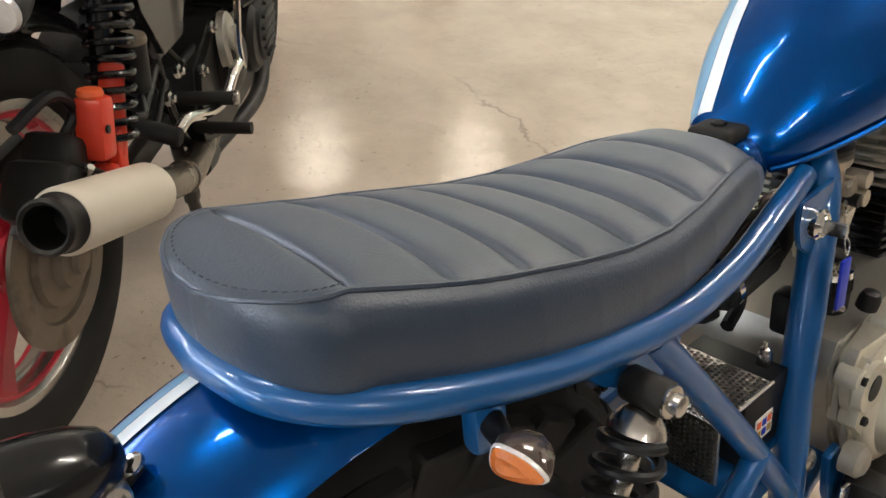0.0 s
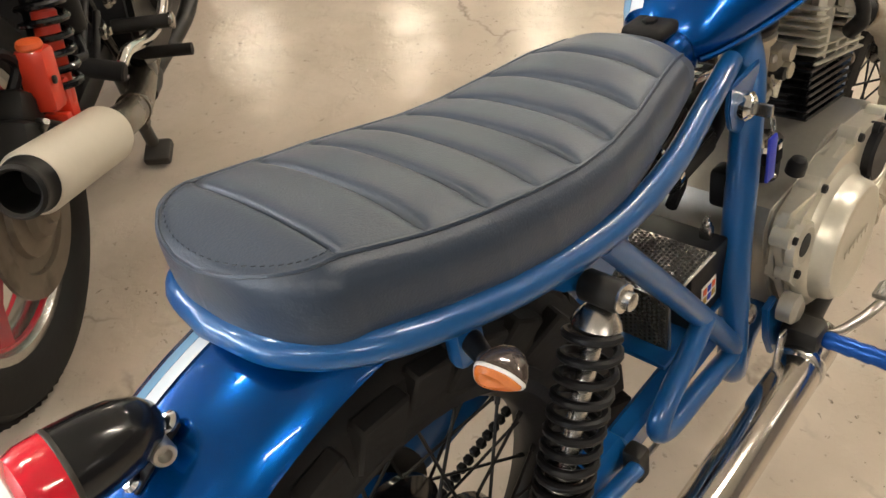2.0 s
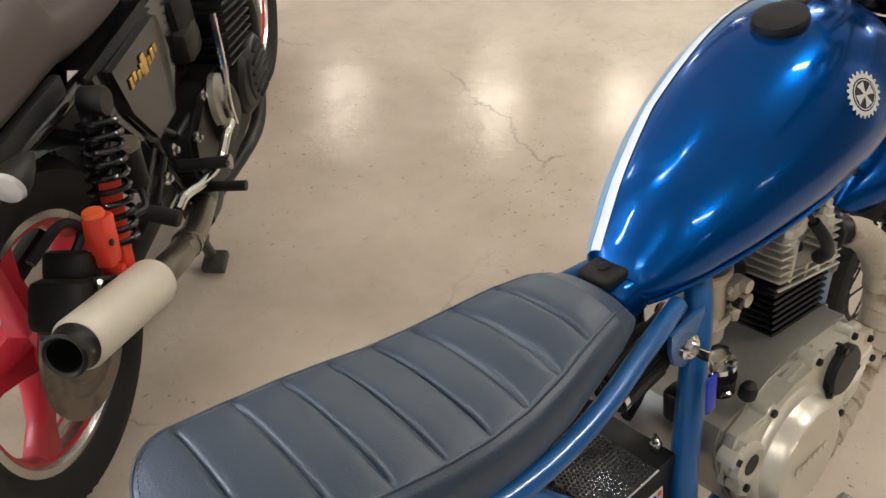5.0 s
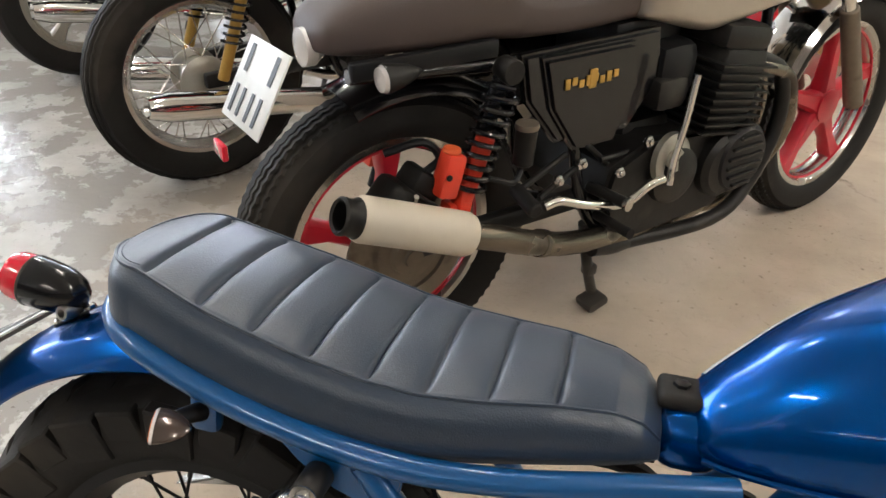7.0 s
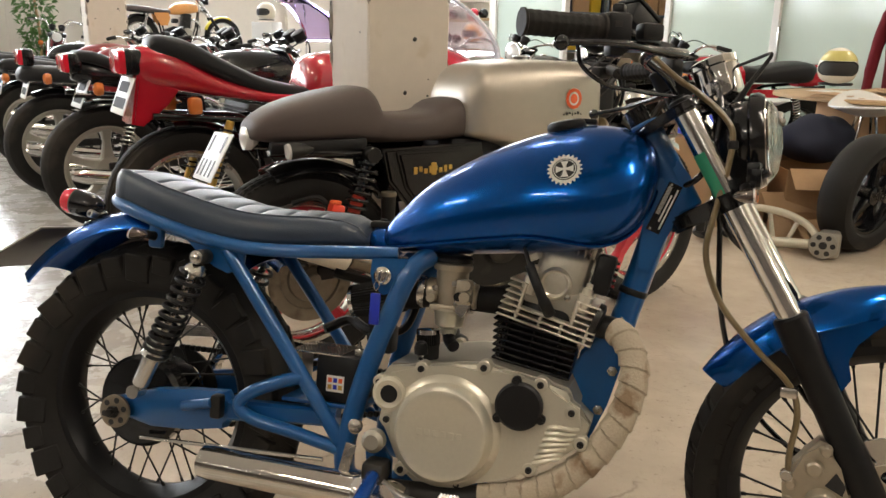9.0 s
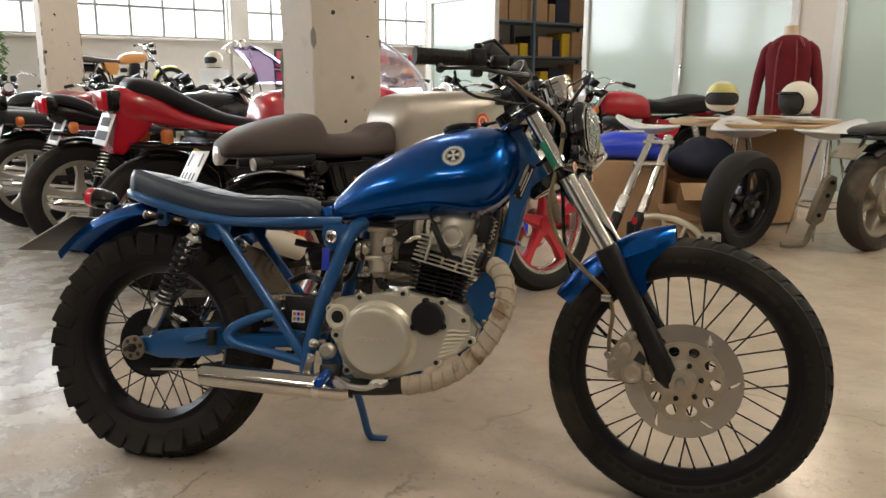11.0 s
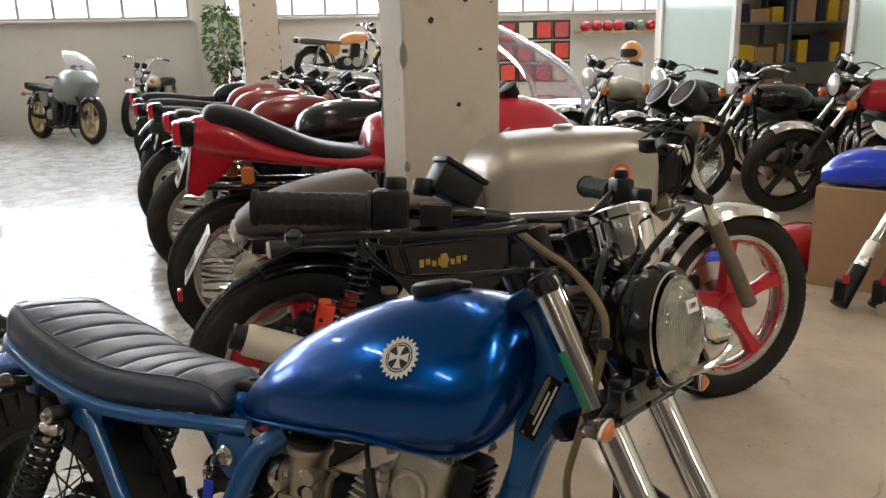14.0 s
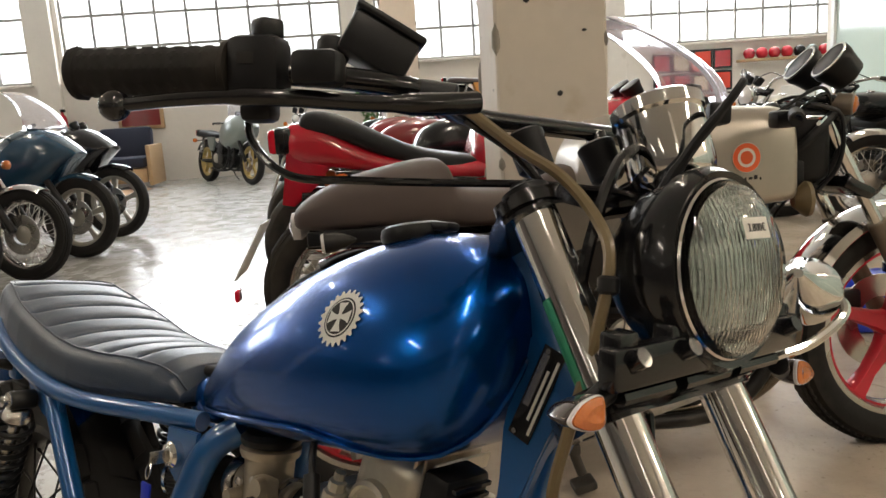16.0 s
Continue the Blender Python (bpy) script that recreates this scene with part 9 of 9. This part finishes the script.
# fork assembly leaning on the box
fk = thing("loose_fork", pose(1.43, 3.12, 0), "pair of chrome fork legs with yokes leaning on a box", "fork")
for sd in (-1, 1):
    top, low = Vector((0.13 + 0.055 * sd, 0.33, 0.66)), Vector((-0.12 + 0.075 * sd, -0.04 + 0.02 * sd, 0.03))
    mid = low + (top - low) * 0.42
    lg = part("fork_tube", cyl(mid, top, 0.028, n=20, soft=0.003), CHROME, fk)
    part("fork_lower", cyl(low, low + (mid - low) * 0.62, 0.04, 0.036, n=16, soft=0.004), SATIN_BLACK, lg, "black fork lower")
    part("fork_sleeve", cyl(low + (mid - low) * 0.6, mid, 0.034, 0.032, n=16, soft=0.004), STEEL, lg)
    part("brake_bracket", box(low + Vector((0.0, -0.03, 0.08)), (0.05, 0.06, 0.1), 0.012), SATIN_BLACK, lg)
    part("red_fitting", box(low + Vector((0.02, -0.045, 0.14)), (0.03, 0.03, 0.04), 0.006), RED, lg)
for f in (0.72, 0.93):
    c = Vector((-0.12, -0.04, 0.03)) * (1 - f) + Vector((0.13, 0.33, 0.66)) * f
    part("yoke", box(c, (0.2, 0.06, 0.03), 0.01, rot=Matrix.Rotation(radians(0), 4, "Z") @ Matrix.Rotation(radians(-28), 4, "X")), STEEL, fk)

arm = thing("loose_swingarm", pose(1.72, 2.95, 0, 0, 0, -8), "silver painted swingarm lying on the floor", "swingarm")
part("upper_tube", tube(smooth([(-0.27, 0.1, 0.19), (-0.2, 0.09, 0.2), (-0.08, 0.06, 0.19), (0.02, 0.03, 0.15), (0.08, 0.0, 0.09)], 5), 0.019, 12), ALU_PAINT, arm)
part("lower_tube", tube(smooth([(-0.26, 0.06, 0.04), (-0.12, 0.03, 0.045), (0.06, -0.01, 0.06)], 4), 0.025, 12), ALU_PAINT, arm)
part("brace", tube([(-0.16, 0.08, 0.19), (-0.13, 0.05, 0.06)], 0.012, 10), ALU_PAINT, arm)
part("brace", tube([(-0.02, 0.045, 0.165), (-0.06, 0.03, 0.06)], 0.012, 10), ALU_PAINT, arm)
part("pivot", lathe([(0.02, -0.05), (0.034, -0.048), (0.034, 0.048), (0.02, 0.05)], (-0.3, 0.1, 0.035), (0.4, 1, 0), 20), ALU_PAINT, arm)
part("hub_block", box((0.13, -0.03, 0.078), (0.1, 0.09, 0.13), 0.02), ALU, arm)
hubp = part("hub", lathe([(0.03, -0.03), (0.062, -0.026), (0.068, 0.0), (0.064, 0.016), (0.03, 0.02)], (0.1, -0.08, 0.078), (-0.12, -1, 0.1), 28), ALU, arm)
for k in range(6):
    a = 2 * math.pi * k / 6
    mm = basis((0.1, -0.08, 0.078), (-0.12, -1, 0.1))
    part("hole_rim", lathe([(0.014, 0.0), (0.012, 0.004), (0.001, 0.0045)], mm @ Vector((0.043 * math.cos(a), 0.043 * math.sin(a), 0.016)), (-0.12, -1, 0.1), 12), INK, hubp)
part("bore", lathe([(0.02, 0.0), (0.018, 0.004), (0.001, 0.0045)], mm @ Vector((0, 0, 0.018)), (-0.12, -1, 0.1), 16), INK, hubp)
rt = thing("red_fuel_tank", pose(0.98, 3.75, 0, 0, 0, 60), "dusty red fuel tank standing on the floor", "fuel tank")
part("shell", shell([(-0.2, 0.02, 0.1, 0.05), (-0.15, 0.01, 0.2, 0.1), (0.0, 0.0, 0.24, 0.13), (0.15, 0.01, 0.22, 0.12), (0.22, 0.05, 0.15, 0.05)]), RED, rt)
can_ = thing("jerrycan", pose(0.62, 2.98, 0, 0, 0, 30), "blue plastic canister on the floor", "canister")
part("body", box((0, 0, 0.12), (0.26, 0.17, 0.24), 0.035), BRIGHT_BLUE, can_)
part("cap", cyl((0.08, 0, 0.24), (0.08, 0, 0.275), 0.026, n=16), BLACK, can_)

# stripped machine at the right: dusty rear wheel, tail frame, stand
DUSTY_RUBBER = mat("dusty tyre rubber", (0.05, 0.043, 0.034), 0.85, 0, 0.3, 70, 0.3, wear=(0.11, 0.092, 0.07), wear_amt=0.08, spec=0.2)
roll = thing("rolling_chassis", pose(2.83, 3.3, 0, 0, 0, 42), "stripped motorcycle chassis with a dusty rear wheel", "motorcycle")
rw = mag_wheel(roll, "rear_wheel", Vector((0, 0, 0.305)), 0.31, 0.07, 0.215, DUSTY_ALLOY, DUSTY_ALLOY, 6, None, 0.055, False, 0.022)
for o in rw.children:
    if o.name.startswith("tyre"):
        o.data.materials[0] = DUSTY_RUBBER
part("drum", lathe([(0.02, -0.09), (0.075, -0.085), (0.085, -0.06), (0.06, -0.04)], (0, 0, 0.305), (0, 1, 0), 26), DUSTY_ALLOY, roll)
part("axle_nut", lathe([(0.018, 0), (0.018, 0.014), (0.01, 0.02)], (0, -0.12, 0.305), (0, -1, 0), 6), STEEL, roll)
for sd in (-1, 1):
    part("swingarm", box((0.24, 0.11 * sd, 0.32), (0.56, 0.03, 0.05), 0.01), DUSTY_ALLOY, roll)
    sh_ = part("shock_absorber", cyl((0.03, 0.13 * sd, 0.34), (0.2, 0.13 * sd, 0.66), 0.017, n=12), SATIN_BLACK, roll)
    part("spring", coil((0.06, 0.13 * sd, 0.4), (0.19, 0.13 * sd, 0.64), 0.03, 0.006, 9, 6, 12), GRIMY, sh_)
    part("tail_tube", tube(smooth([(-0.3, 0.07 * sd, 0.7), (-0.1, 0.1 * sd, 0.69), (0.25, 0.12 * sd, 0.66), (0.5, 0.12 * sd, 0.68), (0.8, 0.08 * sd, 0.74)], 4), 0.014, 10), BLACK, roll)
    part("side_rail", tube(smooth([(0.2, 0.12 * sd, 0.66), (0.42, 0.13 * sd, 0.42), (0.6, 0.12 * sd, 0.24), (0.85, 0.1 * sd, 0.24)], 4), 0.015, 10), BLACK, roll)
part("inner_guard", arch(Vector((0, 0, 0.305)), 0.35, 0.075, 120, 25, 0.02, n=20, lip=0.012), SATIN_BLACK, roll)
part("seat_pad", shell([(-0.28, 0.71, 0.725, 0.05), (-0.2, 0.705, 0.76, 0.1), (0.05, 0.69, 0.78, 0.12), (0.3, 0.68, 0.77, 0.12), (0.42, 0.69, 0.74, 0.08)]), SATIN_BLACK, roll)
part("tail_plate", box((-0.34, 0, 0.62), (0.14, 0.16, 0.012), 0.004, rot=Matrix.Rotation(radians(-35), 4, "Y")), DUSTY_ALLOY, roll, "bent dusty tail bracket")
part("tail_strut", tube(smooth([(-0.26, -0.05, 0.7), (-0.34, -0.05, 0.6), (-0.4, -0.04, 0.5)], 3), 0.011, 8), GRIMY, roll)
part("engine", box((0.66, 0, 0.4), (0.36, 0.3, 0.3), 0.05), GRIMY, roll)
part("engine_cover", lathe([(0.1, 0), (0.098, 0.02), (0.07, 0.035), (0.001, 0.037)], (0.62, -0.15, 0.38), (0, -1, 0), 28), DUSTY_ALLOY, roll)
part("fuel_tank", shell([(0.42, 0.71, 0.78, 0.08), (0.5, 0.7, 0.86, 0.12), (0.7, 0.71, 0.89, 0.13), (0.88, 0.73, 0.85, 0.09)]), SATIN_BLACK, roll)
part("cable", tube(smooth([(0.1, -0.13, 0.7), (0.2, -0.18, 0.6), (0.36, -0.16, 0.55), (0.5, -0.14, 0.62)], 5), 0.006, 7), SATIN_BLACK, roll)
# a cast bracket on its steel leg beside the wheel
prop = thing("cast_bracket", pose(2.47, 3.28, 0, 0, 0, 20), "dusty cast alloy bracket standing on a curved steel foot", "bracket")
part("casting", plate([(-0.02, 0.17), (0.02, 0.3), (0.06, 0.42), (0.1, 0.455), (0.135, 0.44), (0.14, 0.37), (0.1, 0.28), (0.07, 0.17), (0.02, 0.14)], -0.03, 0.03, bevel=0.009), DUSTY_ALLOY, prop)
for xx, zz in ((0.1, 0.41), (0.075, 0.33), (0.03, 0.21)):
    part("bolt", lathe([(0.014, 0), (0.014, 0.008), (0.008, 0.012)], (xx, -0.03, zz), (0, -1, 0), 8), GRIMY, prop)
part("leg", tube(smooth([(0.03, 0, 0.17), (0.0, 0, 0.09), (-0.03, 0, 0.03), (-0.1, 0.02, 0.018), (-0.16, 0.04, 0.02)], 4), 0.018, 10), DUSTY_ALLOY, prop)

# ---- store room behind the open door ----
RACK = Matrix.Translation(hall(7.65, 7.2)) @ Matrix.Rotation(HALL - math.pi / 2, 4, "Z")
rack = thing("storage_rack", RACK, "steel rack full of cardboard and yellow boxes", "shelf")
for vv in (-1.6, -0.2, 1.2):
    for uu in (-0.25, 0.25):
        part("upright", box((uu, vv, 1.2), (0.045, 0.045, 2.4), 0.003), SHELF_STEEL, rack, flat=True)
for z in (0.3, 0.85, 1.35, 1.85, 2.35):
    part("shelf_board", box((0, -0.2, z), (0.52, 2.85, 0.03), 0.003), SHELF_STEEL, rack, flat=True)
rb = random.Random(11)
for z in (0.315, 0.865, 1.365, 1.865):
    v = -1.55
    while v < 1.05:
        w = rb.uniform(0.14, 0.34)
        hgt = rb.uniform(0.12, 0.4)
        carton(RACK @ pose(-0.04, v + w / 2, z, 0, 0, rb.uniform(-6, 6)), 0.34, w - 0.03, hgt, "box stored on the steel rack", rb.choice((CARDBOARD, CARDBOARD, CARDBOARD, YELLOW_BOX, YELLOW_BOX, WOOD, DARK_CLOTH, DARK_CLOTH)), group="boxes on the rack")
        v += w

# ---- sofa corner and window wall ----
SOFA_M = TURN @ pose(-3.6, 11.2, 0)
sofa = thing("sofa", SOFA_M, "navy cushioned sofa with a pale wooden frame", "sofa")
for k in range(2):
    part("seat_cushion", box((-0.42 + 0.84 * k, 0, 0.4), (0.8, 0.7, 0.16), 0.05), DARK_CLOTH, sofa)
    part("back_cushion", box((-0.42 + 0.84 * k, 0.3, 0.68), (0.8, 0.18, 0.48), 0.06, rot=Matrix.Rotation(radians(-10), 4, "X")), DARK_CLOTH, sofa)
for sd in (-1, 1):
    part("arm_frame", box((0.9 * sd, 0, 0.35), (0.06, 0.75, 0.6), 0.01), WOOD, sofa)
part("base_rail", box((0, -0.33, 0.2), (1.7, 0.04, 0.2), 0.008), WOOD, sofa)
part("base_rail", box((0, 0.33, 0.2), (1.7, 0.04, 0.2), 0.008), WOOD, sofa)
rug = thing("rug", TURN @ pose(-3.6, 10.3, 0), "thin beige rug on the floor by the sofa", "rug")
part("pile", box((0, 0, 0.005), (1.8, 1.0, 0.01), 0.003), CARDBOARD, rug)
ct = thing("coffee_table", TURN @ pose(-3.7, 10.35, 0.01), "low glass-topped table before the sofa", "table")
part("tabletop", box((0, 0, 0.42), (0.9, 0.45, 0.02), 0.004), STEEL, ct)
for sx in (-0.4, 0.4):
    for sy in (-0.19, 0.19):
        part("leg", cyl((sx, sy, 0), (sx, sy, 0.41), 0.012, n=8), BLACK, ct)
pic = thing("framed_picture", TURN @ pose(-3.1, WIN_V - 0.03, 1.1), "framed dark landscape picture leaning on the wall", "picture")
part("frame", box((0, 0, 0), (0.74, 0.04, 0.46), 0.008), WOOD, pic)
part("canvas", box((0, -0.022, 0), (0.62, 0.006, 0.34)), DARK_RED, pic, flat=True)
ext = thing("fire_extinguisher", TURN @ pose(-4.25, 11.95, 0.75), "red fire extinguisher hanging on the wall", "fire extinguisher")
part("cylinder", lathe([(0.04, 0), (0.065, 0.01), (0.065, 0.36), (0.05, 0.41), (0.022, 0.44), (0.022, 0.48)], n=20), RED, ext)
part("valve", box((0.01, 0, 0.5), (0.08, 0.03, 0.05), 0.008), BLACK, ext)
part("wall_hook", box((0, 0.13, 0.3), (0.06, 0.14, 0.05), 0.004), STEEL, ext)
ptf = thing("display_platform", pose(-6.11, 9.58, -0.04, 0, 0, 46), "white display platform draped in pale cloth", "platform")
part("top", box((0, 0, 0.65), (2.5, 0.9, 0.08), 0.01), WHITE_PLASTIC, ptf)
part("skirt", box((0, 0, 0.305), (2.4, 0.8, 0.61), 0.01), PLASTER, ptf)
dl = thing("floor_lamp", pose(-3.22, 7.6, 0), "grey reading lamp on a tall stand", "lamp")
part("pole", tube(smooth([(0.1, 0, 0.01), (0.1, 0, 0.9), (0.08, 0, 1.35), (0.0, 0, 1.48), (-0.06, 0, 1.47)], 5), 0.012, 8), STEEL, dl)
part("shade", lathe([(0.03, 0), (0.06, -0.03), (0.13, -0.13), (0.135, -0.15), (0.125, -0.145)], (-0.1, 0, 1.47), (0.45, 0, 1), 24), STEEL, dl)
part("base", lathe([(0.14, 0), (0.14, 0.015), (0.02, 0.025)], (0.1, 0, 0), n=24), STEEL, dl)
plant = thing("potted_plant", TURN @ pose(0.74, 11.4, 0), "tall green house plant in a pot by the windows", "plant")
part("pot", lathe([(0.14, 0), (0.2, 0.02), (0.24, 0.38), (0.25, 0.4), (0.22, 0.38)], n=24), CARDBOARD, plant)
part("stem", tube(smooth([(0, 0, 0.3), (0.03, 0.02, 0.9), (-0.02, 0, 1.7)], 4), 0.02, 8), WOOD, plant)
lf = bmesh.new()
rl = random.Random(8)
for k in range(700):
    z = rl.uniform(0.6, 1.85)
    a, r = rl.uniform(0, 6.28), 0.25 * math.sqrt(rl.random()) * (1.1 - abs(z - 1.35) * 0.7)
    mm = Matrix.Translation((r * math.cos(a), r * math.sin(a), z)) @ Euler((rl.uniform(-1, 1), rl.uniform(-1, 1), a)).to_matrix().to_4x4()
    s = rl.uniform(0.05, 0.1)
    vv = [lf.verts.new(mm @ Vector(p)) for p in ((0, 0, 0), (s * 0.5, s * 0.3, 0.01), (s * 1.2, 0, -0.02), (s * 0.5, -s * 0.3, 0.01))]
    lf.faces.new(vv)
tagged(part("foliage", lf, LEAF, plant, flat=True), kind="stuff")
# shelf with helmets and red pictures under the right-hand window
sh = thing("wall_shelf", TURN @ pose(8.0, WIN_V - 0.22, 1.33), "brown wall shelf carrying red helmets and caps", "shelf")
part("board", box((0, 0, 0), (1.9, 0.36, 0.05), 0.006), WOOD, sh)
for k in range(8):
    g = thing("helmet", TURN @ pose(7.2 + 0.225 * k, WIN_V - 0.22, 1.355), "small helmet on the wall shelf", "helmet", "helmets on the shelf")
    bm = bmesh.new()
    bmesh.ops.create_uvsphere(bm, u_segments=20, v_segments=12, radius=0.1, matrix=Matrix.Translation((0, 0, 0.085)))
    for v in bm.verts:
        v.co.z = max(v.co.z, 0.0)
    part("shell", bm, (RED, RED_WHEEL, RED, RED_WHEEL, BLACK, GREY_FAIRING, RED, BLACK)[k], g)
for i in range(4):
    for j in range(3):
        fp = thing("framed_print", TURN @ pose(5.75 + 0.355 * i, WIN_V - 0.02, 1.4 - 0.37 * j), "small red print in a black frame on the wall", "picture", "red prints")
        part("frame", box((0, 0, 0), (0.34, 0.03, 0.34), 0.003), BLACK, fp, flat=True)
        part("print", box((0, -0.018, 0), (0.27, 0.004, 0.27)), (RED, CREAM, RED_ORANGE, RED)[(i + j * 3) % 4], fp, flat=True)
